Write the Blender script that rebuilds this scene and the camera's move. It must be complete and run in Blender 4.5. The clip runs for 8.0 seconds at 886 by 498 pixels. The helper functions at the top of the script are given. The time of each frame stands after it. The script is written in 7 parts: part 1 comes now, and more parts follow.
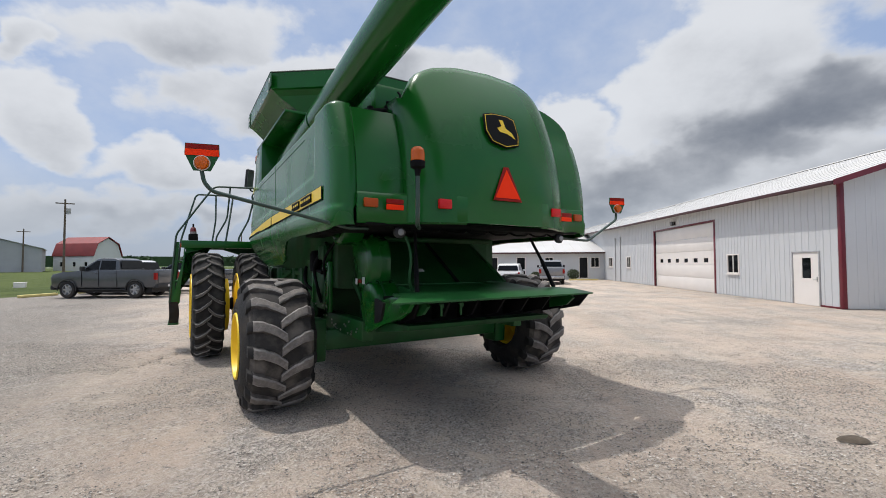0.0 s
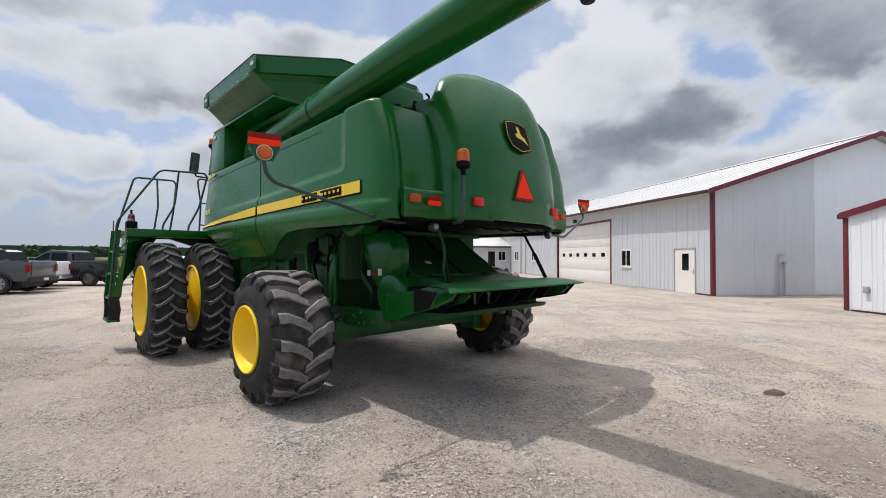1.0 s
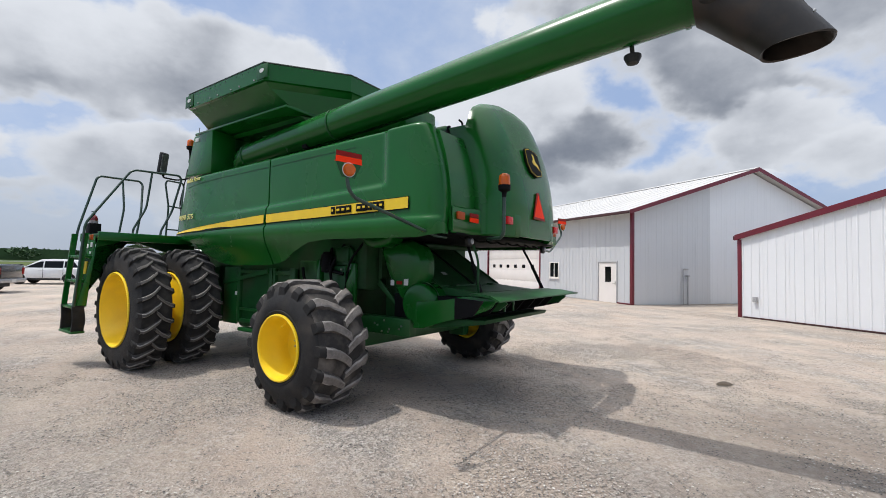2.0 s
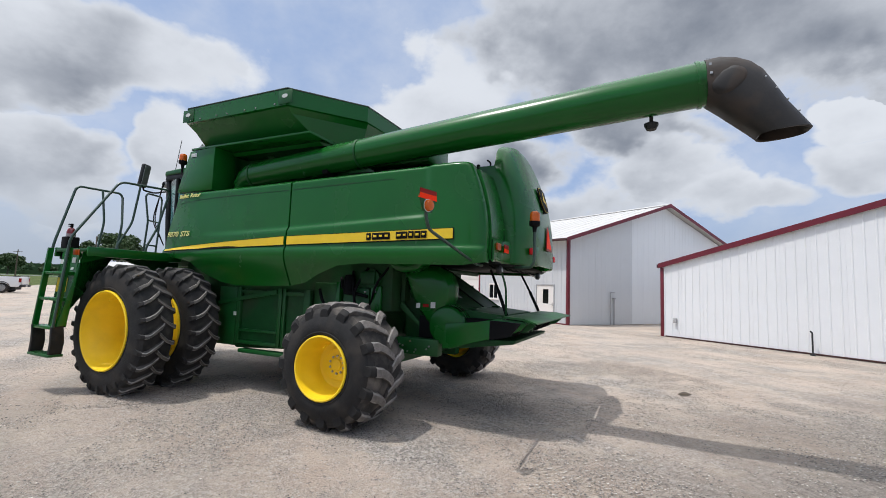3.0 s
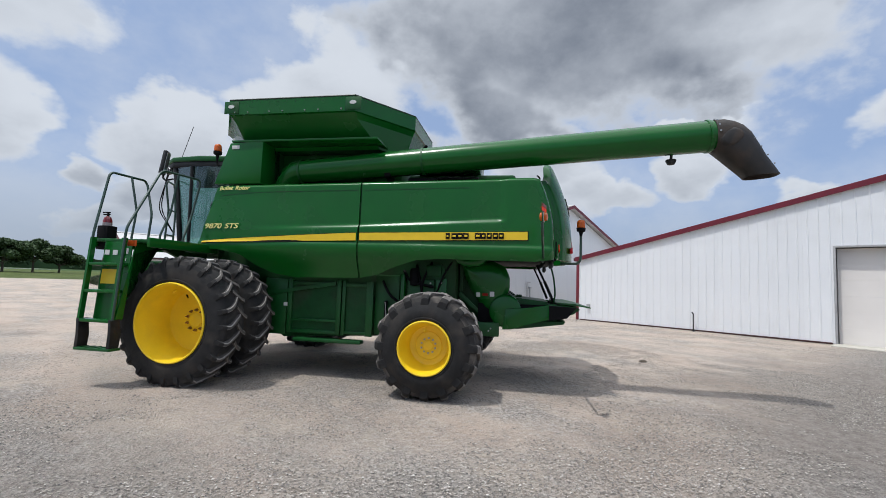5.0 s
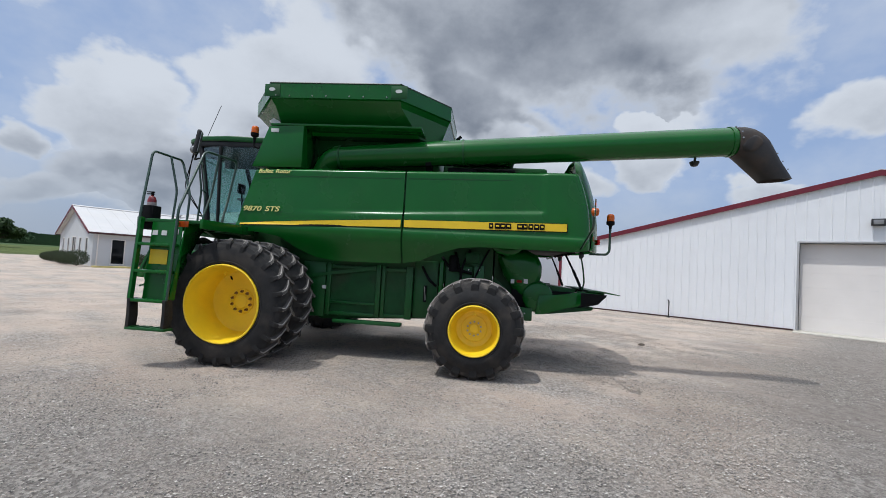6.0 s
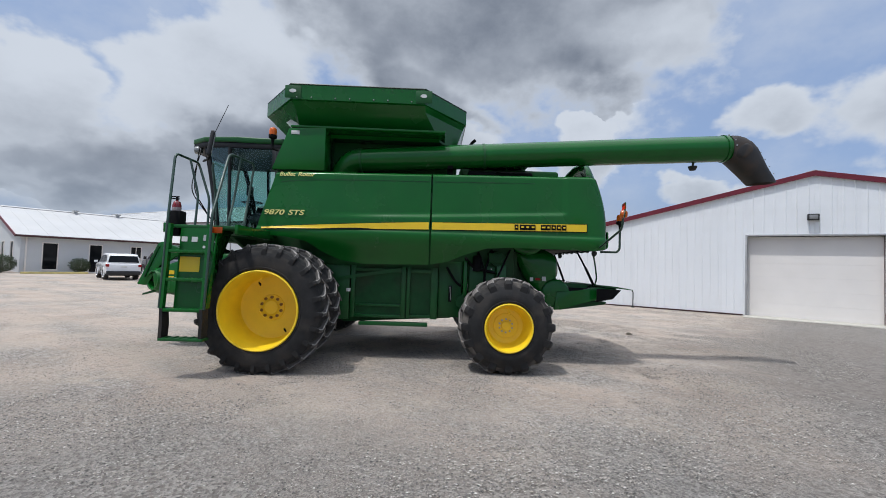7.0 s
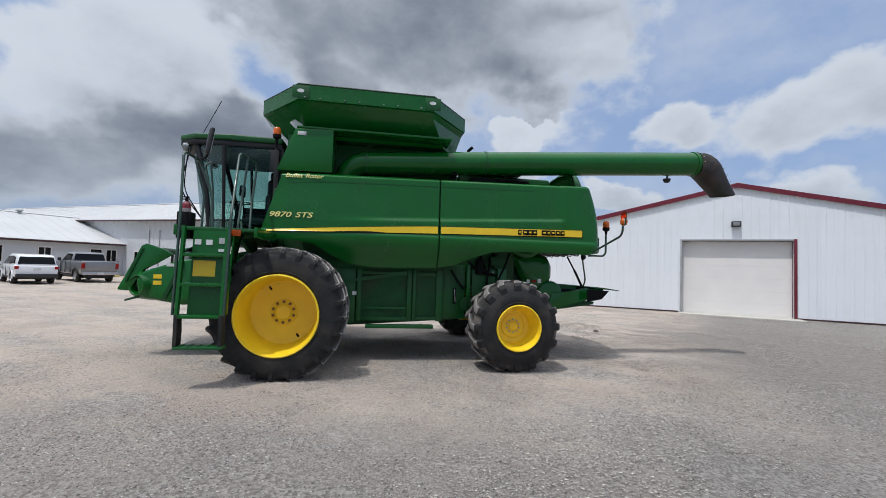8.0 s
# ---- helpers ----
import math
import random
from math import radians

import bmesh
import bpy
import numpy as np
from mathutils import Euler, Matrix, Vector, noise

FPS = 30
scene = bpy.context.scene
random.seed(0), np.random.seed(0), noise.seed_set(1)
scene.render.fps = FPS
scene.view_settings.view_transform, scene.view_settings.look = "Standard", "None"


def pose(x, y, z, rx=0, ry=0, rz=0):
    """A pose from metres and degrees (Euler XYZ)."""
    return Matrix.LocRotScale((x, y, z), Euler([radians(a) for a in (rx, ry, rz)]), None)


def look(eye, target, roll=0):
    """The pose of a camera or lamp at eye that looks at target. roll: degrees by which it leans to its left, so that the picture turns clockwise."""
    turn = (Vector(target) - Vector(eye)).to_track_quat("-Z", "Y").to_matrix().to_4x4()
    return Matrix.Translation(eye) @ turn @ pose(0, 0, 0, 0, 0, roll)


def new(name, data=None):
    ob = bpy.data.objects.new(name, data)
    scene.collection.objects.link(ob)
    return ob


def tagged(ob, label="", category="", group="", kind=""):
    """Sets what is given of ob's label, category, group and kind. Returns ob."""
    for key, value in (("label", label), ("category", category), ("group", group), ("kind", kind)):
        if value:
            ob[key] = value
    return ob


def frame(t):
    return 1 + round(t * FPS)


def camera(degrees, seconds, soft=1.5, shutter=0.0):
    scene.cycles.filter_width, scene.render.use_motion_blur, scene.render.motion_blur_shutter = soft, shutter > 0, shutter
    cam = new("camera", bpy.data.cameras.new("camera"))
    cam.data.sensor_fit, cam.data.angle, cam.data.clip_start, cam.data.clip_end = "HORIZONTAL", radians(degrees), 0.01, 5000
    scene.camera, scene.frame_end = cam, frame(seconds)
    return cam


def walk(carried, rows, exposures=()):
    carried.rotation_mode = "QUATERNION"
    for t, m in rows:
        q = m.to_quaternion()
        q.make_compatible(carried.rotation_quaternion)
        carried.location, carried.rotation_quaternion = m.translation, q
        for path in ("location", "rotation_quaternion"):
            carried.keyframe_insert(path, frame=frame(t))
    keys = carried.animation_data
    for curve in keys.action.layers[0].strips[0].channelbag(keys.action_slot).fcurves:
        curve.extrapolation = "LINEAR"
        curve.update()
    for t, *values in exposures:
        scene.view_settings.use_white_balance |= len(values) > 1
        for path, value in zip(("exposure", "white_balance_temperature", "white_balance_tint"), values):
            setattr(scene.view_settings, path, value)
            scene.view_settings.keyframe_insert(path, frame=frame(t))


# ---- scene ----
cam = camera(91.0, 8.0, 0.9)
PATH = [
    (0, (-0.291, 0.403, 1.657), (-0.46, 2.394, 1.726), -0.2),
    (0.5, (-0.963, 0.224, 1.657), (-0.901, 2.222, 1.697), -0.0),
    (1, (-1.605, 0.094, 1.654), (-1.324, 2.074, 1.69), 0.2),
    (1.5, (-2.301, -0.001, 1.657), (-1.83, 1.942, 1.711), 0.9),
    (2.8, (-4.043, -0.042, 1.702), (-3.148, 1.739, 1.854), 1.7),
    (3, (-4.366, 0.055, 1.706), (-3.409, 1.802, 1.884), 2.1),
    (3.5, (-5.018, 0.178, 1.681), (-3.925, 1.841, 1.882), 2.2),
    (4, (-5.671, 0.283, 1.697), (-4.468, 1.87, 1.892), 2.4),
    (4.5, (-6.343, 0.495, 1.632), (-5.049, 2.01, 1.803), 2.8),
    (4.7, (-6.639, 0.584, 1.646), (-5.312, 2.072, 1.813), 2.3),
    (5.8, (-8.002, 1.209, 1.633), (-6.533, 2.562, 1.729), 3.2),
    (6, (-8.183, 1.374, 1.638), (-6.693, 2.706, 1.719), 3.3),
    (6.5, (-8.699, 1.771, 1.642), (-7.139, 3.02, 1.718), 2.7),
    (7, (-9.166, 2.261, 1.655), (-7.53, 3.408, 1.729), 2.0),
    (7.5, (-9.633, 2.7, 1.684), (-7.917, 3.724, 1.76), 1.8),
    (8, (-9.988, 3.228, 1.653), (-8.199, 4.117, 1.741), 1.9),
]
walk(cam, [(t, look(eye, target, roll)) for t, eye, target, roll in PATH],
     [(0, -0.22, 6400, 10), (1.5, -0.14, 6350, 10), (3.0, -0.17, 6250, 10), (4.5, -0.26, 6150, 9), (6.0, -0.36, 6030, 9), (8.0, -0.39, 5980, 9)])

# ---- sky, sun ----
SUN = Vector((-1.012, 0.305, 2.5)).normalized()
world = bpy.data.worlds.new("sky")
scene.world = world
world.use_nodes = True
wn, wl = world.node_tree.nodes, world.node_tree.links
wn.clear()


def wnode(kind, **kw):
    n = wn.new(kind)
    for k, v in kw.items():
        if k == "op":
            n.operation = v
        elif k == "blend":
            n.blend_type = v
    return n


def wmath(op, a, b=None, c=None):
    n = wnode("ShaderNodeMath", op=op)
    for i, v in enumerate((a, b, c)):
        if v is None:
            continue
        if isinstance(v, (int, float)):
            n.inputs[i].default_value = v
        else:
            wl.new(v, n.inputs[i])
    return n.outputs[0]


def wsmooth(x, lo, hi):
    n = wn.new("ShaderNodeMapRange")
    n.interpolation_type = "SMOOTHSTEP"
    wl.new(x, n.inputs[0])
    n.inputs[1].default_value, n.inputs[2].default_value = lo, hi
    return n.outputs[0]


sky = wn.new("ShaderNodeTexSky")
sky.sky_type = "NISHITA"
sky.sun_disc = False
sky.sun_elevation = math.asin(SUN.z)
sky.sun_rotation = math.atan2(SUN.x, SUN.y)
sky.altitude, sky.air_density, sky.dust_density, sky.ozone_density = 200, 1.0, 1.6, 1.0
way = wn.new("ShaderNodeTexCoord").outputs["Generated"]
split = wn.new("ShaderNodeSeparateXYZ")
wl.new(way, split.inputs[0])
dx, dy, dz = split.outputs
# bearing (from +x towards +y) and height over the horizon, in degrees, a little ruffled so that the heaps billow
def heaps(size, detail, rough=0.5, shift=(3.1, 7.7, 0.4)):
    mp = wn.new("ShaderNodeMapping")
    wl.new(way, mp.inputs[0])
    mp.inputs[1].default_value = shift
    mp.inputs[3].default_value = (1.0, 1.0, 1.45)
    n = wn.new("ShaderNodeTexNoise")
    wl.new(mp.outputs[0], n.inputs[0])
    n.inputs["Scale"].default_value, n.inputs["Detail"].default_value, n.inputs["Roughness"].default_value = size, detail, rough
    return n.outputs[0]


ruffle_u, ruffle_v = heaps(9.0, 4, 0.5, (1.3, 5.1, 2.2)), heaps(9.0, 4, 0.5, (8.3, 2.1, 6.2))
bearing = wmath("MULTIPLY_ADD", wmath("SUBTRACT", ruffle_u, 0.5), 9.0, wmath("MULTIPLY", wmath("ARCTAN2", dy, dx), 180 / math.pi))
height = wmath("MULTIPLY_ADD", wmath("SUBTRACT", ruffle_v, 0.5), 7.0, wmath("MULTIPLY", wmath("ARCSINE", dz), 180 / math.pi))
dome = wn.new("ShaderNodeCombineXYZ")
wl.new(bearing, dome.inputs[0])
wl.new(height, dome.inputs[1])
field, shade, weight = -9.0, 0.0, 1e-4


def cloud(az, el, wide, high, lean, grey, strong=1.0):
    """One heap or bank: its middle, its half axes and lean in degrees, and how grey it is; paler at its top than at its foot."""
    global field, shade, weight
    mp = wn.new("ShaderNodeMapping")
    mp.vector_type = "TEXTURE"
    wl.new(dome.outputs[0], mp.inputs[0])
    mp.inputs[1].default_value, mp.inputs[2].default_value, mp.inputs[3].default_value = (az, el, 0), (0, 0, radians(lean)), (wide, high, 1)
    far = wn.new("ShaderNodeVectorMath")
    far.operation = "LENGTH"
    wl.new(mp.outputs[0], far.inputs[0])
    up = wn.new("ShaderNodeSeparateXYZ")
    wl.new(mp.outputs[0], up.inputs[0])
    near = wmath("MULTIPLY_ADD", far.outputs["Value"], -strong, strong)
    field = wmath("SMOOTH_MAX", near, field, 0.15)
    w = wmath("MAXIMUM", near, 0.0)
    w = wmath("MULTIPLY", w, w)
    shade = wmath("MULTIPLY_ADD", w, wmath("MULTIPLY_ADD", up.outputs[1], -0.30, grey), shade)
    weight = wmath("ADD", weight, w)


cloud(32.3, 29.8, 31.1, 12.4, 5, 0.96, 1)
cloud(10.6, 26.3, 9.6, 4.2, 13, 0.45, 0.7)
cloud(62.8, 20.9, 12.2, 5.1, -27, 0.12, 0.95)
cloud(65, 18.8, 12.7, 5.4, -14, 0.22, 0.8)
cloud(66.4, 10.4, 20.7, 4.6, -9, 0.90, 0.88)
cloud(79.7, 15, 6.7, 4.6, -12, 0.35, 1)
cloud(17.7, 17.2, 3.7, 1.6, 1, 0.1, 1)
cloud(18.3, 13.6, 4.3, 2.9, 7, 0.5, 0.7)
cloud(-13.6, 16.1, 9.4, 4.7, -18, 0.38, 1)
cloud(-2.4, 16, 5.0, 2.8, -3, 0.35, 0.9)
cloud(4.2, 9.2, 4.7, 1.6, 2, 0.25, 0.8)
cloud(-15.7, 8.2, 6.0, 1.5, 5, 0.5, 0.5)
cloud(87.5, 10, 1.9, 1.8, -7, 0.5, 0.8)
cloud(78.7, 7, 3.0, 1.6, -2, 0.4, 0.7)
cloud(84.9, 5.2, 3.4, 1.9, -14, 0.6, 0.6)
cloud(94.1, 14.4, 6.0, 4.5, 86, 0.4, 1)
cloud(91.6, 24.2, 4.1, 1.7, -13, 0.25, 0.5)
cloud(26.6, 12.5, 4.0, 2.3, 3, 0.35, 0.7)
cloud(102.2, 21.3, 7.9, 5.3, -29, 1, 0.9)
cloud(102.5, 11.4, 5.2, 2.8, -14, 0.6, 0.8)
cloud(61.6, 24.3, 9.3, 4.1, -7, 0.12, 0.8)
cloud(109.1, 20.8, 21.9, 5.4, -9, 0.45, 1.05)
cloud(114.9, 16.7, 10.4, 3, -2, 0.9, 0.8)
cloud(119.9, 10.3, 4.5, 2.4, -8, 0.4, 0.9)
cloud(119.8, 6.2, 12.8, 1.9, -6, 0.65, 0.6)
cloud(60.9, 21.7, 8.7, 9.4, -6, 0.35, 0.9)
cloud(39, 21.7, 9.9, 6.5, 17, 1.02, 1)
cloud(33.8, 14, 4.2, 1.8, -5, 0.25, 0.8)
cloud(56.7, 11.5, 9.5, 2.4, 4, 0.85, 0.7)
cloud(125.7, 25.1, 14.8, 3.8, -12, 0.45, 0.75)
cloud(138, 13.7, 4.5, 4.3, -5, 0.45, 1)
cloud(139.7, 20.3, 1.8, 2.1, -11, 0.4, 0.7)
cloud(127.7, 10.5, 8.6, 2.9, 1, 0.38, 0.9)
cloud(132.6, 5.6, 14.3, 2.3, -3, 0.62, 0.6)
cloud(77.9, 17.5, 4.7, 3.5, 10, 0.22, 0.9)
cloud(67.3, 19, 9.5, 5.4, -29, 0.18, 0.95)
cloud(57.0, 15.0, 13.5, 5.6, -7, 1.12, 1.05)
cloud(35.1, 14.8, 8.0, 3.9, 1, 0.45, 0.85)
cloud(25.7, 11.8, 7.3, 2.6, 4, 0.5, 0.8)
cloud(34.5, 18.8, 9.0, 2.1, 6, 0.9, 0.7)
cloud(17.5, 13.5, 4.1, 3.1, 10, 0.55, 0.8)
cloud(107.2, 11.1, 9.0, 2.8, -4, 0.6, 0.7)
cloud(52.9, 9.7, 19.3, 4.2, -4, 0.6, 0.5)
cloud(106.9, 10.0, 10.3, 5.6, -1, 0.6, 0.6)

# scattered heaps elsewhere, more of them towards the south-west
field = wmath("SMOOTH_MAX", field, wmath("MULTIPLY_ADD", wsmooth(wmath("MULTIPLY_ADD", dx, -0.7, wmath("MULTIPLY", dy, -0.7)), -0.2, 0.5), 0.20, -0.26), 0.1)
fluff, body = heaps(6.5, 10, 0.56), heaps(6.5, 2.5, 0.5)
density = wmath("MULTIPLY_ADD", wmath("SUBTRACT", fluff, 0.5), 1.25, field)
cover = wsmooth(density, -0.13, 0.24)
veil = wmath("MULTIPLY", wsmooth(heaps(2.6, 6, 0.6, (4.0, 0.3, 9.0)), 0.36, 0.72), 0.52)
cover = wmath("MAXIMUM", cover, veil)
grey = wmath("DIVIDE", shade, weight)
grey = wmath("MULTIPLY_ADD", wmath("SUBTRACT", heaps(5.0, 6, 0.55, (9.1, 1.7, 4.4)), 0.5), 1.2, grey)
grey = wmath("MULTIPLY_ADD", wmath("SUBTRACT", body, fluff), 0.9, grey)
grey = wmath("MULTIPLY", wsmooth(grey, -0.05, 1.45), wsmooth(density, -0.08, 0.62))
shade_mix = wnode("ShaderNodeMix")
shade_mix.data_type = "RGBA"
wl.new(grey, shade_mix.inputs[0])
shade_mix.inputs[6].default_value = (8.1, 8.25, 8.5, 1)
shade_mix.inputs[7].default_value = (1.75, 1.95, 2.35, 1)
mix = wnode("ShaderNodeMix")
mix.data_type = "RGBA"
wl.new(wmath("MULTIPLY", cover, 0.95), mix.inputs[0])
blue = wnode("ShaderNodeMix")
blue.data_type = "RGBA"
blue.inputs[0].default_value = 0.70
wl.new(sky.outputs[0], blue.inputs[6])
blue.inputs[7].default_value = (4.4, 5.7, 8.4, 1)
wl.new(blue.outputs[2], mix.inputs[6])
wl.new(shade_mix.outputs[2], mix.inputs[7])
# pale haze towards the horizon
haze = wnode("ShaderNodeMix")
haze.data_type = "RGBA"
wl.new(wmath("MULTIPLY", wmath("SUBTRACT", 1.0, wsmooth(dz, -0.03, 0.22)), 0.9), haze.inputs[0])
wl.new(mix.outputs[2], haze.inputs[6])
haze.inputs[7].default_value = (4.4, 4.9, 5.6, 1)
back = wn.new("ShaderNodeBackground")
# out of view overhead, the sky is brightened to fill the shadows
glow = wnode("ShaderNodeMix")
glow.data_type = "RGBA"
wl.new(wsmooth(dz, 0.58, 0.90), glow.inputs[0])
wl.new(haze.outputs[2], glow.inputs[6])
glow.inputs[7].default_value = (19.0, 19.2, 19.8, 1)
wl.new(glow.outputs[2], back.inputs[0])
back.inputs[1].default_value = 0.108
wl.new(back.outputs[0], wn.new("ShaderNodeOutputWorld").inputs[0])

sun = new("sun", bpy.data.lights.new("sun", "SUN"))
sun.data.energy, sun.data.angle, sun.data.color = 3.3, radians(0.55), (1.0, 0.95, 0.88)
sun.matrix_world = look(SUN * 60, (0, 0, 0))

# ---- materials ----
def material(name, colour, rough=0.5, metal=0.0, vary=0.15, scale=6.0, fine=60.0, bump=0.0, bump_scale=80.0,
             coat=0.0, spec=0.5, dirt=None, dirt_amount=0.35, dirt_scale=1.7, tint=0.0, transmission=0.0):
    """Paint, metal, rubber and the like: a base colour with blotches, fine grain, dirt and relief."""
    m = bpy.data.materials.new(name)
    m.use_nodes = True
    n, l = m.node_tree.nodes, m.node_tree.links
    b = n["Principled BSDF"]
    b.inputs["Roughness"].default_value, b.inputs["Metallic"].default_value = rough, metal
    b.inputs["Coat Weight"].default_value, b.inputs["Coat Roughness"].default_value = coat, 0.08
    b.inputs["Transmission Weight"].default_value = transmission
    b.inputs["Specular IOR Level"].default_value = spec
    where = n.new("ShaderNodeTexCoord").outputs["Object"]

    def noise_at(s, detail=4):
        t = n.new("ShaderNodeTexNoise")
        t.inputs["Scale"].default_value, t.inputs["Detail"].default_value = s, detail
        l.new(where, t.inputs[0])
        return t.outputs[0]

    def mixed(fac, a, c, blend="MIX"):
        x = n.new("ShaderNodeMix")
        x.data_type, x.blend_type = "RGBA", blend
        for sock, v in ((x.inputs[0], fac), (x.inputs[6], a), (x.inputs[7], c)):
            if isinstance(v, (int, float)):
                sock.default_value = v
            elif isinstance(v, tuple):
                sock.default_value = v
            else:
                l.new(v, sock)
        return x.outputs[2]

    def ramp(x, lo, hi, a=0.0, c=1.0):
        r = n.new("ShaderNodeMapRange")
        l.new(x, r.inputs[0])
        for i, v in enumerate((lo, hi, a, c)):
            r.inputs[i + 1].default_value = v
        return r.outputs[0]

    big, small = noise_at(scale, 5), noise_at(fine, 3)
    dark = tuple(c * (1 - vary) for c in colour) + (1,)
    light = tuple(min(1, c * (1 + vary)) for c in colour) + (1,)
    col = mixed(ramp(big, 0.3, 0.7), dark, light)
    col = mixed(ramp(small, 0.35, 0.65, 0.0, vary * 1.5), col, tuple(c * 0.7 for c in colour) + (1,))
    if tint:
        info = n.new("ShaderNodeObjectInfo").outputs["Random"]
        col = mixed(ramp(info, 0, 1, 0, tint), col, tuple(c * 0.55 for c in colour) + (1,))
    if dirt:
        d = ramp(noise_at(dirt_scale, 8), 0.48, 0.72, 0.0, dirt_amount)
        col = mixed(d, col, dirt + (1,))
        rr = n.new("ShaderNodeMath")
        rr.operation = "MULTIPLY_ADD"
        l.new(d, rr.inputs[0])
        rr.inputs[1].default_value, rr.inputs[2].default_value = 0.6, rough
        l.new(rr.outputs[0], b.inputs["Roughness"])
    l.new(col, b.inputs["Base Color"])
    if bump:
        bp = n.new("ShaderNodeBump")
        bp.inputs["Strength"].default_value, bp.inputs["Distance"].default_value = 1.0, bump
        l.new(noise_at(bump_scale, 4), bp.inputs["Height"])
        l.new(bp.outputs[0], b.inputs["Normal"])
    return m


DUST = (0.30, 0.26, 0.20)
M = {}
M["green"] = material("green_paint", (0.006, 0.098, 0.011), 0.22, vary=0.08, scale=2.0, coat=0.05, spec=0.36, dirt=(0.03, 0.095, 0.03), dirt_amount=0.16)
M["green_dull"] = material("green_paint_dusty", (0.008, 0.080, 0.016), 0.42, vary=0.2, scale=3.0, spec=0.35, dirt=(0.07, 0.085, 0.045), dirt_amount=0.25)
M["green_dark"] = material("green_chassis_paint", (0.007, 0.060, 0.014), 0.5, vary=0.3, scale=5.0, spec=0.25, dirt=(0.06, 0.058, 0.04), dirt_amount=0.4)
M["green_rim"] = material("dark_green_rim", (0.004, 0.022, 0.008), 0.45, vary=0.2)
M["yellow"] = material("yellow_paint", (0.90, 0.61, 0.010), 0.42, vary=0.05, scale=3.0, coat=0.05, dirt=(0.45, 0.30, 0.05), dirt_amount=0.16, dirt_scale=4)
M["decal"] = material("yellow_decal", (0.80, 0.54, 0.012), 0.4, vary=0.04, coat=0.1)
M["letter"] = material("yellow_letters", (0.88, 0.78, 0.28), 0.4, vary=0.04)
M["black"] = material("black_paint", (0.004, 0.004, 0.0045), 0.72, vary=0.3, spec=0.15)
M["rubber"] = material("tyre_rubber", (0.017, 0.0165, 0.0165), 0.72, spec=0.3, vary=0.35, scale=9, bump=0.003, bump_scale=140, dirt=(0.085, 0.072, 0.060), dirt_amount=0.55, dirt_scale=3.0)
M["lug"] = material("worn_lug_rubber", (0.072, 0.064, 0.058), 0.9, vary=0.4, scale=14, bump=0.008, bump_scale=45, dirt=(0.20, 0.175, 0.15), dirt_amount=0.8, dirt_scale=6)
M["lug_dark"] = material("black_lug_rubber", (0.048, 0.045, 0.042), 0.88, vary=0.4, scale=14, bump=0.006, bump_scale=70, dirt=(0.17, 0.155, 0.14), dirt_amount=0.6, dirt_scale=5)
M["lug_top"] = material("worn_lug_faces", (0.180, 0.162, 0.147), 0.9, vary=0.4, scale=14, bump=0.008, bump_scale=45, dirt=(0.24, 0.205, 0.175), dirt_amount=0.8, dirt_scale=6)
M["lug_dark_top"] = material("dusty_lug_faces", (0.085, 0.079, 0.073), 0.9, vary=0.4, scale=14, bump=0.006, bump_scale=60, dirt=(0.19, 0.17, 0.15), dirt_amount=0.7, dirt_scale=5)
# paler colour for the bevels along the lugs
M["lug_edge"] = material("pale_lug_edges", (0.25, 0.232, 0.215), 0.9, vary=0.45, scale=10, bump=0.004, bump_scale=60)
M["tread"] = material("dusty_tread_rubber", (0.030, 0.027, 0.025), 0.9, vary=0.35, scale=9, bump=0.005, bump_scale=70, dirt=(0.16, 0.14, 0.12), dirt_amount=0.9, dirt_scale=4)
M["tread_dark"] = material("black_tread_rubber", (0.014, 0.0135, 0.0135), 0.9, vary=0.35, scale=9, bump=0.005, bump_scale=70, dirt=(0.09, 0.08, 0.07), dirt_amount=0.6, dirt_scale=4)
M["boot"] = material("black_spout_rubber", (0.017, 0.014, 0.012), 0.55, vary=0.35, scale=5, dirt=(0.085, 0.060, 0.045), dirt_amount=0.75, dirt_scale=3)
M["steel"] = material("bare_steel", (0.45, 0.44, 0.42), 0.4, 0.9, vary=0.2, scale=10)
M["rust"] = material("rusty_nut", (0.30, 0.17, 0.05), 0.6, 0.4, vary=0.3, scale=30)
M["tube"] = material("dark_green_tube", (0.022, 0.052, 0.036), 0.4, vary=0.2, coat=0.2)
M["orange"] = material("orange_lens", (0.60, 0.11, 0.005), 0.25, vary=0.15, coat=0.15, spec=0.35)
M["amber"] = material("amber_reflector", (0.40, 0.065, 0.008), 0.3, vary=0.1, coat=0.05, spec=0.25)
M["red"] = material("red_lens", (0.60, 0.008, 0.010), 0.2, vary=0.1, coat=0.1, spec=0.3)
M["darkred"] = material("dark_red_border", (0.26, 0.010, 0.008), 0.4, vary=0.1, spec=0.15)
M["fluor"] = material("red_orange_reflector", (0.98, 0.042, 0.006), 0.5, vary=0.03, spec=0.1)
M["whitelabel"] = material("white_label", (0.62, 0.62, 0.60), 0.5, vary=0.1)
M["greylabel"] = material("worn_label", (0.30, 0.26, 0.26), 0.5, vary=0.25, scale=30)
M["lens"] = material("clear_lamp_lens", (0.22, 0.22, 0.22), 0.15, vary=0.1, coat=0.5)
M["extred"] = material("extinguisher_red", (0.20, 0.007, 0.012), 0.3, vary=0.1, coat=0.4)
M["blind"] = material("grey_blind", (0.045, 0.047, 0.05), 0.8, vary=0.2)
M["interior"] = material("dark_cab_trim", (0.012, 0.012, 0.014), 0.6, vary=0.2, spec=0.3)
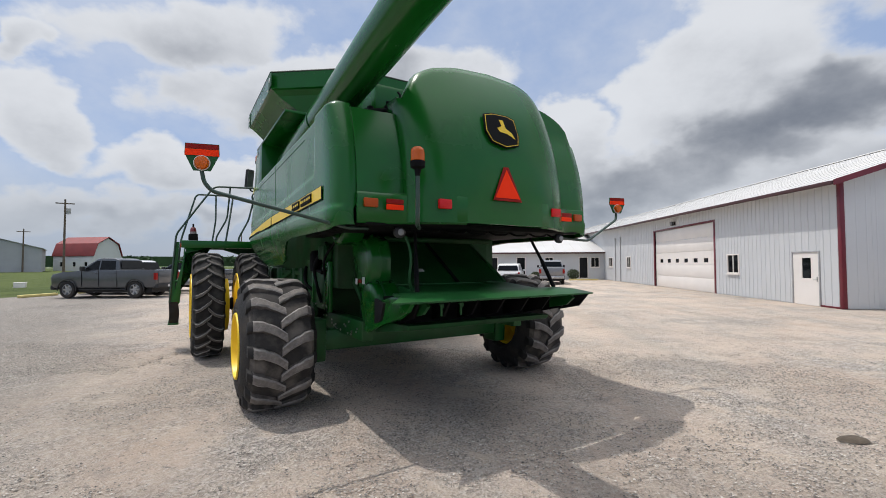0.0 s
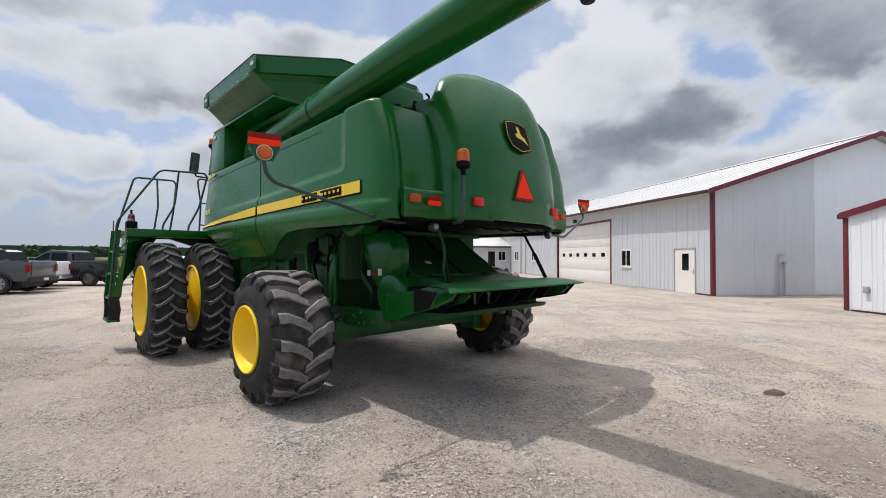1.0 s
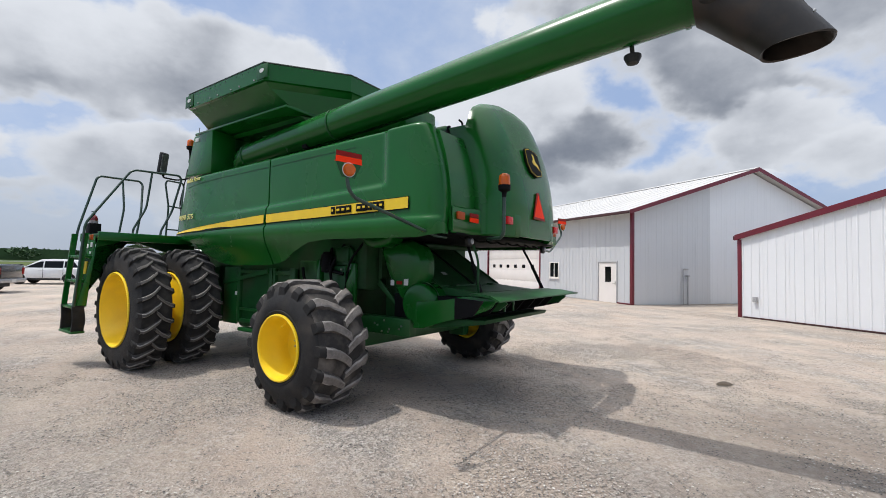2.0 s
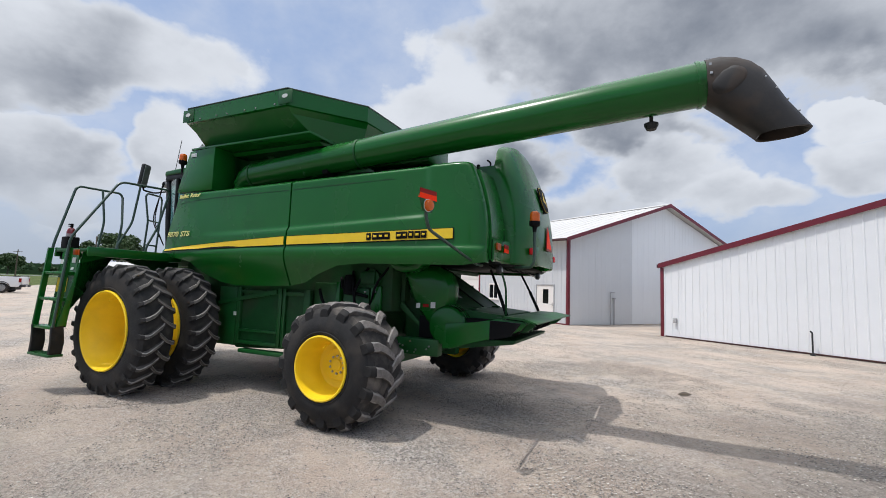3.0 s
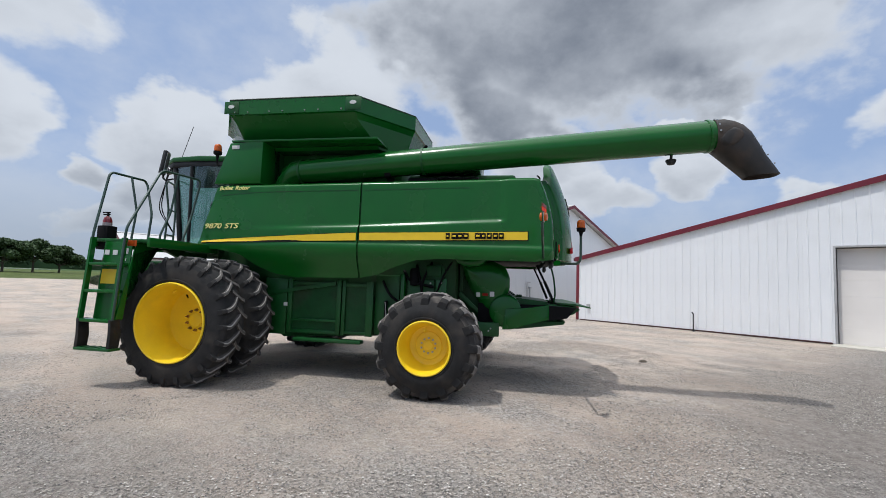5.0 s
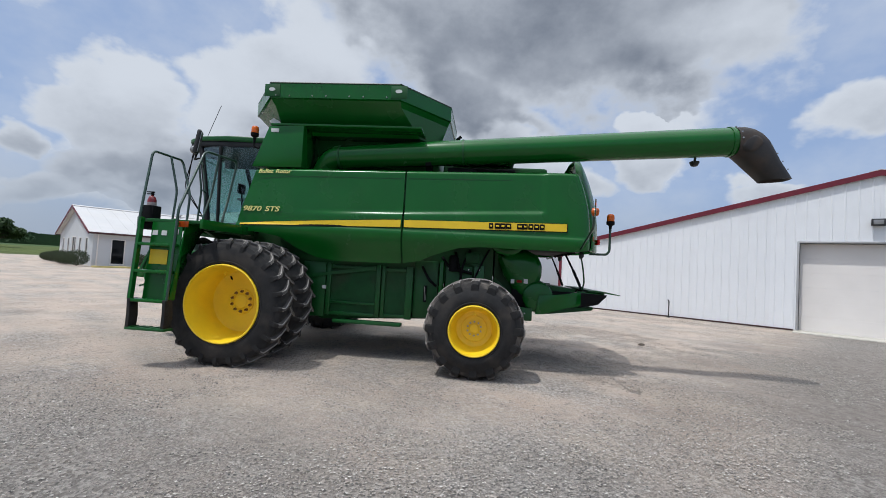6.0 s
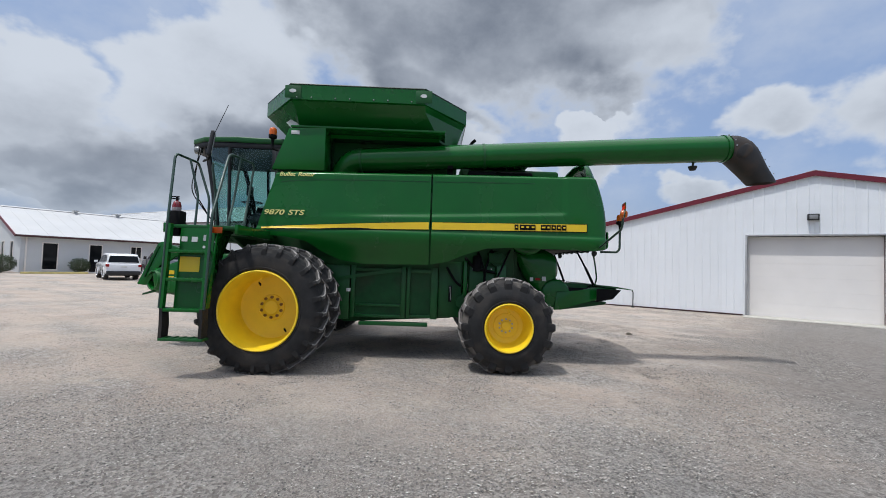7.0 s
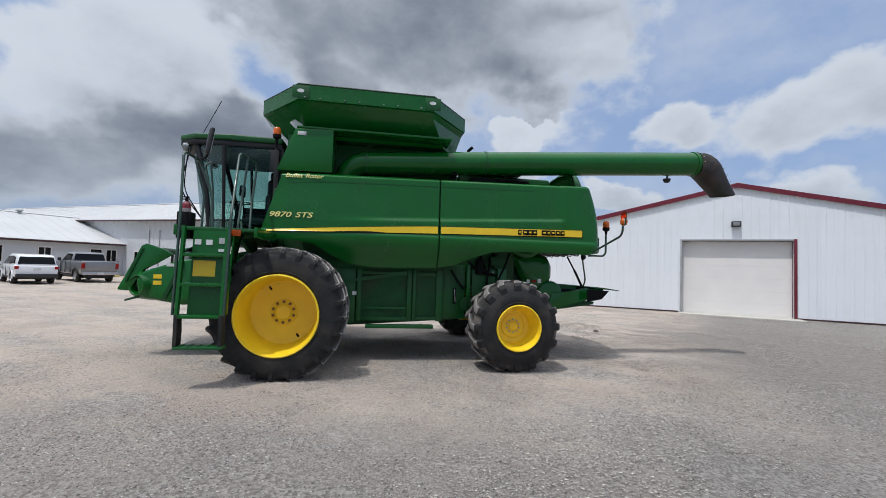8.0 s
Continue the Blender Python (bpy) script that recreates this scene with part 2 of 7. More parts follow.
M["seat"] = material("grey_seat_cloth", (0.06, 0.06, 0.065), 0.9, vary=0.2)
# whiter copy of the siding: the gable front's brighter light is in its colour
M["siding_lit"] = material("lit_white_siding", (0.80, 0.81, 0.82), 0.42, vary=0.02, scale=0.7, fine=20, tint=0.06, dirt=(0.52, 0.50, 0.46), dirt_amount=0.12, dirt_scale=0.8)
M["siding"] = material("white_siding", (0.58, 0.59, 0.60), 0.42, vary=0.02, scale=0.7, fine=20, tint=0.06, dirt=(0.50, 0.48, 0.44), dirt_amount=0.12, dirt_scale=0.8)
M["siding_pale"] = material("pale_white_siding", (0.74, 0.75, 0.76), 0.45, vary=0.02, scale=0.7, fine=20, tint=0.03)
M["roofing"] = material("white_roof_metal", (0.52, 0.51, 0.495), 0.6, vary=0.05, scale=0.4, dirt=(0.55, 0.52, 0.46), dirt_amount=0.2, dirt_scale=0.6)
M["maroon"] = material("maroon_trim", (0.14, 0.010, 0.022), 0.4, vary=0.12, scale=3)
M["doorwhite"] = material("white_door", (0.79, 0.745, 0.70), 0.45, vary=0.03, scale=1.2)
M["glassdark"] = material("window_glass_dark", (0.006, 0.007, 0.008), 0.06, vary=0.1, spec=0.2)
M["gutter"] = material("dark_brown_gutter", (0.060, 0.022, 0.022), 0.45, vary=0.12, scale=3)
M["farmgrey"] = material("grey_farm_siding", (0.36, 0.37, 0.39), 0.6, vary=0.06, scale=0.5)
M["concrete"] = material("pale_concrete", (0.50, 0.47, 0.41), 0.85, vary=0.12, scale=3, bump=0.004)
M["kerb"] = material("yellow_kerb_paint", (0.62, 0.52, 0.20), 0.8, vary=0.15, scale=4, bump=0.004)
M["grey_pipe"] = material("grey_pipe", (0.38, 0.38, 0.38), 0.5, vary=0.15)
M["cargrey"] = material("grey_car_paint", (0.075, 0.080, 0.088), 0.28, 0.4, vary=0.05, coat=0.8)
M["carsilver"] = material("silver_car_paint", (0.22, 0.22, 0.225), 0.3, 0.5, vary=0.05, coat=0.8)
M["carwhite"] = material("white_car_paint", (0.74, 0.74, 0.74), 0.28, vary=0.03, coat=0.8)
M["carblack"] = material("dark_car_paint", (0.022, 0.026, 0.032), 0.25, 0.2, vary=0.05, coat=0.9)
M["plastic"] = material("black_plastic", (0.018, 0.018, 0.019), 0.6, vary=0.2)
M["alloy"] = material("alloy_rim", (0.42, 0.42, 0.43), 0.3, 0.8, vary=0.1)
M["wood"] = material("weathered_pole_wood", (0.13, 0.10, 0.075), 0.9, vary=0.25, scale=4, bump=0.01, bump_scale=30)
M["barnred"] = material("red_barn_roof", (0.20, 0.028, 0.026), 0.6, vary=0.12, scale=0.5)
M["leaf"] = material("tree_leaves", (0.045, 0.085, 0.022), 0.7, vary=0.45, scale=0.8, fine=5)
M["shrub"] = material("shrub_leaves", (0.040, 0.060, 0.022), 0.75, vary=0.4, scale=4, fine=30)
M["crop"] = material("far_crop", (0.035, 0.075, 0.025), 0.9, vary=0.4, scale=0.05, fine=0.6)
M["bark"] = material("bark", (0.09, 0.07, 0.05), 0.9, vary=0.3, scale=5, bump=0.02, bump_scale=12)
M["road"] = material("pale_road", (0.42, 0.41, 0.39), 0.9, vary=0.08, scale=0.3)
M["stone"] = None


def glass(name, colour, rough=0.02):
    m = bpy.data.materials.new(name)
    m.use_nodes = True
    n, l = m.node_tree.nodes, m.node_tree.links
    out = n["Material Output"]
    n.remove(n["Principled BSDF"])
    t, g, x, f = (n.new(k) for k in ("ShaderNodeBsdfTransparent", "ShaderNodeBsdfGlossy", "ShaderNodeMixShader", "ShaderNodeLayerWeight"))
    t.inputs[0].default_value = colour + (1,)
    g.inputs["Roughness"].default_value = rough
    f.inputs[0].default_value = 0.12
    l.new(f.outputs[1], x.inputs[0])
    l.new(t.outputs[0], x.inputs[1])
    l.new(g.outputs[0], x.inputs[2])
    l.new(x.outputs[0], out.inputs[0])
    return m


M["glass"] = glass("cab_glass", (0.66, 0.79, 0.765))


def ground_material():
    """Gravel yard with pale fines, grey stone drifts and wheel tracks; lawn past the yard's edge."""
    m = bpy.data.materials.new("gravel_and_lawn")
    m.use_nodes = True
    n, l = m.node_tree.nodes, m.node_tree.links
    b = n["Principled BSDF"]
    b.inputs["Roughness"].default_value = 0.95
    b.inputs["Specular IOR Level"].default_value = 0.2
    where = n.new("ShaderNodeTexCoord").outputs["Object"]

    def tex(kind, s, detail=4, rough=0.5, stretch=None):
        t = n.new(kind)
        t.inputs["Scale"].default_value = s
        if kind == "ShaderNodeTexNoise":
            t.inputs["Detail"].default_value, t.inputs["Roughness"].default_value = detail, rough
        src = where
        if stretch:
            mp = n.new("ShaderNodeMapping")
            mp.inputs[2].default_value = (0, 0, stretch[0])
            mp.inputs[3].default_value = (stretch[1], stretch[2], 1)
            l.new(where, mp.inputs[0])
            src = mp.outputs[0]
        l.new(src, t.inputs[0])
        return t

    def ramp(x, lo, hi, a=0.0, c=1.0, smooth=True):
        r = n.new("ShaderNodeMapRange")
        if smooth:
            r.interpolation_type = "SMOOTHSTEP"
        l.new(x, r.inputs[0])
        for i, v in enumerate((lo, hi, a, c)):
            r.inputs[i + 1].default_value = v
        return r.outputs[0]

    def mixed(fac, a, c, blend="MIX"):
        x = n.new("ShaderNodeMix")
        x.data_type, x.blend_type = "RGBA", blend
        for sock, v in ((x.inputs[0], fac), (x.inputs[6], a), (x.inputs[7], c)):
            if isinstance(v, (int, float)):
                sock.default_value = v
            elif isinstance(v, tuple):
                sock.default_value = v
            else:
                l.new(v, sock)
        return x.outputs[2]

    def maths(op, a, c):
        x = n.new("ShaderNodeMath")
        x.operation = op
        for i, v in enumerate((a, c)):
            if isinstance(v, (int, float)):
                x.inputs[i].default_value = v
            else:
                l.new(v, x.inputs[i])
        return x.outputs[0]

    fines = mixed(ramp(tex("ShaderNodeTexNoise", 0.5, 6).outputs[0], 0.35, 0.65), (0.50, 0.395, 0.315, 1), (0.62, 0.51, 0.42, 1))
    stones = tex("ShaderNodeTexVoronoi", 36)
    pebble = mixed(ramp(stones.outputs["Color"], 0.15, 0.85), (0.08, 0.073, 0.067, 1), (0.66, 0.61, 0.555, 1))
    chips = tex("ShaderNodeTexVoronoi", 80)
    chip = mixed(ramp(chips.outputs["Color"], 0.15, 0.85), (0.11, 0.097, 0.086, 1), (0.64, 0.575, 0.505, 1))
    clump = tex("ShaderNodeTexNoise", 7.5, 9, 0.76).outputs[0]
    drift = ramp(maths("ADD", maths("MULTIPLY", tex("ShaderNodeTexNoise", 0.55, 7, 0.62).outputs[0], 0.6),
                       maths("MULTIPLY", tex("ShaderNodeTexNoise", 0.9, 5, 0.6, (0.6, 1.0, 0.18)).outputs[0], 0.4)), 0.42, 0.58)
    grit = mixed(ramp(clump, 0.40, 0.60), (0.23, 0.215, 0.20, 1), (0.50, 0.47, 0.435, 1))
    stony = mixed(0.75, grit, mixed(ramp(clump, 0.42, 0.58), chip, pebble))
    col = mixed(maths("MULTIPLY", drift, 0.9), mixed(ramp(clump, 0.45, 0.7, 0.1, 0.6), fines, chip), stony)
    patch = tex("ShaderNodeTexNoise", 1.1, 11, 0.70).outputs[0]
    col = mixed(ramp(patch, 0.48, 0.60, 0, 0.70), col, (0.58, 0.48, 0.385, 1))
    col = mixed(ramp(patch, 0.44, 0.34, 0, 0.45), col, (0.235, 0.22, 0.205, 1))
    speck = ramp(tex("ShaderNodeTexNoise", 17, 4, 0.7).outputs[0], 0.58, 0.66, 0, 0.7)
    col = mixed(speck, col, (0.15, 0.14, 0.13, 1))
    bright = ramp(tex("ShaderNodeTexNoise", 21, 4, 0.7, (1.1, 1.0, 0.8)).outputs[0], 0.57, 0.64, 0, 0.75)
    col = mixed(maths("MULTIPLY", bright, ramp(clump, 0.3, 0.55)), col, (0.60, 0.545, 0.485, 1))
    track = ramp(tex("ShaderNodeTexNoise", 0.8, 3, 0.5, (0.35, 1.0, 0.07)).outputs[0], 0.52, 0.68, 0, 0.35)
    col = mixed(track, col, (0.37, 0.33, 0.28, 1))
    stain = ramp(tex("ShaderNodeTexNoise", 0.23, 8, 0.65).outputs[0], 0.60, 0.74, 0, 0.5)
    col = mixed(stain, col, (0.20, 0.185, 0.17, 1))
    # darker and greyer towards the south-west of the yard
    place = n.new("ShaderNodeSeparateXYZ")
    l.new(where, place.inputs[0])
    south = maths("ADD", maths("MINIMUM", maths("ADD", maths("MULTIPLY", place.outputs[0], 0.7), maths("MULTIPLY", place.outputs[1], 0.5)), maths("MULTIPLY", maths("SUBTRACT", place.outputs[1], 2.6), 2.0)), maths("MULTIPLY", maths("SUBTRACT", tex("ShaderNodeTexNoise", 0.45, 8, 0.6).outputs[0], 0.5), 3.5))
    col = mixed(ramp(south, 0.4, -3.0, 0, 0.86), col, mixed(0.38, mixed(ramp(clump, 0.32, 0.68), (0.135, 0.127, 0.118, 1), (0.235, 0.222, 0.205, 1)), mixed(ramp(patch, 0.4, 0.6), chip, pebble)))
    # darker, browner ground before the garage
    turn = n.new("ShaderNodeVectorMath")
    turn.operation = "DISTANCE"
    mp = n.new("ShaderNodeMapping")
    mp.inputs[3].default_value = (1.0, 1.7, 1)
    l.new(where, mp.inputs[0])
    l.new(mp.outputs[0], turn.inputs[0])
    turn.inputs[1].default_value = (3.0, 1.2, 0)
    browner = maths("MULTIPLY_ADD", maths("SUBTRACT", tex("ShaderNodeTexNoise", 0.5, 9, 0.65).outputs[0], 0.5), 9.0)
    l.new(turn.outputs["Value"], browner.node.inputs[2])
    col = mixed(ramp(browner, 7.5, 3.0, 0, 0.55), col, mixed(ramp(clump, 0.35, 0.65), (0.17, 0.145, 0.125, 1), (0.30, 0.26, 0.225, 1)))
    # lawn past the yard
    sp = n.new("ShaderNodeSeparateXYZ")
    l.new(where, sp.inputs[0])
    wob = maths("MULTIPLY", maths("SUBTRACT", tex("ShaderNodeTexNoise", 0.35, 5).outputs[0], 0.5), 3.0)
    west = ramp(maths("ADD", sp.outputs[0], wob), -24.2, -25.2)
    north = ramp(maths("ADD", sp.outputs[1], wob), 84.0, 85.0)
    lawn = maths("MAXIMUM", west, north)
    grass = mixed(ramp(tex("ShaderNodeTexNoise", 0.2, 8, 0.7).outputs[0], 0.35, 0.65), (0.060, 0.085, 0.022, 1), (0.115, 0.14, 0.042, 1))
    grass = mixed(ramp(tex("ShaderNodeTexNoise", 25, 4).outputs[0], 0.4, 0.7, 0, 0.5), grass, (0.05, 0.07, 0.018, 1))
    far = ramp(sp.outputs[1], 190, 230)
    grass = mixed(far, grass, (0.05, 0.085, 0.028, 1))
    l.new(mixed(lawn, col, grass), b.inputs["Base Color"])
    high = maths("ADD", maths("MULTIPLY", stones.outputs["Distance"], 0.7), maths("MULTIPLY", chips.outputs["Distance"], 0.3))
    high = maths("ADD", high, maths("MULTIPLY", tex("ShaderNodeTexNoise", 2.2, 6).outputs[0], 1.2))
    high = maths("ADD", high, maths("MULTIPLY", clump, 2.0))
    bp = n.new("ShaderNodeBump")
    bp.inputs["Distance"].default_value = 0.030
    bp.inputs["Strength"].default_value = 1.0
    l.new(high, bp.inputs["Height"])
    l.new(bp.outputs[0], b.inputs["Normal"])
    return m


def stone_material():
    m = bpy.data.materials.new("gravel_stones")
    m.use_nodes = True
    n, l = m.node_tree.nodes, m.node_tree.links
    b = n["Principled BSDF"]
    b.inputs["Roughness"].default_value, b.inputs["Specular IOR Level"].default_value = 0.95, 0.1
    ramp = n.new("ShaderNodeValToRGB")
    l.new(n.new("ShaderNodeNewGeometry").outputs["Random Per Island"], ramp.inputs[0])
    ramp.color_ramp.elements[0].color = (0.09, 0.085, 0.08, 1)
    ramp.color_ramp.elements[1].color = (0.62, 0.58, 0.53, 1)
    for at, c in ((0.35, (0.24, 0.22, 0.20, 1)), (0.65, (0.37, 0.325, 0.28, 1)), (0.90, (0.46, 0.425, 0.385, 1))):
        ramp.color_ramp.elements.new(at).color = c
    l.new(ramp.outputs[0], b.inputs["Base Color"])
    return m


M["stone"] = stone_material()
M["ground"] = ground_material()

# ---- builders ----
def finish(ob, bm, mat, smooth=40):
    bmesh.ops.recalc_face_normals(bm, faces=bm.faces)
    bm.to_mesh(ob.data)
    bm.free()
    ob.data.materials.append(M[mat] if isinstance(mat, str) else mat)
    if smooth:
        ob.data.shade_smooth()
        ob.data.set_sharp_from_angle(angle=radians(smooth))
    return ob


def part(name, bm, mat, parent=None, label="", smooth=40):
    """Links a bmesh as one mesh object under a thing or a part."""
    ob = new(name, bpy.data.meshes.new(name))
    finish(ob, bm, mat, smooth)
    ob.parent = parent
    return tagged(ob, label)


def empty(name, m=None, parent=None):
    ob = new(name)
    ob.empty_display_size = 0.2
    if m is not None:
        ob.matrix_basis = m
    ob.parent = parent
    return ob


def structure(name, bm, mat, label, category, smooth=40):
    return tagged(part(name, bm, mat, None, "", smooth), label, category, "", "structure")


def box(bm, x0, x1, y0, y1, z0, z1, bev=0.0, seg=2):
    made = bmesh.ops.create_cube(bm, size=1.0, matrix=Matrix.LocRotScale(
        ((x0 + x1) / 2, (y0 + y1) / 2, (z0 + z1) / 2), None, (abs(x1 - x0), abs(y1 - y0), abs(z1 - z0))))
    if bev:
        bmesh.ops.bevel(bm, geom=list({e for v in made["verts"] for e in v.link_edges}), offset=bev, segments=seg, affect="EDGES", profile=0.5)
    return bm


def boxed(*args, **kw):
    return box(bmesh.new(), *args, **kw)


def prism(bm, pts, axis, a, b, bev=0.0, seg=2):
    """A plane outline (the two axes other than axis, in order) drawn out from a to b."""
    def at(p, v):
        q = list(p)
        q.insert("xyz".index(axis), v)
        return q
    lo = [bm.verts.new(at(p, a)) for p in pts]
    hi = [bm.verts.new(at(p, b)) for p in pts]
    faces = [bm.faces.new(lo), bm.faces.new(hi[::-1])]
    for i in range(len(pts)):
        j = (i + 1) % len(pts)
        faces.append(bm.faces.new((lo[i], hi[i], hi[j], lo[j])))
    if bev:
        edges = list({e for v in lo + hi for e in v.link_edges})
        bmesh.ops.bevel(bm, geom=edges, offset=bev, segments=seg, affect="EDGES", profile=0.5)
    return bm


def rounded(pts, r, n=5, closed=False):
    """The same path with round corners."""
    pts = [Vector(p) for p in pts]
    out = []
    for i, p in enumerate(pts):
        if not closed and i in (0, len(pts) - 1):
            out.append(p)
            continue
        a, b = pts[i - 1] - p, pts[(i + 1) % len(pts)] - p
        d = min(r, a.length * 0.45, b.length * 0.45)
        a, b = p + a.normalized() * d, p + b.normalized() * d
        for k in range(n + 1):
            t = k / n
            out.append(a * (1 - t) ** 2 + p * (2 * t * (1 - t)) + b * t ** 2)
    return out


def rings(bm, loops, caps=True, closed=False):
    """Joins loops of equal count with faces."""
    rows = [[bm.verts.new(p) for p in loop] for loop in loops]
    n = len(rows[0])
    pairs = list(zip(rows, rows[1:])) + ([(rows[-1], rows[0])] if closed else [])
    for a, b in pairs:
        for i in range(n):
            j = (i + 1) % n
            bm.faces.new((a[i], a[j], b[j], b[i]))
    if caps and not closed:
        bm.faces.new(rows[0][::-1])
        bm.faces.new(rows[-1])
    return bm


def tube(bm, pts, r, seg=10, r_end=None):
    """A round bar along a path."""
    pts = [Vector(p) for p in pts]
    side, loops = None, []
    for i, p in enumerate(pts):
        d = (pts[min(i + 1, len(pts) - 1)] - pts[max(i - 1, 0)]).normalized()
        if side is None:
            side = d.cross(Vector((0, 0, 1)) if abs(d.z) < 0.9 else Vector((1, 0, 0))).normalized()
        side = (side - d * side.dot(d)).normalized()
        other = d.cross(side)
        rad = r if r_end is None else r + (r_end - r) * i / (len(pts) - 1)
        loops.append([p + (side * math.cos(a) + other * math.sin(a)) * rad for a in (2 * math.pi * k / seg for k in range(seg))])
    return rings(bm, loops)


def tubed(pts, r, bend=0.0, seg=10):
    return tube(bmesh.new(), rounded(pts, bend) if bend else pts, r, seg)


def lathe(bm, profile, centre, axis="x", seg=32, closed=False):
    """Turns a profile of (radius, distance along the axis) round the axis."""
    c = Vector(centre)
    i = "xyz".index(axis)
    u, v = Vector((0, 0, 0)), Vector((0, 0, 0))
    u[(i + 1) % 3], v[(i + 2) % 3] = 1, 1
    w = Vector((0, 0, 0))
    w[i] = 1
    loops = [[c + w * h + (u * math.cos(a) + v * math.sin(a)) * r for a in (2 * math.pi * k / seg for k in range(seg))] for r, h in profile]
    return rings(bm, loops, caps=not closed, closed=closed)


def sheet(grid, thick=0.0):
    """A surface through a grid of points, with thickness."""
    bm = bmesh.new()
    rows = [[bm.verts.new(p) for p in row] for row in grid]
    for a, b in zip(rows, rows[1:]):
        for i in range(len(a) - 1):
            bm.faces.new((a[i], a[i + 1], b[i + 1], b[i]))
    bmesh.ops.recalc_face_normals(bm, faces=bm.faces)
    if thick:
        bmesh.ops.solidify(bm, geom=bm.faces[:], thickness=thick)
    return bm


def interp(x, pts):
    """The height of a broken line at x; pts in order of x."""
    xs, ys = zip(*pts)
    return float(np.interp(x, xs, ys))


def letters(text, size, depth, mat, parent, m, name="lettering", label="", shear=0.0, stretch=1.0):
    """Raised letters, one mesh a word, the first word's foot at m's origin, reading along m's x."""
    start = 0.0
    for word in text.split():
        cu = bpy.data.curves.new("text", "FONT")
        cu.body, cu.size, cu.extrude, cu.shear, cu.offset = word, size, depth, shear, 0.0016
        ob = bpy.data.objects.new("text", cu)
        scene.collection.objects.link(ob)
        me = bpy.data.meshes.new_from_object(ob.evaluated_get(bpy.context.evaluated_depsgraph_get()))
        bpy.data.objects.remove(ob)
        me.transform(Matrix.Diagonal((stretch, 1, 1, 1)))
        me.materials.clear()
        me.materials.append(M[mat])
        res = new(name, me)
        res.parent, res.matrix_basis = parent, m @ Matrix.Translation((start, 0, 0))
        tagged(res, label)
        start += max(v.co.x for v in me.vertices) + size * stretch * 0.30


# ---- ground and buildings ----
def rise(x, y):
    """The land lifts a little, far to the north and west."""
    d = max(0.0, min(1.0, (math.hypot(x, y) - 70) / 160))
    return 0.7 * d * d * (3 - 2 * d) if (x < 5 or y > 60) else 0.0


def ground_sheet():
    bm = bmesh.new()
    near = [i * 4.0 for i in range(-12, 33)]
    steps = [-3500, -1500, -700, -400, -260, -180, -130, -100, -80, -60] + near + [140, 160, 190, 230, 300, 420, 700, 1500, 3500]
    noise.seed_set(3)
    rows = []
    for x in steps:
        row = []
        for y in steps:
            z = rise(x, y) + (0.02 * noise.noise((x * 0.11, y * 0.11, 0.3)) if abs(x) < 60 and abs(y) < 60 else 0)
            row.append(bm.verts.new((x, y, z - 0.012)))
        rows.append(row)
    for a, b in zip(rows, rows[1:]):
        for i in range(len(a) - 1):
            bm.faces.new((a[i], b[i], b[i + 1], a[i + 1]))
    return structure("ground", bm, "ground", "pale grey gravel yard with dusty wheel tracks, running into mown grass", "ground", 80)


ground_sheet()


def siding_piece(w, z0, za, zb, rib, mat):
    """One upright metal sheet with three ribs: w wide, from z0 up to za at its start and zb at its end. Lies in x (out) 0..0.03, y 0..w."""
    bm = bmesh.new()
    prism(bm, [(0.003, z0), (w - 0.003, z0), (w - 0.003, zb), (0.003, za)], "x", 0.0, 0.008)
    n = max(1, round(w / 0.30))
    for k in range(n):
        c = w * (k + 0.5) / n
        top = za + (zb - za) * c / w - 0.004
        lo = [bm.verts.new(p) for p in ((0.008, c - 0.028, z0 + 0.003), (0.008 + rib, c - 0.012, z0 + 0.003), (0.008 + rib, c + 0.012, z0 + 0.003), (0.008, c + 0.028, z0 + 0.003))]
        hi = [bm.verts.new((v.co.x, v.co.y, top)) for v in lo]
        for i in range(3):
            bm.faces.new((lo[i], lo[i + 1], hi[i + 1], hi[i]))
        bm.faces.new(lo)
        bm.faces.new(hi[::-1])
    bmesh.ops.recalc_face_normals(bm, faces=bm.faces)
    me = bpy.data.meshes.new("wall_panel")
    bm.to_mesh(me)
    bm.free()
    me.materials.append(mat)
    return me


PANELS = {}
CLAD = []


def clad(parent, m, length, height, openings=(), step=0.91, rib=0.018, pale_from=1e9):
    """Lists the sheets of a wall for later. m puts wall space (x out, y along, z up) under the wall; height(y) gives the top; openings (y0, y1, z0, z1)."""
    cuts = sorted({0.0, length, *[v for o in openings for v in o[:2]]})
    for a, b in zip(cuts, cuts[1:]):
        n = max(1, math.ceil((b - a) / step - 0.2))
        for k in range(n):
            y0, y1 = a + (b - a) * k / n, a + (b - a) * (k + 1) / n
            mid = (y0 + y1) / 2
            spans, z = [], 0.03
            for o in sorted(o for o in openings if o[0] < mid < o[1]):
                if o[2] > z + 0.05:
                    spans.append((z, o[2], o[2]))
                z = o[3]
            spans.append((z, height(y0), height(y1)))
            for z0, za, zb in spans:
                # sheets past the given distance take the paler siding
                CLAD.append((parent, m @ Matrix.Translation((0, y0, 0)), y1 - y0, z0, za, zb, rib, M["siding_pale"] if mid > pale_from else parent.data.materials[0]))


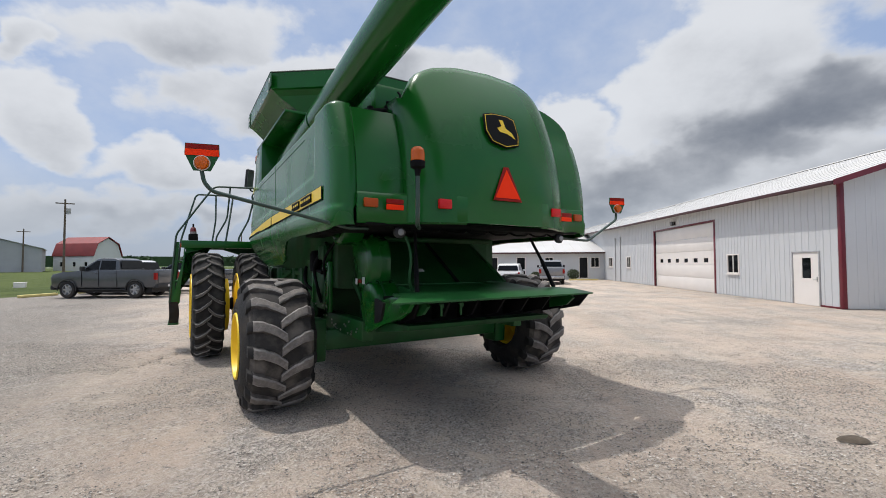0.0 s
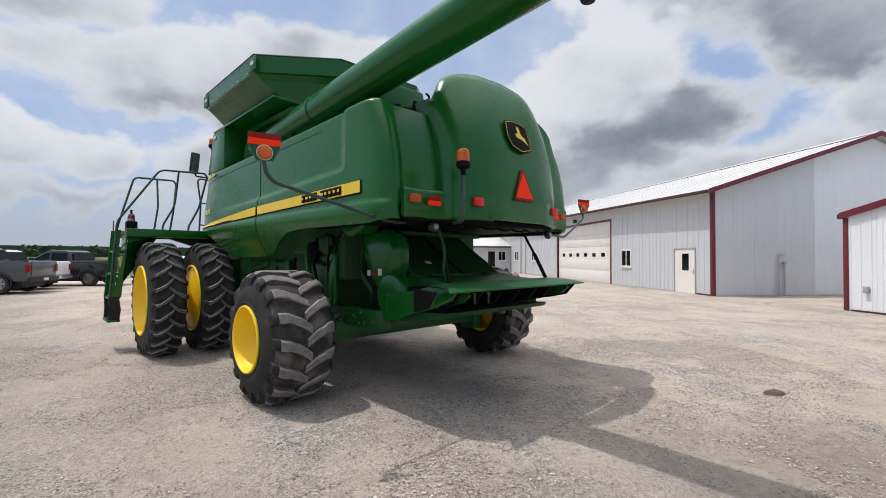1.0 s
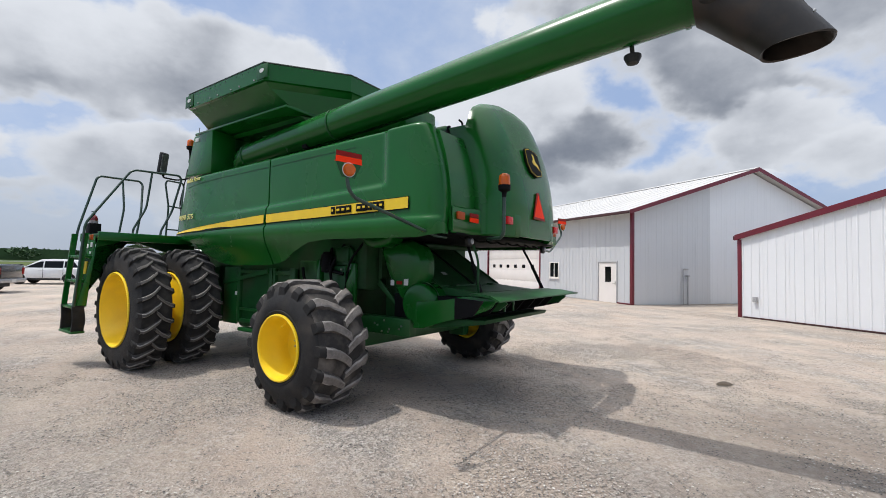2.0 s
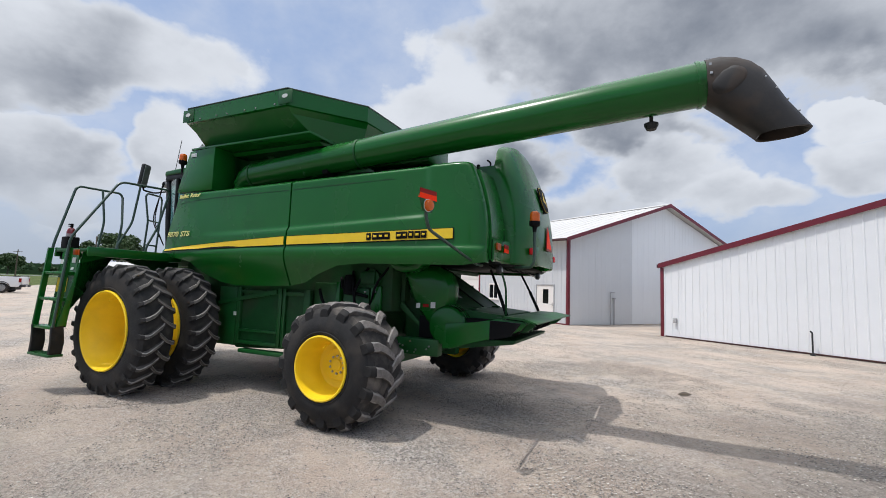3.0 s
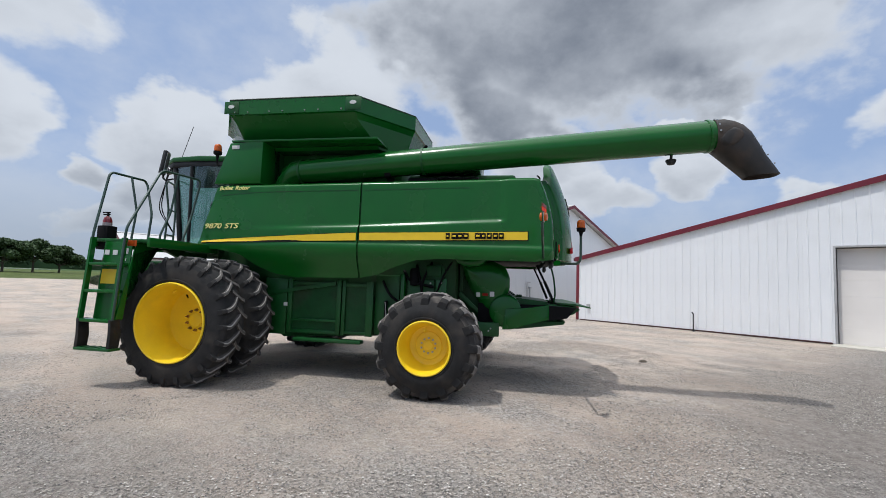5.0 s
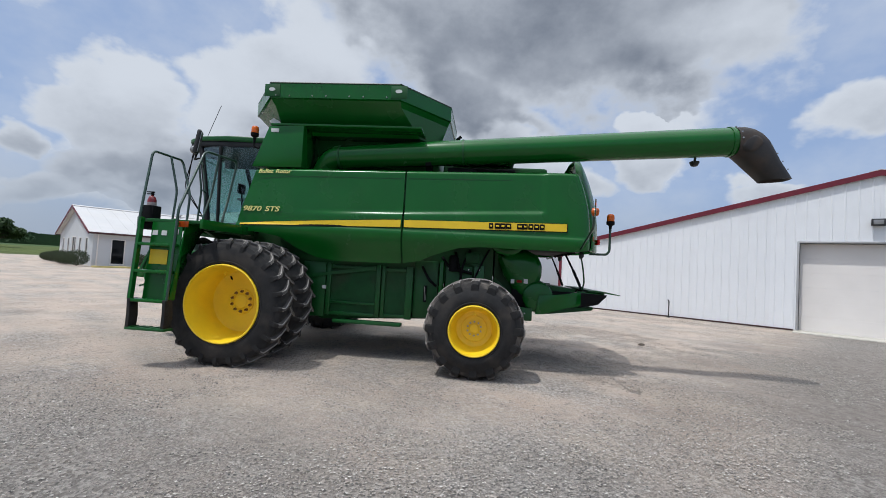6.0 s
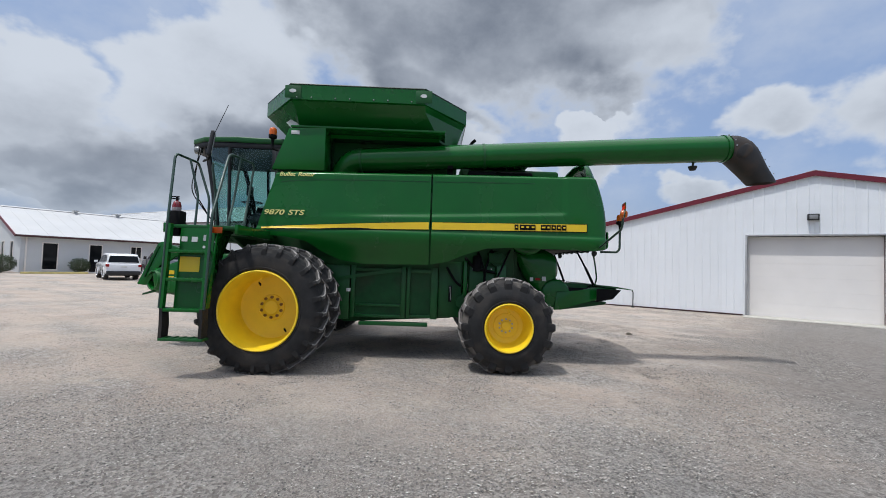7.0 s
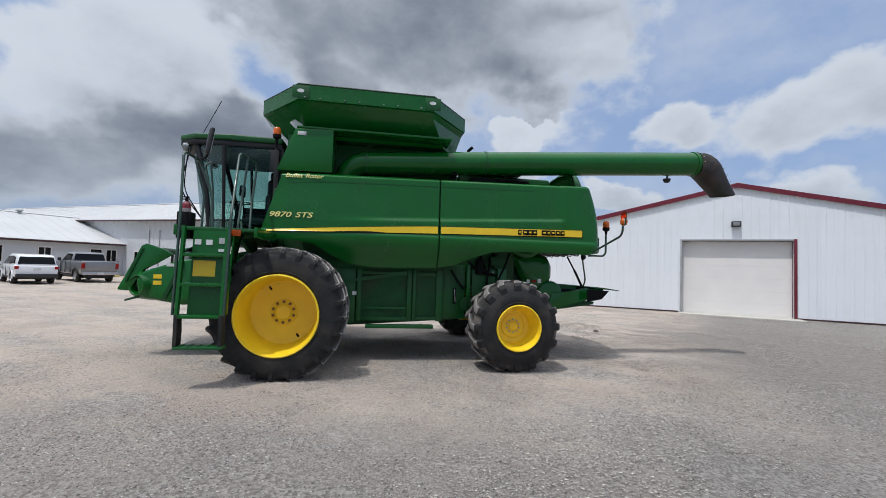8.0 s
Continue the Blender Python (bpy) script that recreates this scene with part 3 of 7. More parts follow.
def wall_with_openings(bm, axis, at0, at1, length0, length1, top, openings):
    """A thick wall of blocks that leaves the openings free. axis: the direction of its thickness; top(v): height; openings in the wall's own run."""
    cuts = sorted({length0, length1, *[v for o in openings for v in o[:2]]})
    for a, b in zip(cuts, cuts[1:]):
        mid, z = (a + b) / 2, 0.0
        spans = []
        for o in sorted(o for o in openings if o[0] < mid < o[1]):
            if o[2] > z:
                spans.append((z, o[2], o[2]))
            z = o[3]
        spans.append((z, top(a), top(b)))
        for z0, za, zb in spans:
            pts = [(a, z0), (b, z0), (b, zb), (a, za)]
            prism(bm, pts, axis, at0, at1)
    return bm


def shed_window(name, m, w, h, label, parent=None, bars=1):
    """A window in wall space: x out, y along, foot of the opening at the origin."""
    win = tagged(empty(name, m), label, "window", "", "structure")
    t = 0.07
    bm = bmesh.new()
    for a in ((-0.0, t), (w - t, w)):
        box(bm, -0.04, 0.05, a[0], a[1], 0, h, 0.006)
    for z0, z1 in ((0, t), (h - t, h)):
        box(bm, -0.035, 0.045, t, w - t, z0, z1, 0.006)
    part("window_frame", bm, "doorwhite", win)
    bm = bmesh.new()
    for k in range(bars):
        y = w * (k + 1) / (bars + 1)
        box(bm, -0.02, 0.035, y - 0.025, y + 0.025, t, h - t, 0.004)
    part("mullion", bm, "doorwhite", win)
    for k in range(bars + 1):
        y0, y1 = w * k / (bars + 1), w * (k + 1) / (bars + 1)
        part("pane", boxed(-0.012, 0.0, max(t, y0 + 0.025), min(w - t, y1 - 0.025), t, h - t), "glassdark", win)
    part("window_sill", boxed(-0.02, 0.09, -0.04, w + 0.04, -0.05, -0.004, 0.008), "doorwhite", win)
    return win


def wall_lamp(m, label):
    lamp = tagged(empty("wall_lamp", m), label, "wall lamp")
    part("housing", boxed(0.0, 0.20, -0.18, 0.18, -0.12, 0.12, 0.02), "plastic", lamp)
    part("lens", boxed(0.20, 0.215, -0.13, 0.13, -0.08, 0.08, 0.008), "lens", lamp)
    return lamp


WEST = lambda x: pose(x, 0, 0, 0, 0, 180)  # wall space looking west: out is -x, along is -y


# long shed: front at x = 12.58, south gable at y = 17.08
S1X, S1Y, S1L, S1W, S1E, S1R = 12.58, 17.08, 78.0, 16.2, 4.58, 7.22
ridge1 = S1X + S1W / 2
LIFT = 0.017  # the long shed climbs gently with its ground
climb = lambda y: S1E + LIFT * (y - S1Y)
open1 = [(18.08, 19.57, 0.0, 2.12), (23.25, 24.30, 1.11, 2.12), (25.55, 33.7, 0.0, 3.95), (38.9, 39.9, 1.28, 2.25), (44.0, 45.2, 1.30, 2.27)]
wall = wall_with_openings(bmesh.new(), "x", S1X, S1X + 0.2, S1Y, S1Y + S1L, climb, open1)
wall_long_front = structure("wall_long_shed_front", wall, "siding", "white ribbed metal wall of the long machine shed", "wall")
bm = bmesh.new()
prism(bm, [(S1X + 0.2, 0), (S1X + S1W, 0), (S1X + S1W, S1E), (ridge1, S1R), (S1X + 0.2, S1E + 0.06)], "y", S1Y, S1Y + 0.2)
wall_long_gable = structure("wall_long_shed_gable", bm, "siding", "white ribbed metal gable wall of the long shed", "wall")
structure("wall_long_shed_back", boxed(S1X + S1W - 0.2, S1X + S1W, S1Y + 0.2, S1Y + S1L, 0, S1E), "siding", "white metal back wall of the long shed", "wall")
bm = bmesh.new()
prism(bm, [(S1X + 0.2, 0), (S1X + S1W - 0.2, 0), (S1X + S1W - 0.2, S1E), (ridge1, S1R), (S1X + 0.2, S1E)], "y", S1Y + S1L - 0.2, S1Y + S1L)
structure("wall_long_shed_far_gable", bm, "siding", "white metal far gable wall of the long shed", "wall")
clad(wall_long_front, Matrix.Translation((S1X, S1Y + S1L, 0)) @ pose(0, 0, 0, 0, 0, 180), S1L, lambda v: climb(S1Y + S1L - v),
     [(S1L + S1Y - b, S1L + S1Y - a, z0, z1) for a, b, z0, z1 in open1], 1.0)
g1 = lambda v: S1R - abs(v - S1W / 2) * (S1R - S1E) / (S1W / 2) - 0.02
clad(wall_long_gable, Matrix.Translation((S1X, S1Y, 0)) @ pose(0, 0, 0, 0, 0, -90), S1W, g1, [(S1W / 2, S1W / 2, 9, 9)], 1.0, 0.005, 5.2)


def gable_roof(name, along, lo, hi, a0, a1, eave_z, peak_z, hang, over, thick, label):
    """A ridged roof of two slabs with ribs. along: the axis of the ridge; a0, a1 the eave lines; hang over the gables, over the eaves."""
    roof = tagged(empty(name), label, "roof", "", "structure")
    mid = (a0 + a1) / 2
    slope = (peak_z - eave_z) / (mid - a0)
    for a, sign in ((a0, 1), (a1, -1)):
        e = a - sign * over
        ez = eave_z - over * slope
        bm = bmesh.new()
        prism(bm, [(e, ez + 0.05), (mid, peak_z + 0.05), (mid, peak_z + 0.05 + thick), (e, ez + 0.05 + thick)], "y" if along == "y" else "x", lo - hang, hi + hang)
        n = int((hi - lo + 2 * hang) / 0.91)
        for k in range(n + 1):
            c = lo - hang + 0.02 + (hi - lo + 2 * hang - 0.04) * k / n
            prism(bm, [(e, ez + 0.05 + thick), (mid, peak_z + 0.05 + thick), (mid, peak_z + 0.062 + thick), (e, ez + 0.062 + thick)], "y" if along == "y" else "x", c - 0.02, c + 0.02)
        part("roof_slope", bm, "roofing", roof, smooth=0)
        for end in (lo - hang, hi + hang):
            s = -1 if end < lo else 1
            bm = bmesh.new()
            prism(bm, [(e, ez - 0.06), (mid, peak_z - 0.06), (mid, peak_z + 0.085 + thick), (e, ez + 0.085 + thick)], "y" if along == "y" else "x", end, end + s * 0.03)
            part("gable_trim", bm, "maroon", roof, "maroon metal edge trim")
        bm = bmesh.new()
        if along == "y":
            box(bm, e - sign * 0.09, e, lo - hang, hi + hang, ez - 0.03, ez + 0.05 + thick, 0.015)
        else:
            box(bm, lo - hang, hi + hang, e - sign * 0.09, e, ez - 0.03, ez + 0.05 + thick, 0.015)
        part("gutter", bm, "gutter", roof, "dark brown metal gutter")
    bm = bmesh.new()
    z = peak_z + 0.05 + thick
    prism(bm, [(mid - 0.3, z - 0.3 * slope + 0.03), (mid, z + 0.03), (mid + 0.3, z - 0.3 * slope + 0.03), (mid + 0.3, z - 0.3 * slope + 0.06), (mid, z + 0.07), (mid - 0.3, z - 0.3 * slope + 0.06)],
          "y" if along == "y" else "x", lo - hang, hi + hang)
    part("ridge_cap", bm, "roofing", roof)
    return roof


roof_long = gable_roof("roof_long_shed", "y", S1Y, S1Y + S1L, S1X, S1X + S1W, S1E + 0.03, S1R + 0.03, 0.45, 0.55, 0.06, "white ribbed metal roof with maroon edges")
for piece in roof_long.children:
    for v in piece.data.vertices:
        v.co.z += LIFT * (v.co.y - S1Y)
    piece.data.update()
structure("trim_long_shed_corner", boxed(S1X - 0.05, S1X + 0.10, S1Y - 0.05, S1Y + 0.10, 0.0, S1E - 0.05, 0.01), "maroon", "maroon metal corner trim of the long shed", "trim")
structure("wall_long_shed_base", boxed(S1X - 0.04, S1X - 0.006, S1Y, S1Y + 1.0, 0.0, 0.06), "maroon", "maroon base strip of the shed wall", "trim")

# entry door of the long shed
door = tagged(empty("door_1", pose(S1X, 19.57, 0, 0, 0, 180)), "white steel entry door with a dark glass pane, closed", "door", "", "structure")
bm = bmesh.new()
box(bm, -0.06, 0.05, 0.0, 0.06, 0, 2.12, 0.008)
box(bm, -0.06, 0.05, 1.43, 1.49, 0, 2.12, 0.008)
box(bm, -0.055, 0.045, 0.06, 1.43, 2.06, 2.12, 0.008)
part("door_frame", bm, "grey_pipe", door, "grey steel door frame")
bm = wall_with_openings(bmesh.new(), "x", -0.05, 0.015, 0.064, 1.426, lambda v: 2.055, [(0.55, 1.02, 1.05, 1.85)])
part("door_leaf", bm, "doorwhite", door)
part("pane", boxed(-0.02, -0.005, 0.55, 1.02, 1.05, 1.85), "glassdark", door)
bm = tubed([(0.015, 1.33, 1.0), (0.07, 1.33, 1.0), (0.07, 1.20, 1.0)], 0.012)
box(bm, 0.015, 0.024, 1.30, 1.36, 0.92, 1.12, 0.004)
part("door_handle", bm, "steel", door, "lever handle on a long plate")

# overhead door of the long shed
door = tagged(empty("door_2", pose(S1X, 33.7, 0, 0, 0, 180)), "white sectional overhead door with a row of small panes, closed", "door", "", "structure")
for k in range(5):
    zz = 0.0 + k * 0.79
    if k == 2:
        gaps = [(0.75 + i * 1.22, 1.25 + i * 1.22, zz + 0.12, zz + 0.37) for i in range(6)]
        bm = bmesh.new()
        cuts = [0.02] + [v for g in gaps for v in g[:2]] + [8.13]
        for i in range(0, len(cuts), 2):
            box(bm, -0.12, -0.06, cuts[i], cuts[i + 1], zz + 0.005, zz + 0.785)
        for g in gaps:
            box(bm, -0.12, -0.06, g[0], g[1], zz + 0.005, g[2])
            box(bm, -0.12, -0.06, g[0], g[1], g[3], zz + 0.785)
            part("pane", boxed(-0.10, -0.085, g[0], g[1], g[2], g[3]), "glassdark", door)
    else:
        bm = boxed(-0.12, -0.06, 0.02, 8.13, zz + 0.005, min(zz + 0.785, 3.94), 0.006)
    part("door_section", bm, "doorwhite", door)
bm = bmesh.new()
box(bm, -0.1, 0.05, -0.16, 0.0, 0, 4.05, 0.01)
box(bm, -0.1, 0.05, 8.15, 8.31, 0, 4.05, 0.01)
box(bm, -0.1, 0.045, 0.0, 8.15, 3.95, 4.05, 0.01)
part("door_trim", bm, "maroon", door, "maroon door surround")

for i, (a, b, z0, z1) in enumerate((open1[1], open1[3], open1[4])):
    shed_window(f"window_{i + 1}", pose(S1X, b, z0, 0, 0, 180), b - a, z1 - z0, "white sliding window with dark panes in the shed wall")
wall_lamp(pose(S1X - 0.03, 30.4, 4.28, 0, 0, 180), "small dark floodlight on the long shed wall")
for y in (41.5, 43.0):
    structure("trim_downpipe", boxed(S1X - 0.10, S1X - 0.03, y - 0.04, y + 0.04, 0.0, 4.1, 0.01), "grey_pipe", "pale downpipe on the shed wall", "trim")
# service pipes at the gable
pipe = tagged(empty("service_pipe", pose(15.7, S1Y, 0)), "grey bent service pipe and meter stub on the gable wall", "pipe")
part("riser", tubed([(0, -0.10, 0.0), (0, -0.10, 1.8), (0.35, -0.10, 1.8), (0.35, -0.02, 1.8)], 0.028, 0.06), "grey_pipe", pipe)
part("stub", tubed([(0.30, -0.10, 0.0), (0.30, -0.10, 1.45)], 0.04), "grey_pipe", pipe)
part("cap", boxed(0.22, 0.38, -0.18, -0.02, 1.42, 1.50, 0.02), "grey_pipe", pipe)

# second shed: gable front at x = 13.06, corner at y = 12.03
S2X, S2N, S2S, S2E, S2R, S2D = 13.06, 12.03, -11.77, 2.98, 5.72, 30.0
mid2 = (S2N + S2S) / 2
g2 = lambda y: S2R - abs(y - mid2) * (S2R - S2E) / (S2N - mid2)
open2 = [(-1.88, 2.28, 0.0, 3.30)]
bm = wall_with_openings(bmesh.new(), "x", S2X, S2X + 0.2, S2S, mid2 - 0.001, g2, [(-1.88, mid2 - 0.001, 0.0, 3.30)] if mid2 < 2.28 else [])
wall_with_openings(bm, "x", S2X, S2X + 0.2, mid2 + 0.001, S2N, g2, [(mid2 + 0.001, 2.28, 0.0, 3.30)])
wall_gable_shed = structure("wall_gable_shed_front", bm, "siding_lit", "white ribbed metal gable front of the nearer shed", "wall")
wall_side = structure("wall_gable_shed_side", boxed(S2X + 0.2, S2X + S2D, S2N - 0.2, S2N, 0, S2E), "siding", "white ribbed side wall of the nearer shed", "wall")
structure("wall_gable_shed_far_side", boxed(S2X + 0.2, S2X + S2D, S2S, S2S + 0.2, 0, S2E), "siding", "white side wall of the nearer shed", "wall")
bm = prism(bmesh.new(), [(S2S + 0.2, 0), (S2N - 0.2, 0), (S2N - 0.2, S2E), (mid2, S2R), (S2S + 0.2, S2E)], "x", S2X + S2D - 0.2, S2X + S2D)
structure("wall_gable_shed_back", bm, "siding", "white back wall of the nearer shed", "wall")
g2w = lambda v: g2(S2N - v) - 0.02
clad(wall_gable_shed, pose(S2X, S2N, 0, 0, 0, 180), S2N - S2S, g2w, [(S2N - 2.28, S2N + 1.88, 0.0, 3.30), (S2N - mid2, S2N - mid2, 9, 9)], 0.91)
clad(wall_side, Matrix.Translation((S2X + 6.0, S2N, 0)) @ pose(0, 0, 0, 0, 0, 90), 6.0, lambda v: S2E - 0.02, (), 0.91)
gable_roof("roof_gable_shed", "x", S2X, S2X + S2D, S2S, S2N, S2E, S2R, 0.10, 0.10, 0.06, "low white ribbed roof with maroon edge trim")
structure("trim_gable_shed_corner", boxed(S2X - 0.05, S2X + 0.09, S2N - 0.09, S2N + 0.05, 0.0, S2E - 0.06, 0.01), "maroon", "maroon corner trim of the nearer shed", "trim")
structure("baseboard_gable_shed", boxed(S2X - 0.045, S2X - 0.004, 2.42, S2N - 0.16, 0.0, 0.05, 0.006), "gutter", "dark brown base strip along the shed wall", "baseboard")
structure("baseboard_gable_shed_south", boxed(S2X - 0.045, S2X - 0.004, S2S, -2.0, 0.0, 0.05, 0.006), "gutter", "dark brown base strip along the shed wall", "baseboard")
door = tagged(empty("door_3", pose(S2X, 2.28, 0, 0, 0, 180)), "plain pale sectional garage door, closed", "door", "", "structure")
for k in range(6):
    part("door_section", boxed(-0.34, -0.28, 0.01, 4.15, k * 0.548 + 0.001, k * 0.548 + 0.547, 0.002, 1), "doorwhite", door)
bm = bmesh.new()
box(bm, -0.36, 0.04, -0.07, 0.0, 0, 3.37, 0.008)
box(bm, -0.36, 0.035, 0.0, 4.16, 3.30, 3.37, 0.008)
part("door_jamb", bm, "grey_pipe", door, "grey door jamb")
part("door_trim", boxed(-0.36, 0.045, 4.16, 4.27, 0, 3.37, 0.01), "maroon", door, "maroon door jamb")
structure("floor_apron", boxed(S2X - 0.9, S2X + 0.42, -2.1, 2.4, -0.05, 0.012, 0.01), "concrete", "narrow concrete apron before the garage door", "floor")
wall_lamp(pose(S2X - 0.03, 0.18, 4.03, 0, 0, 180), "square black floodlight over the garage door")
meter = tagged(empty("outlet_box", pose(S2X - 0.03, 11.4, 0.70, 0, 0, 180)), "small grey outlet box on the shed wall", "outlet box")
part("body", boxed(0, 0.09, -0.07, 0.07, -0.1, 0.1, 0.012), "grey_pipe", meter)
post = tagged(empty("hydrant_pipe", pose(S2X - 0.25, 6.67, 0)), "thin dark standpipe beside the shed wall", "pipe")
part("pipe", tubed([(0, 0, -0.02), (0, 0, 0.70), (0.0, 0.05, 0.76)], 0.025, 0.03), "plastic", post)
part("foot", boxed(-0.06, 0.06, -0.06, 0.06, -0.02, 0.05, 0.01), "plastic", post)

# office wing, running west from the long shed
OX0, OX1, OY0, OY1, OE, OR = -0.6, S1X, 47.0, 64.0, 2.85, 5.35
openo = [(0.62, 1.62, 0.2, 2.35), (3.55, 4.5, 0.0, 2.35), (6.5, 7.4, 1.25, 2.33), (10.0, 10.95, 0.1, 2.35), (11.2, 12.1, 1.25, 2.33)]
bm = wall_with_openings(bmesh.new(), "y", OY0, OY0 + 0.2, OX0, OX1, lambda v: OE, openo)
structure("wall_office_front", bm, "siding", "pale metal wall of the low office wing", "wall")
go = lambda y: OR - abs(y - (OY0 + OY1) / 2) * (OR - OE) / ((OY1 - OY0) / 2)
openg = [(49.0, 49.9, 0.5, 2.4), (52.0, 52.9, 0.5, 2.4), (54.6, 56.4, 0.0, 2.5), (58.1, 59.0, 0.5, 2.4), (61.0, 61.9, 0.5, 2.4)]
bm = wall_with_openings(bmesh.new(), "x", OX0, OX0 + 0.2, OY0 + 0.2, (OY0 + OY1) / 2, go, [o for o in openg if o[1] < 55.5] + [(54.6, 55.5, 0.0, 2.5)])
wall_with_openings(bm, "x", OX0, OX0 + 0.2, (OY0 + OY1) / 2, OY1, go, [o for o in openg if o[0] > 55.5] + [(55.5, 56.4, 0.0, 2.5)])
structure("wall_office_gable", bm, "siding", "pale gable wall of the office with dark windows", "wall")
structure("wall_office_back", boxed(OX0 + 0.2, OX1, OY1 - 0.2, OY1, 0, OE), "siding", "pale back wall of the office", "wall")
gable_roof("roof_office", "x", OX0, OX1 - 0.4, OY0, OY1, OE, OR, 0.4, 0.45, 0.08, "white metal office roof with a maroon gutter")
for i, (a, b, z0, z1) in enumerate(openo):
    shed_window(f"window_{i + 4}", pose(a, OY0, z0, 0, 0, -90), b - a, z1 - z0, "tall white-framed office window with dark glass" if z1 - z0 > 1.5 else "small white-framed office window", bars=0 if z1 - z0 > 1.5 else 1)
for i, (a, b, z0, z1) in enumerate(openg):
    shed_window(f"window_{i + 9}", pose(OX0, b, z0, 0, 0, 180), b - a, z1 - z0, "dark office gable window in a white frame", bars=1 if b - a > 1.5 else 0)
for x in (4.6, 8.0):
    vent = tagged(empty("roof_vent", pose(x, (OY0 + OY1) / 2 - 0.6, OR - 0.1)), "small dark roof vent near the ridge", "roof vent")
    part("pipe", boxed(-0.12, 0.12, -0.12, 0.12, -0.15, 0.28, 0.02), "grey_pipe", vent)
    part("hood", boxed(-0.22, 0.22, -0.22, 0.22, 0.28, 0.40, 0.03), "grey_pipe", vent)
structure("trim_office_downpipe", boxed(OX0 + 0.25, OX0 + 0.35, OY0 - 0.12, OY0 - 0.02, 0.0, OE - 0.1, 0.01), "doorwhite", "white downpipe at the office corner", "trim")
structure("floor_office_kerb", boxed(-0.9, 3.0, OY0 - 2.2, OY0 - 1.9, -0.02, 0.13, 0.03), "kerb", "pale yellow concrete parking kerb before the office", "kerb")
structure("floor_office_kerb_east", boxed(8.6, 11.4, OY0 - 2.2, OY0 - 1.9, -0.02, 0.13, 0.03), "kerb", "pale yellow concrete parking kerb before the office", "kerb")

# ---- the combine harvester: x across (left side negative), y ahead, z up, rear axle over the origin ----
combine = tagged(empty("combine_harvester", pose(-1.222, 6.605, 0, 0, 0, 36.2)),
                 "green combine harvester with yellow wheels and dual tyres on gravel", "combine harvester")
C = combine


def wheel(name, centre, R, r_rim, half, disc, flange, sign, lugs, label, skew, bar, tread, lug, up):
    """A wheel on the x axis. half: half the tread's width; disc and flange: how far the rim's disc and outer lip lie out from the middle (towards sign)."""
    w = empty(name, pose(*centre), C)
    tagged(w, label)
    # tyre carcass, bulging a little round the rim
    core = R - 0.058
    bead = flange - 0.012
    prof = [(r_rim + 0.004 + up, bead - 0.02), (r_rim + 0.022, bead - 0.002), (r_rim + 0.040, bead + 0.002), (r_rim + 0.046, bead + 0.009), (r_rim + 0.054, bead + 0.009), (r_rim + 0.060, bead + 0.002), (r_rim + (core - r_rim) * 0.22, bead + 0.006), (r_rim + (core - r_rim) * 0.42, bead), (r_rim + (core - r_rim) * 0.65, half * 1.0),
            (core - 0.07, half * 0.92), (core - 0.02, half * 0.80), (core, half * 0.5), (core + 0.008, 0)]
    loop = prof + [(r, -h) for r, h in prof[-2::-1]]
    loop += [(r_rim + 0.004 + up, -half * 0.7), (r_rim + 0.004 + up, half * 0.7)]
    part("tyre", lathe(bmesh.new(), loop, (0, 0, up), "x", 56, closed=True), "rubber", w)
    band = [(core - 0.075, half * 0.93), (core - 0.016, half * 0.81), (core + 0.005, half * 0.5), (core + 0.012, 0)]
    band += [(r, -h) for r, h in band[-2::-1]]
    band += [(r - 0.02, h * 0.9) for r, h in band[::-1]]
    part("tread", lathe(bmesh.new(), band, (0, 0, up), "x", 56, closed=True), tread, w)
    # lugs: slanted, worn bars that meet in a herringbone
    rng = random.Random(int(R * 1000))
    for side in (1, -1):
        shapes = []
        for variant in range(3):
            bm = bmesh.new()
            rows = []
            for i in range(9):
                f = i / 8
                h = side * (-0.03 + (half * 1.0 + 0.03) * f)
                a = (skew * (1 - (1 - f) ** 1.9) + rng.uniform(-0.007, 0.007)) / R
                drop = 0.0 if f < 0.72 else ((f - 0.72) / 0.28) ** 1.6 * 0.085
                wide = (bar + bar * 0.25 * f + rng.uniform(-0.004, 0.004)) / R
                worn = rng.uniform(0, 0.007)
                top, low = R - drop - worn, core - 0.03 - (0.0 if f < 0.72 else ((f - 0.72) / 0.28) ** 1.6 * 0.09)
                rows.append([(h, -math.sin(a + da) * rad, math.cos(a + da) * rad) for rad, da in ((low, -wide * 1.45), (top - 0.014, -wide * 1.10), (top, -wide * 0.72), (top, wide * 0.72), (top - 0.012, wide * 1.04), (low, wide * 1.3))])
            rings(bm, rows)
            bm.faces.ensure_lookup_table()
            for q in range(48):
                if q >= 42:
                    bm.faces[q].material_index = 3
                elif q % 6 in (1, 3):
                    bm.faces[q].material_index = 1
                elif q % 6 == 2:
                    bm.faces[q].material_index = 2
            bm.faces[49].material_index = 3
            ob = part("tread_lug", bm, lug, w, "", 30)
            ob.data.materials.append(M["lug_edge"])
            ob.data.materials.append(M[lug + "_top"])
            ob.data.materials.append(M["rubber"])
            shapes.append(ob)
        for k in range(lugs):
            ob = shapes[k] if k < 3 else new("tread_lug", shapes[rng.randrange(3)].data)
            ob.parent = w
            ob.matrix_basis = pose(0, 0, up, 360 * (k + (0.5 if side < 0 else 0)) / lugs)
    # rim: rolled lip, barrel with a step, and dished disc
    s = sign
    f = s * flange
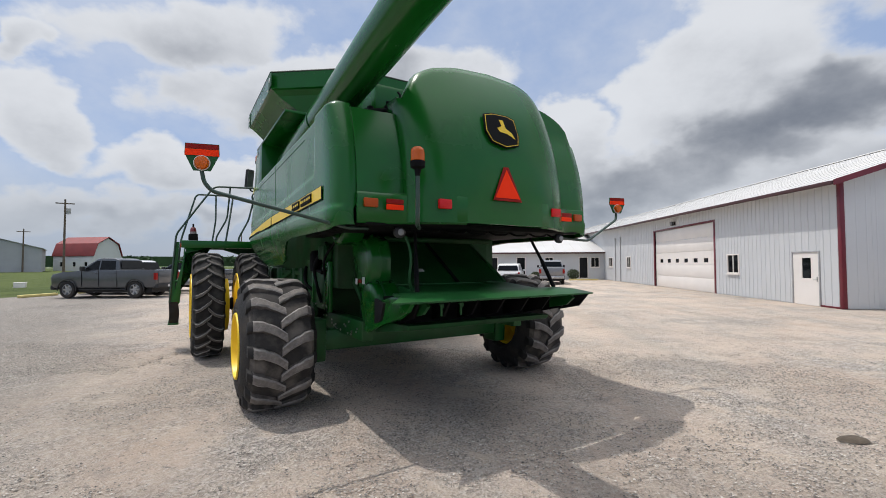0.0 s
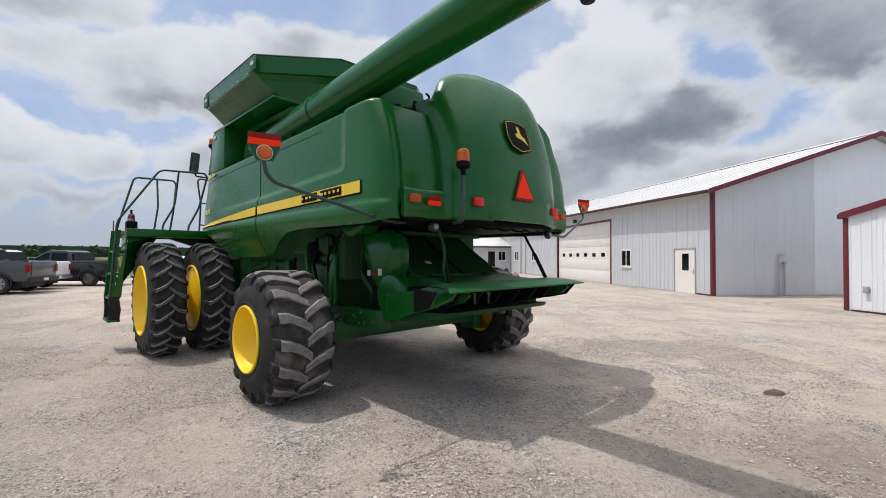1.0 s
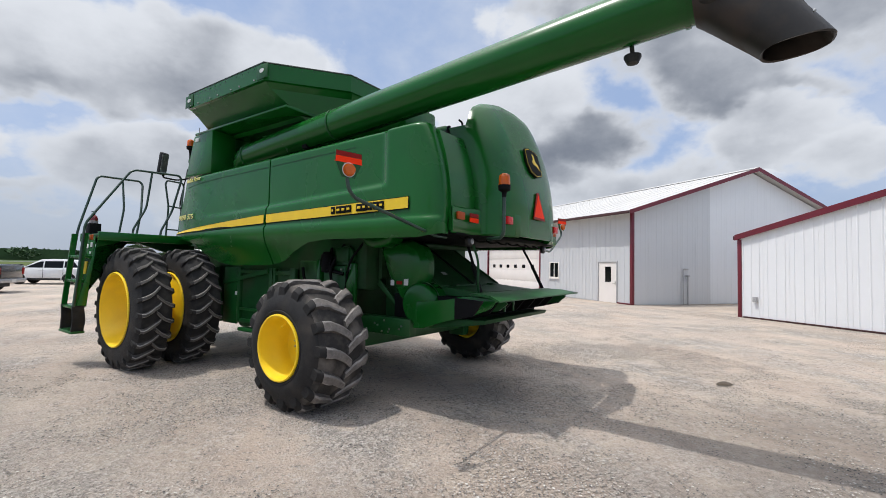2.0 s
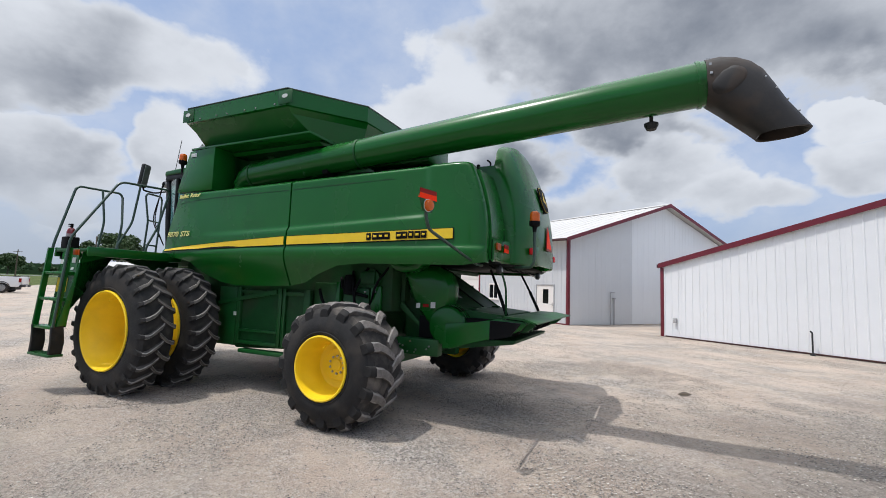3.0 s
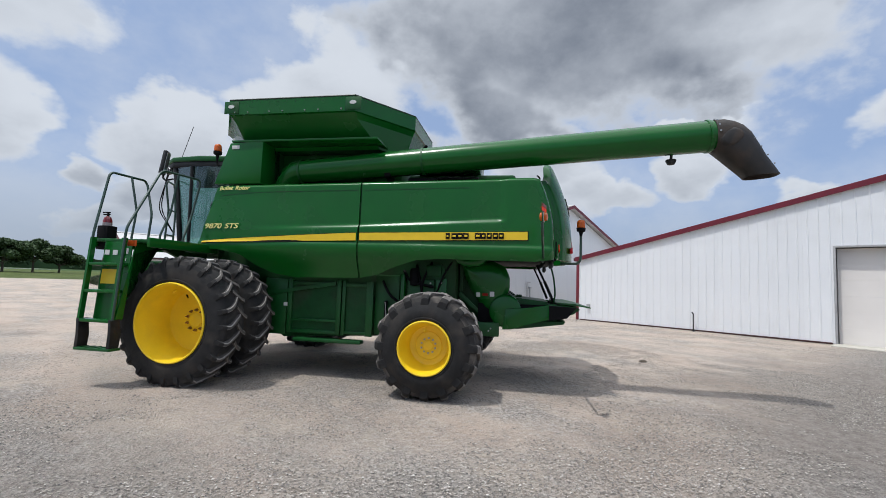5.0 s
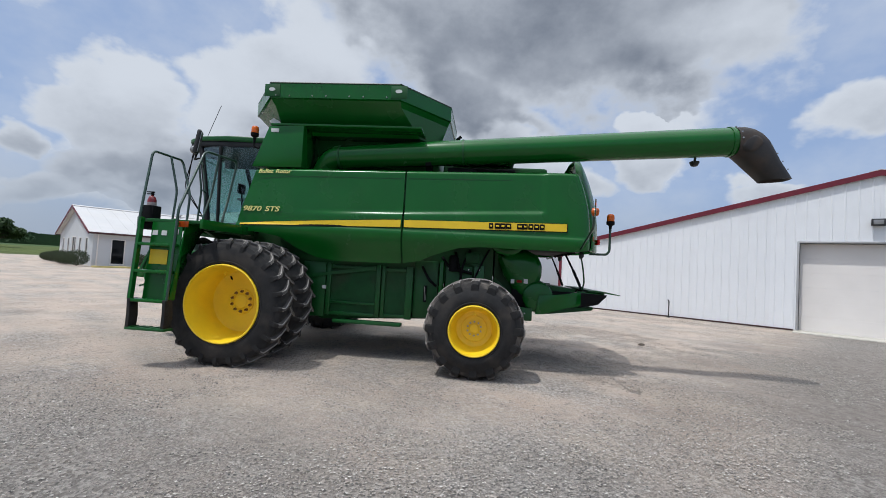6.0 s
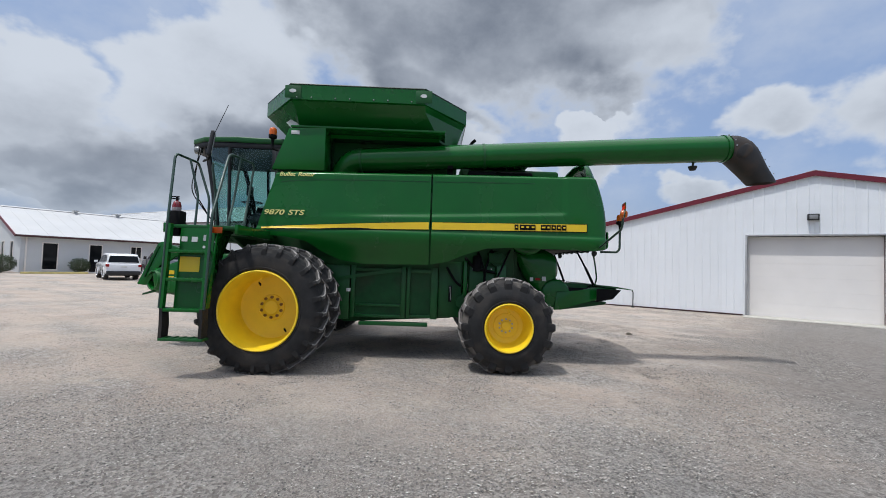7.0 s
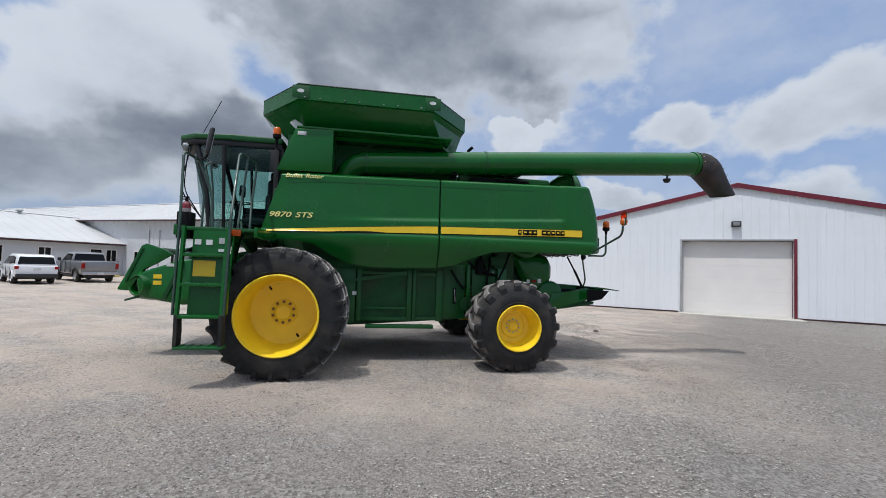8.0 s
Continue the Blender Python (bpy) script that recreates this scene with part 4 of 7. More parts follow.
    prof = [(r_rim + 0.014, f - s * 0.035), (r_rim + 0.022, f - s * 0.012), (r_rim + 0.018, f + s * 0.004), (r_rim + 0.006, f + s * 0.010), (r_rim - 0.006, f + s * 0.004), (r_rim - 0.014, f - s * 0.02),
            (r_rim - 0.020, f - s * 0.13), (r_rim - 0.034, f - s * 0.15), (r_rim - 0.040, (f + disc) / 2 - s * 0.02), (r_rim - 0.060, (f + disc) / 2 - s * 0.045), (r_rim - 0.066, disc + s * 0.05), (r_rim - 0.085, disc + s * 0.01),
            (r_rim - 0.12, disc), (0.20, disc), (0.19, disc + s * 0.012), (0.02, disc + s * 0.014), (0.02, disc - s * 0.02), (r_rim - 0.08, disc - s * 0.03), (r_rim - 0.04, -s * half * 0.75), (r_rim + 0.022, -s * half * 0.82),
            (r_rim + 0.020, -s * half * 0.72), (r_rim - 0.005, -s * half * 0.65), (r_rim - 0.005, f - s * 0.05)]
    part("rim", lathe(bmesh.new(), prof, (0, 0, 0), "x", 56, closed=True), "yellow", w)
    out = f
    if R > 0.85 and disc * s < 0:
        for a in (-32, 150):
            slot = part("rim_slot", lathe(bmesh.new(), [(0.002, s * 0.001), (0.022, s * 0.002), (0.024, 0.0), (0.002, -s * 0.002)], (0, 0, 0), "x", 14), "black", w, "dark oval rim slot")
            slot.matrix_basis = pose(0, 0, 0, a) @ Matrix.Translation((disc, 0, -(r_rim - 0.15))) @ Matrix.Diagonal((1, 0.7, 1.6, 1))
    rad = 0.155 if R > 0.85 else 0.105
    k = 1.0 if R > 0.85 else 0.62
    nut = lathe(bmesh.new(), [(0.025 * k, 0), (0.025 * k, s * 0.026), (0.013 * k, s * 0.028), (0.013 * k, s * 0.06 * k), (0.004, s * 0.062 * k)], (disc + s * 0.006, 0, rad), "x", 6)
    nut = part("wheel_nut", nut, "rust" if R > 0.85 else "steel", w)
    for k in range(10):
        ob = nut if k == 0 else new("wheel_nut", nut.data)
        ob.parent, ob.matrix_basis = w, pose(0, 0, 0, 36 * k)
    hub_r = 0.115 if R > 0.85 else 0.075
    part("hub", lathe(bmesh.new(), [(hub_r + 0.03, disc), (hub_r + 0.03, disc + s * 0.02), (hub_r, disc + s * 0.03), (hub_r * 0.9, disc + s * 0.045), (0.02, disc + s * 0.05)], (0, 0, 0), "x", 28), "yellow", w)
    bm = bmesh.new()
    tube(bm, [(out - s * 0.10, 0.0, r_rim - 0.10), (out - s * 0.05, 0.0, r_rim - 0.13)], 0.012, 8)
    part("valve", bm, "yellow", w)
    return w


for s in (-1, 1):
    wheel("front_wheel", (s * 2.44, 3.67, 0.912), 0.96, 0.560, 0.245, s * -0.31, 0.262, s, 24, "outer dual wheel with a deep-dished yellow rim", 0.17, 0.023, "tread_dark", "lug_dark", 0.012)
    inner = wheel("front_wheel", (s * 1.70, 3.67, 0.912), 0.96, 0.560, 0.245, s * 0.06, 0.25, s, 24, "inner dual wheel with a yellow rim", 0.17, 0.023, "tread_dark", "lug_dark", 0.012)
    part("dual_spacer", lathe(bmesh.new(), [(0.53, s * 0.20), (0.52, s * 0.235), (0.44, s * 0.25), (0.34, s * 0.28), (0.18, s * 0.30), (0.02, s * 0.30), (0.02, s * 0.18)], (0, 0, 0), "x", 40), "yellow", inner, "domed yellow spacer between the dual wheels")
    wheel("rear_wheel", (s * 1.93, 0.0, 0.724), 0.765, 0.358, 0.355, s * 0.06, 0.405, s, 16, "wide rear steering wheel with a yellow rim", -0.17, 0.046, "tread", "lug", 0.006)

# ---- body panels ----
RIGHT_IN = -0.095  # the right side stands a little nearer the middle
FRONT_Y = lambda z: 3.88 + (3.16 - z) * 0.31
SILL_F = [(1.27, 1.655), (1.9, 1.638), (2.38, 1.631), (2.755, 1.683), (3.04, 1.80), (3.33, 1.985), (3.7, 2.045), (4.3, 2.075)]
SILL_R = [(-1.8, 2.03), (-1.49, 1.98), (-0.06, 1.985), (0.32, 1.955), (0.70, 1.83), (0.97, 1.71), (1.24, 1.66)]
CAP = lambda y: 3.235 - 0.018 * (y + 1.4)


def step01(v, lo, hi):
    t = max(0.0, min(1.0, (v - lo) / (hi - lo)))
    return t * t * (3 - 2 * t)


CREASE = [(-1.0, 2.590), (1.25, 2.480), (2.4, 2.440), (4.2, 2.40)]


def skin(y, z):
    """How far out the left body side lies at (y, z): a flat belt for the band, a bevel over it and a ridge under it."""
    x = 1.725
    zc, ahead = interp(y, CREASE), step01(y, 1.6, 3.6)
    bevel = step01(z, zc - 0.045, zc + 0.035) * step01(y, -1.06, -0.93)
    x -= 0.042 * ((1 - ahead) * bevel + ahead * step01(z, 2.40, 3.0))
    x += 0.026 * step01(z, 2.215, 2.165)
    x -= 0.19 * step01(z, 2.150, 1.55) ** 1.2 if z < 2.150 else 0.0
    x -= 0.05 * max(0.0, (z - (CAP(y) - 0.05)) / 0.05) ** 2
    x -= 0.13 * max(0.0, (y - 3.1) / 1.1) ** 2
    return x


def lean(z):
    return 0.20 * max(0.0, (z - 2.3) / 0.9) ** 2


def side_grid(s, ys, corner):
    grid = []
    zc = [k / 64 for k in range(62)] + [0.968, 0.98, 0.99, 1]
    for y in ys:
        row = []
        for v in zc:
            if corner:
                zb, zt = interp(y, SILL_R), CAP(y)
                z = zb + (zt - zb) * v
                row.append((s * skin(y, z), y, z))
            else:
                u = (y - 1.275) / (FRONT_Y(2.6) - 1.275)
                zb0 = interp(min(y, 4.2), SILL_F)
                z = zb0 + (CAP(y) - zb0) * v
                yy = 1.275 + (FRONT_Y(z) - 1.275) * u
                zb1 = interp(min(yy, 4.25), SILL_F)
                z = zb1 + (CAP(yy) - zb1) * v
                row.append((s * skin(yy, z), yy, z))
        grid.append(row)
    if corner:
        y0 = ys[-1]
        for k in range(1, 15):
            a = math.pi / 2 * k / 14
            ca, sa = math.cos(a) ** (2 / 3) if k < 14 else 0.0, math.sin(a) ** (2 / 3)
            row = []
            for v in zc:
                y = y0 - 0.42 * sa
                zb = interp(y, SILL_R)
                zt = CAP(y0) - 0.03 * (1 - ca)
                z = zb + (zt - zb) * v
                row.append((s * (skin(y0, z) - 0.20 * (1 - ca)), y + lean(z) * sa, z))
            grid.append(row)
    return grid


for s in (-1, 1):
    ys = [1.275 + (FRONT_Y(2.6) - 1.275) * k / 34 for k in range(35)]
    part("front_side_panel", sheet(side_grid(s, ys, False), 0.03), "green", C, "glossy green front side panel").location.x = RIGHT_IN if s > 0 else 0
    ys = [1.245 - k * (1.245 + 1.33) / 72 for k in range(73)]
    part("rear_side_panel", sheet(side_grid(s, ys, True), 0.03), "green", C, "glossy green rear side panel").location.x = RIGHT_IN if s > 0 else 0
    # yellow band with a dark rim, riding on the panels
    for nm, y0, y1, n, mat, off, grow in (("band_edge", 1.235, -1.375, 52, "black", 0.010, 0.013), ("band", 1.235, -1.362, 52, "decal", 0.013, 0.0)):
        grid = []
        for k in range(n + 1):
            y = y0 + (y1 - y0) * k / n
            lo, hi = 2.243 + 0.020 * (1.2 - y) - grow, 2.362 + 0.021 * (1.2 - y) + grow * 0.5
            grid.append([(s * (skin(max(y, -1.33), z) + off - 0.20 * (1 - max(0.0, 1 - (max(0.0, -1.33 - y) / 0.42) ** 3) ** (1 / 3))), y, z) for z in (lo, (lo + hi) / 2, hi)])
        part("yellow_band" if mat == "decal" else "band_edge", sheet(grid), mat, C, "yellow band" if mat == "decal" else "").location.x = RIGHT_IN if s > 0 else 0
    for mat, off, grow in (("black", 0.012, 0.013), ("decal", 0.015, 0.0)):
        grid = []
        for k in range(31):
            y = 1.29 + 2.80 * k / 30
            f = k / 30
            lo = 2.240 - 0.075 * f - grow
            hi = 2.360 - 0.170 * f ** 1.15 + grow * 0.5
            hi = max(hi, lo + 0.004)
            grid.append([(s * (skin(y, z) + off), y, z) for z in (lo, (lo + hi) / 2, hi)])
        part("yellow_band" if mat == "decal" else "band_edge", sheet(grid), mat, C, "yellow band tapering to a point" if mat == "decal" else "").location.x = RIGHT_IN if s > 0 else 0
    # fine groove line under the top edge
    grid = [[(s * (skin(y, z) + 0.002), y, z) for z in (zz, zz + 0.014)] for y, zz in ((1.22 - 1.7 * k / 20, 3.045 + 0.035 * k / 20) for k in range(21))]
    part("groove", sheet(grid), "green_dark", C).location.x = RIGHT_IN if s > 0 else 0
    grid = [[(s * (skin(y, z) + 0.002), y, z) for z in (zz, zz + 0.014)] for y, zz in ((1.30 + 2.5 * k / 24, 3.042 - 0.03 * k / 24 - 0.05 * (k / 24) ** 4) for k in range(25))]
    part("groove", sheet(grid), "green_dark", C).location.x = RIGHT_IN if s > 0 else 0

# plain bars where the maker's name stands, and the model lettering
for k, wide in enumerate((0.062, 0.088, 0.084, 0.084, 0.0, 0.090, 0.074, 0.074, 0.078, 0.074)):
    if not wide:
        continue
    a = -0.145 - k * 0.0885
    lo, hi = 2.262 + 0.02 * (1.2 - a), 2.350 + 0.02 * (1.2 - a)
    part("name_bar", box(bmesh.new(), -1.752, -1.729, a - wide, a, lo, hi, 0.004), "black", C, "dark bar of the maker's lettering")
    part("name_bar", box(bmesh.new(), -1.756, -1.752, a - wide + 0.018, a - 0.018, lo + 0.03, hi - 0.03, 0.002), "decal", C, "yellow centre of a lettering bar")
side_m = lambda x, y, z: Matrix.Translation((x, y, z)) @ Matrix(((0, 0, -1, 0), (-1, 0, 0, 0), (0, 1, 0, 0), (0, 0, 0, 1)))
letters("9870 STS", 0.118, 0.002, "letter", C, side_m(-1.646, 4.07, 2.405) @ pose(0, 0, 0, 0, -7.4, 0), label="yellow model number lettering", shear=0.25, stretch=1.52)
letters("Bullet Rotor", 0.095, 0.002, "letter", C, side_m(-1.642, 3.835, 3.065) @ pose(0, 0, 0, 0, -5.6, 0), label="yellow slanted lettering", shear=0.25, stretch=1.24)

# ---- rear hood ----
HC, HW = -0.05, 1.02


def hood_y(z, s):
    return -2.13 + 0.145 * max(0.0, (z - 2.3) / 0.9) ** 2 + 0.24 * abs(s) ** 3.5


HOOD_LINE = [(-1.08, 3.24), (-1.0, 3.36), (-0.93, 3.53), (-0.86, 3.62), (-0.72, 3.70), (-0.45, 3.755), (0.0, 3.785), (0.4, 3.75), (0.58, 3.70), (0.72, 3.62), (0.84, 3.51), (0.93, 3.44), (1.0, 3.41)]


def hood_top(s):
    return interp(HC + HW * s * 0.95, HOOD_LINE)


cols = [-1 + 2 * k / 36 for k in range(37)]
grid = []
for back in (0.42, 0.2, 0.06):
    grid.append([(HC - HW, hood_y(2.05 + (hood_top(-1) - 2.05) * v / 18, 1) + back, 2.05 + (hood_top(-1) - 2.05) * v / 18) for v in range(19)])
for s in cols:
    zt = hood_top(s)
    row = []
    for v in range(17):
        z = 2.05 + (zt - 0.10 - 2.05) * v / 16
        row.append((HC + HW * s * (1 - 0.05 * (v / 16) ** 2), hood_y(z, s), z))
    yb = hood_y(zt - 0.10, s)
    row.append((HC + HW * s * 0.95, yb + 0.045, zt - 0.025))
    row.append((HC + HW * s * 0.945, yb + 0.13, zt))
    grid.append(row)
for back in (0.06, 0.2, 0.42):
    grid.append([(HC + HW, hood_y(2.05 + (hood_top(1) - 2.05) * v / 18, 1) + back, 2.05 + (hood_top(1) - 2.05) * v / 18) for v in range(19)])
part("rear_hood", sheet(grid, 0.03), "green", C, "rounded green rear engine hood", 60)
for s in (-1, 1):
    grid = []
    for k in range(15):
        f = k / 14
        out = 1.525 if s < 0 else 1.625
        x = out - (out - 0.93) * f
        zt = 3.19 if s < 0 else interp(x, [(0.93, 3.61), (1.12, 3.575), (1.26, 3.53), (1.37, 3.48), (1.48, 3.40), (1.56, 3.30), (1.625, 3.19)])
        wrap = 0.0 if s < 0 else 0.055 * max(0.0, (x - 1.44) / 0.185) ** 2 - 0.008
        row = []
        for v in range(15):
            z = 2.06 + (zt - 0.03 - 2.06) * v / 14
            row.append((s * x, -1.775 + lean(min(z, 3.25)) * 0.95 - 0.03 * f + wrap, z))
        row.append((s * x, -1.775 + lean(min(zt, 3.25)) + 0.07 + wrap, zt))
        grid.append(row)
    part("hood_corner", sheet(grid, 0.03), "green", C, "green corner panel beside the hood").location.x = RIGHT_IN if s > 0 else 0
    # lower skirt with the lamps
    grid = []
    for k in range(13):
        f = k / 12
        x = 1.535 - 1.0 * f
        row = []
        for z in (2.035, 2.06, 2.30, 2.325):
            y = -1.80 - 0.30 * step01(f, 0.25, 1.0) + (0.02 if z in (2.035, 2.325) else 0)
            row.append((s * x, y - 0.012, z))
        grid.append(row)
    part("lamp_skirt", sheet(grid, 0.02), "green", C).location.x = RIGHT_IN if s > 0 else 0

skirt_y = lambda x: -1.812 - 0.30 * step01((1.535 - abs(x)) / 1.0, 0.25, 1.0)
for s in (-1, 1):
    y = skirt_y(1.42)
    part("marker_lamp", boxed(s * 1.48, s * 1.34, y - 0.03, y + 0.0, 2.18, 2.265, 0.012), "amber", C, "amber side marker lamp").location.x = RIGHT_IN if s > 0 else 0
    y = skirt_y(1.12)
    part("reflector", boxed(s * 1.27, s * 1.03, y - 0.012, y, 2.165, 2.215, 0.003), "fluor", C, "bright red-orange reflector strip").location.x = RIGHT_IN if s > 0 else 0
    part("reflector", boxed(s * 1.27, s * 1.03, y - 0.012, y, 2.219, 2.265, 0.003), "darkred", C, "dark red reflector strip").location.x = RIGHT_IN if s > 0 else 0
    y = skirt_y(0.74)
    part("tail_lamp", boxed(s * 0.84, s * 0.70, y - 0.045, y - 0.0, 2.175, 2.268, 0.012), "red", C, "red tail lamp").location.x = RIGHT_IN if s > 0 else 0
# slow-moving-vehicle triangle
tri_x, tri_y = -0.07, -2.150


def tri_pts(r, dz=0.0):
    return [(tri_x - r * 0.98, 2.315 - dz), (tri_x + r * 0.98, 2.315 - dz), (tri_x + r * 0.16, 2.315 + r * 1.72), (tri_x - r * 0.16, 2.315 + r * 1.72)]


bm = prism(bmesh.new(), tri_pts(0.188, 0.028), "y", tri_y, tri_y - 0.008)
tri_ob = part("warning_triangle", bm, "darkred", C, "red-orange slow vehicle triangle with a dark red border")
bm = prism(bmesh.new(), [(tri_x - 0.160, 2.315), (tri_x + 0.160, 2.315), (tri_x, 2.612)], "y", tri_y - 0.008, tri_y - 0.012)
part("triangle_face", bm, "fluor", tri_ob)
for o in (tri_ob,):
    o.matrix_basis = Matrix.Translation((0, -2.145, 2.315)) @ pose(0, 0, 0, -4.5) @ Matrix.Translation((0, 2.145, -2.315))
# badge: a plain shield with a plain yellow shape
bad = [(-0.215, 3.19), (-0.12, 3.215), (0.04, 3.215), (0.125, 3.19), (0.15, 3.02), (0.13, 2.915), (-0.02, 2.875), (-0.17, 2.915), (-0.225, 3.02)]


def shield(k):
    return [(-0.068 + (x + 0.04) * k * 1.13, 3.035 + (z - 3.05) * k * 1.08) for x, z in bad]


badge = part("badge", prism(bmesh.new(), shield(1.04), "y", -2.04, -2.058), "black", C, "black shield badge with a thin yellow line")
part("badge_rim", prism(bmesh.new(), shield(0.985), "y", -2.058, -2.060), "decal", badge)
part("badge_face", prism(bmesh.new(), shield(0.94), "y", -2.060, -2.063), "black", badge)
part("badge_mark", prism(bmesh.new(), [(-0.13, 3.05), (-0.07, 3.08), (-0.09, 3.15), (-0.04, 3.15), (-0.02, 3.06), (0.05, 3.02), (0.09, 2.95), (-0.01, 3.0), (-0.10, 3.01)], "y", -2.063, -2.066), "decal", badge)
badge.matrix_basis = Matrix.Translation((0, -2.06, 3.05)) @ pose(0, 0, 0, -14) @ Matrix.Translation((0, 2.06 - 0.005, -3.05))

# ---- grain tank ----


def octagon(x, y0, y1, cx, cy, z):
    return [(-x, y0 + cy, z), (-x, y1 - cy, z), (-x + cx, y1, z), (x - cx, y1, z), (x, y1 - cy, z), (x, y0 + cy, z), (x - cx, y0, z), (-x + cx, y0, z)]


bm = rings(bmesh.new(), [octagon(1.20, 0.85, 3.92, 0.55, 0.30, 3.86), octagon(1.62, 0.72, 4.33, 0.95, 0.70, 4.25), octagon(1.70, 0.68, 4.41, 1.0, 0.74, 4.33),
                         octagon(1.74, 0.66, 4.44, 1.0, 0.76, 4.345), octagon(1.745, 0.66, 4.44, 1.0, 0.76, 4.585), octagon(1.72, 0.69, 4.41, 0.99, 0.75, 4.60),
                         octagon(1.69, 0.72, 4.38, 0.98, 0.74, 4.585), octagon(1.66, 0.75, 4.35, 0.97, 0.73, 4.40)])
tank = part("grain_tank", bm, "green", C, "flared green grain tank with folded-out sides", 20)
for y0, y1 in ((1.53, 1.37), (3.72, 3.56)):
    patch = part("corner_patch", boxed(-1.751, -1.744, y0 - 0.22, y0 + 0.05, 4.36, 4.57, 0.002), "green_dull", tank, "scuffed dark corner plate")
    oval = part("tank_label", lathe(bmesh.new(), [(0.05, 0), (0.05, -0.004), (0.01, -0.005)], (0, 0, 0), "x", 20), "whitelabel", patch, "small oval white sticker")
    oval.matrix_basis = pose(-1.752, y0 - 0.08, 4.48) @ Matrix.Diagonal((1, 1.15, 0.62, 1))
for k in range(7):
    part("rivet", lathe(bmesh.new(), [(0.014, 0), (0.010, -0.012), (0.002, -0.014)], (-1.744, 1.65 + k * 0.32 + (0.08 if k % 2 else 0), 4.38), "x", 8), "steel", tank)
rim_pts = [Vector(p) for p in octagon(1.735, 0.67, 4.43, 1.0, 0.755, 4.60)]
for a, b in zip(rim_pts, rim_pts[1:] + rim_pts[:1]):
    part("tank_rim", tube(bmesh.new(), [a, b], 0.016, 8), "green_rim", tank, "dark rolled rim of the tank")
    for k in range(int((b - a).length / 0.16)):
        p = a.lerp(b, (k + 0.5) * 0.16 / (b - a).length) + Vector((0, 0, -0.05))
        out = Vector((p.x, p.y - 2.55, 0)).normalized() * 0.008
        part("rivet", lathe(bmesh.new(), [(0.009, -0.006), (0.011, 0.004), (0.003, 0.010)], p + out, "x" if abs(out.x) > abs(out.y) else "y", 6), "green_dull", tank)
part("tank_body", boxed(-0.92, 1.30, 0.82, 3.95, 2.9, 3.88, 0.03), "green_dull", C, "lower grain tank body")
part("tank_wall", prism(bmesh.new(), [(-1.15, 3.0), (-0.93, 3.0), (-0.93, 3.9), (-1.2, 3.9)], "y", 3.10, 3.90), "green_dull", C)
# box in front of the auger with a slanting front
bm = prism(bmesh.new(), [(3.10, 3.19), (3.985, 3.185), (3.72, 3.90), (3.10, 3.92)], "x", -1.60, -1.05, 0.012)
# small pale patch added between tank and box
part("pale_plate", prism(bmesh.new(), [(3.55, 4.0), (3.72, 3.92), (3.86, 4.06), (3.78, 4.12)], "x", -1.36, -1.35), "whitelabel", C, "pale patch under the tank")
boxob = part("front_box", bm, "green", C, "green box below the tank with a slanted front")
part("box_label", boxed(-1.606, -1.600, 3.54, 3.68, 3.79, 3.855, 0.002), "whitelabel", boxob, "small pale label")
part("auger_shelf", prism(bmesh.new(), [(-1.60, 3.915), (-1.02, 3.90), (-1.02, 3.955), (-1.60, 3.95)], "y", 1.06, 3.70, 0.008), "green", C, "flat green shelf over the auger")

# ---- unloading auger ----
A0, A1 = Vector((-1.20, 2.62, 3.475)), Vector((-1.325, -4.03, 3.925))
axis = (A1 - A0).normalized()
pts = [Vector((-1.10, 2.95, 2.95)), Vector((-1.12, 2.90, 3.25)), A0 - axis * 0.08] + [A0 + (A1 - A0) * f for f in (0.05, 0.2, 0.4, 0.6, 0.8, 1.0)]
bm = tube(bmesh.new(), rounded(pts, 0.3, 8), 0.197, 36, 0.230)
auger = part("auger_tube", bm, "green", C, "long green unloading auger tube")
for f in (0.012, 0.34, 0.985):
    c = A0 + (A1 - A0) * f
    rr = 0.203 + 0.027 * f
    bm = tube(bmesh.new(), [c - axis * 0.018, c + axis * 0.018], rr + 0.014, 36)
    part("auger_collar", bm, "green_dull" if f < 0.9 else "green", auger)
for k in range(14):
    bm = bmesh.new()
    a = 2 * math.pi * k / 14
    side = axis.cross(Vector((0, 0, 1))).normalized()
    upv = side.cross(axis)
    p = A1 + (side * math.cos(a) + upv * math.sin(a)) * 0.236
    box(bm, p.x - 0.012, p.x + 0.012, p.y - 0.012, p.y + 0.012, p.z - 0.012, p.z + 0.012)
    part("collar_bolt", bm, "steel", auger)
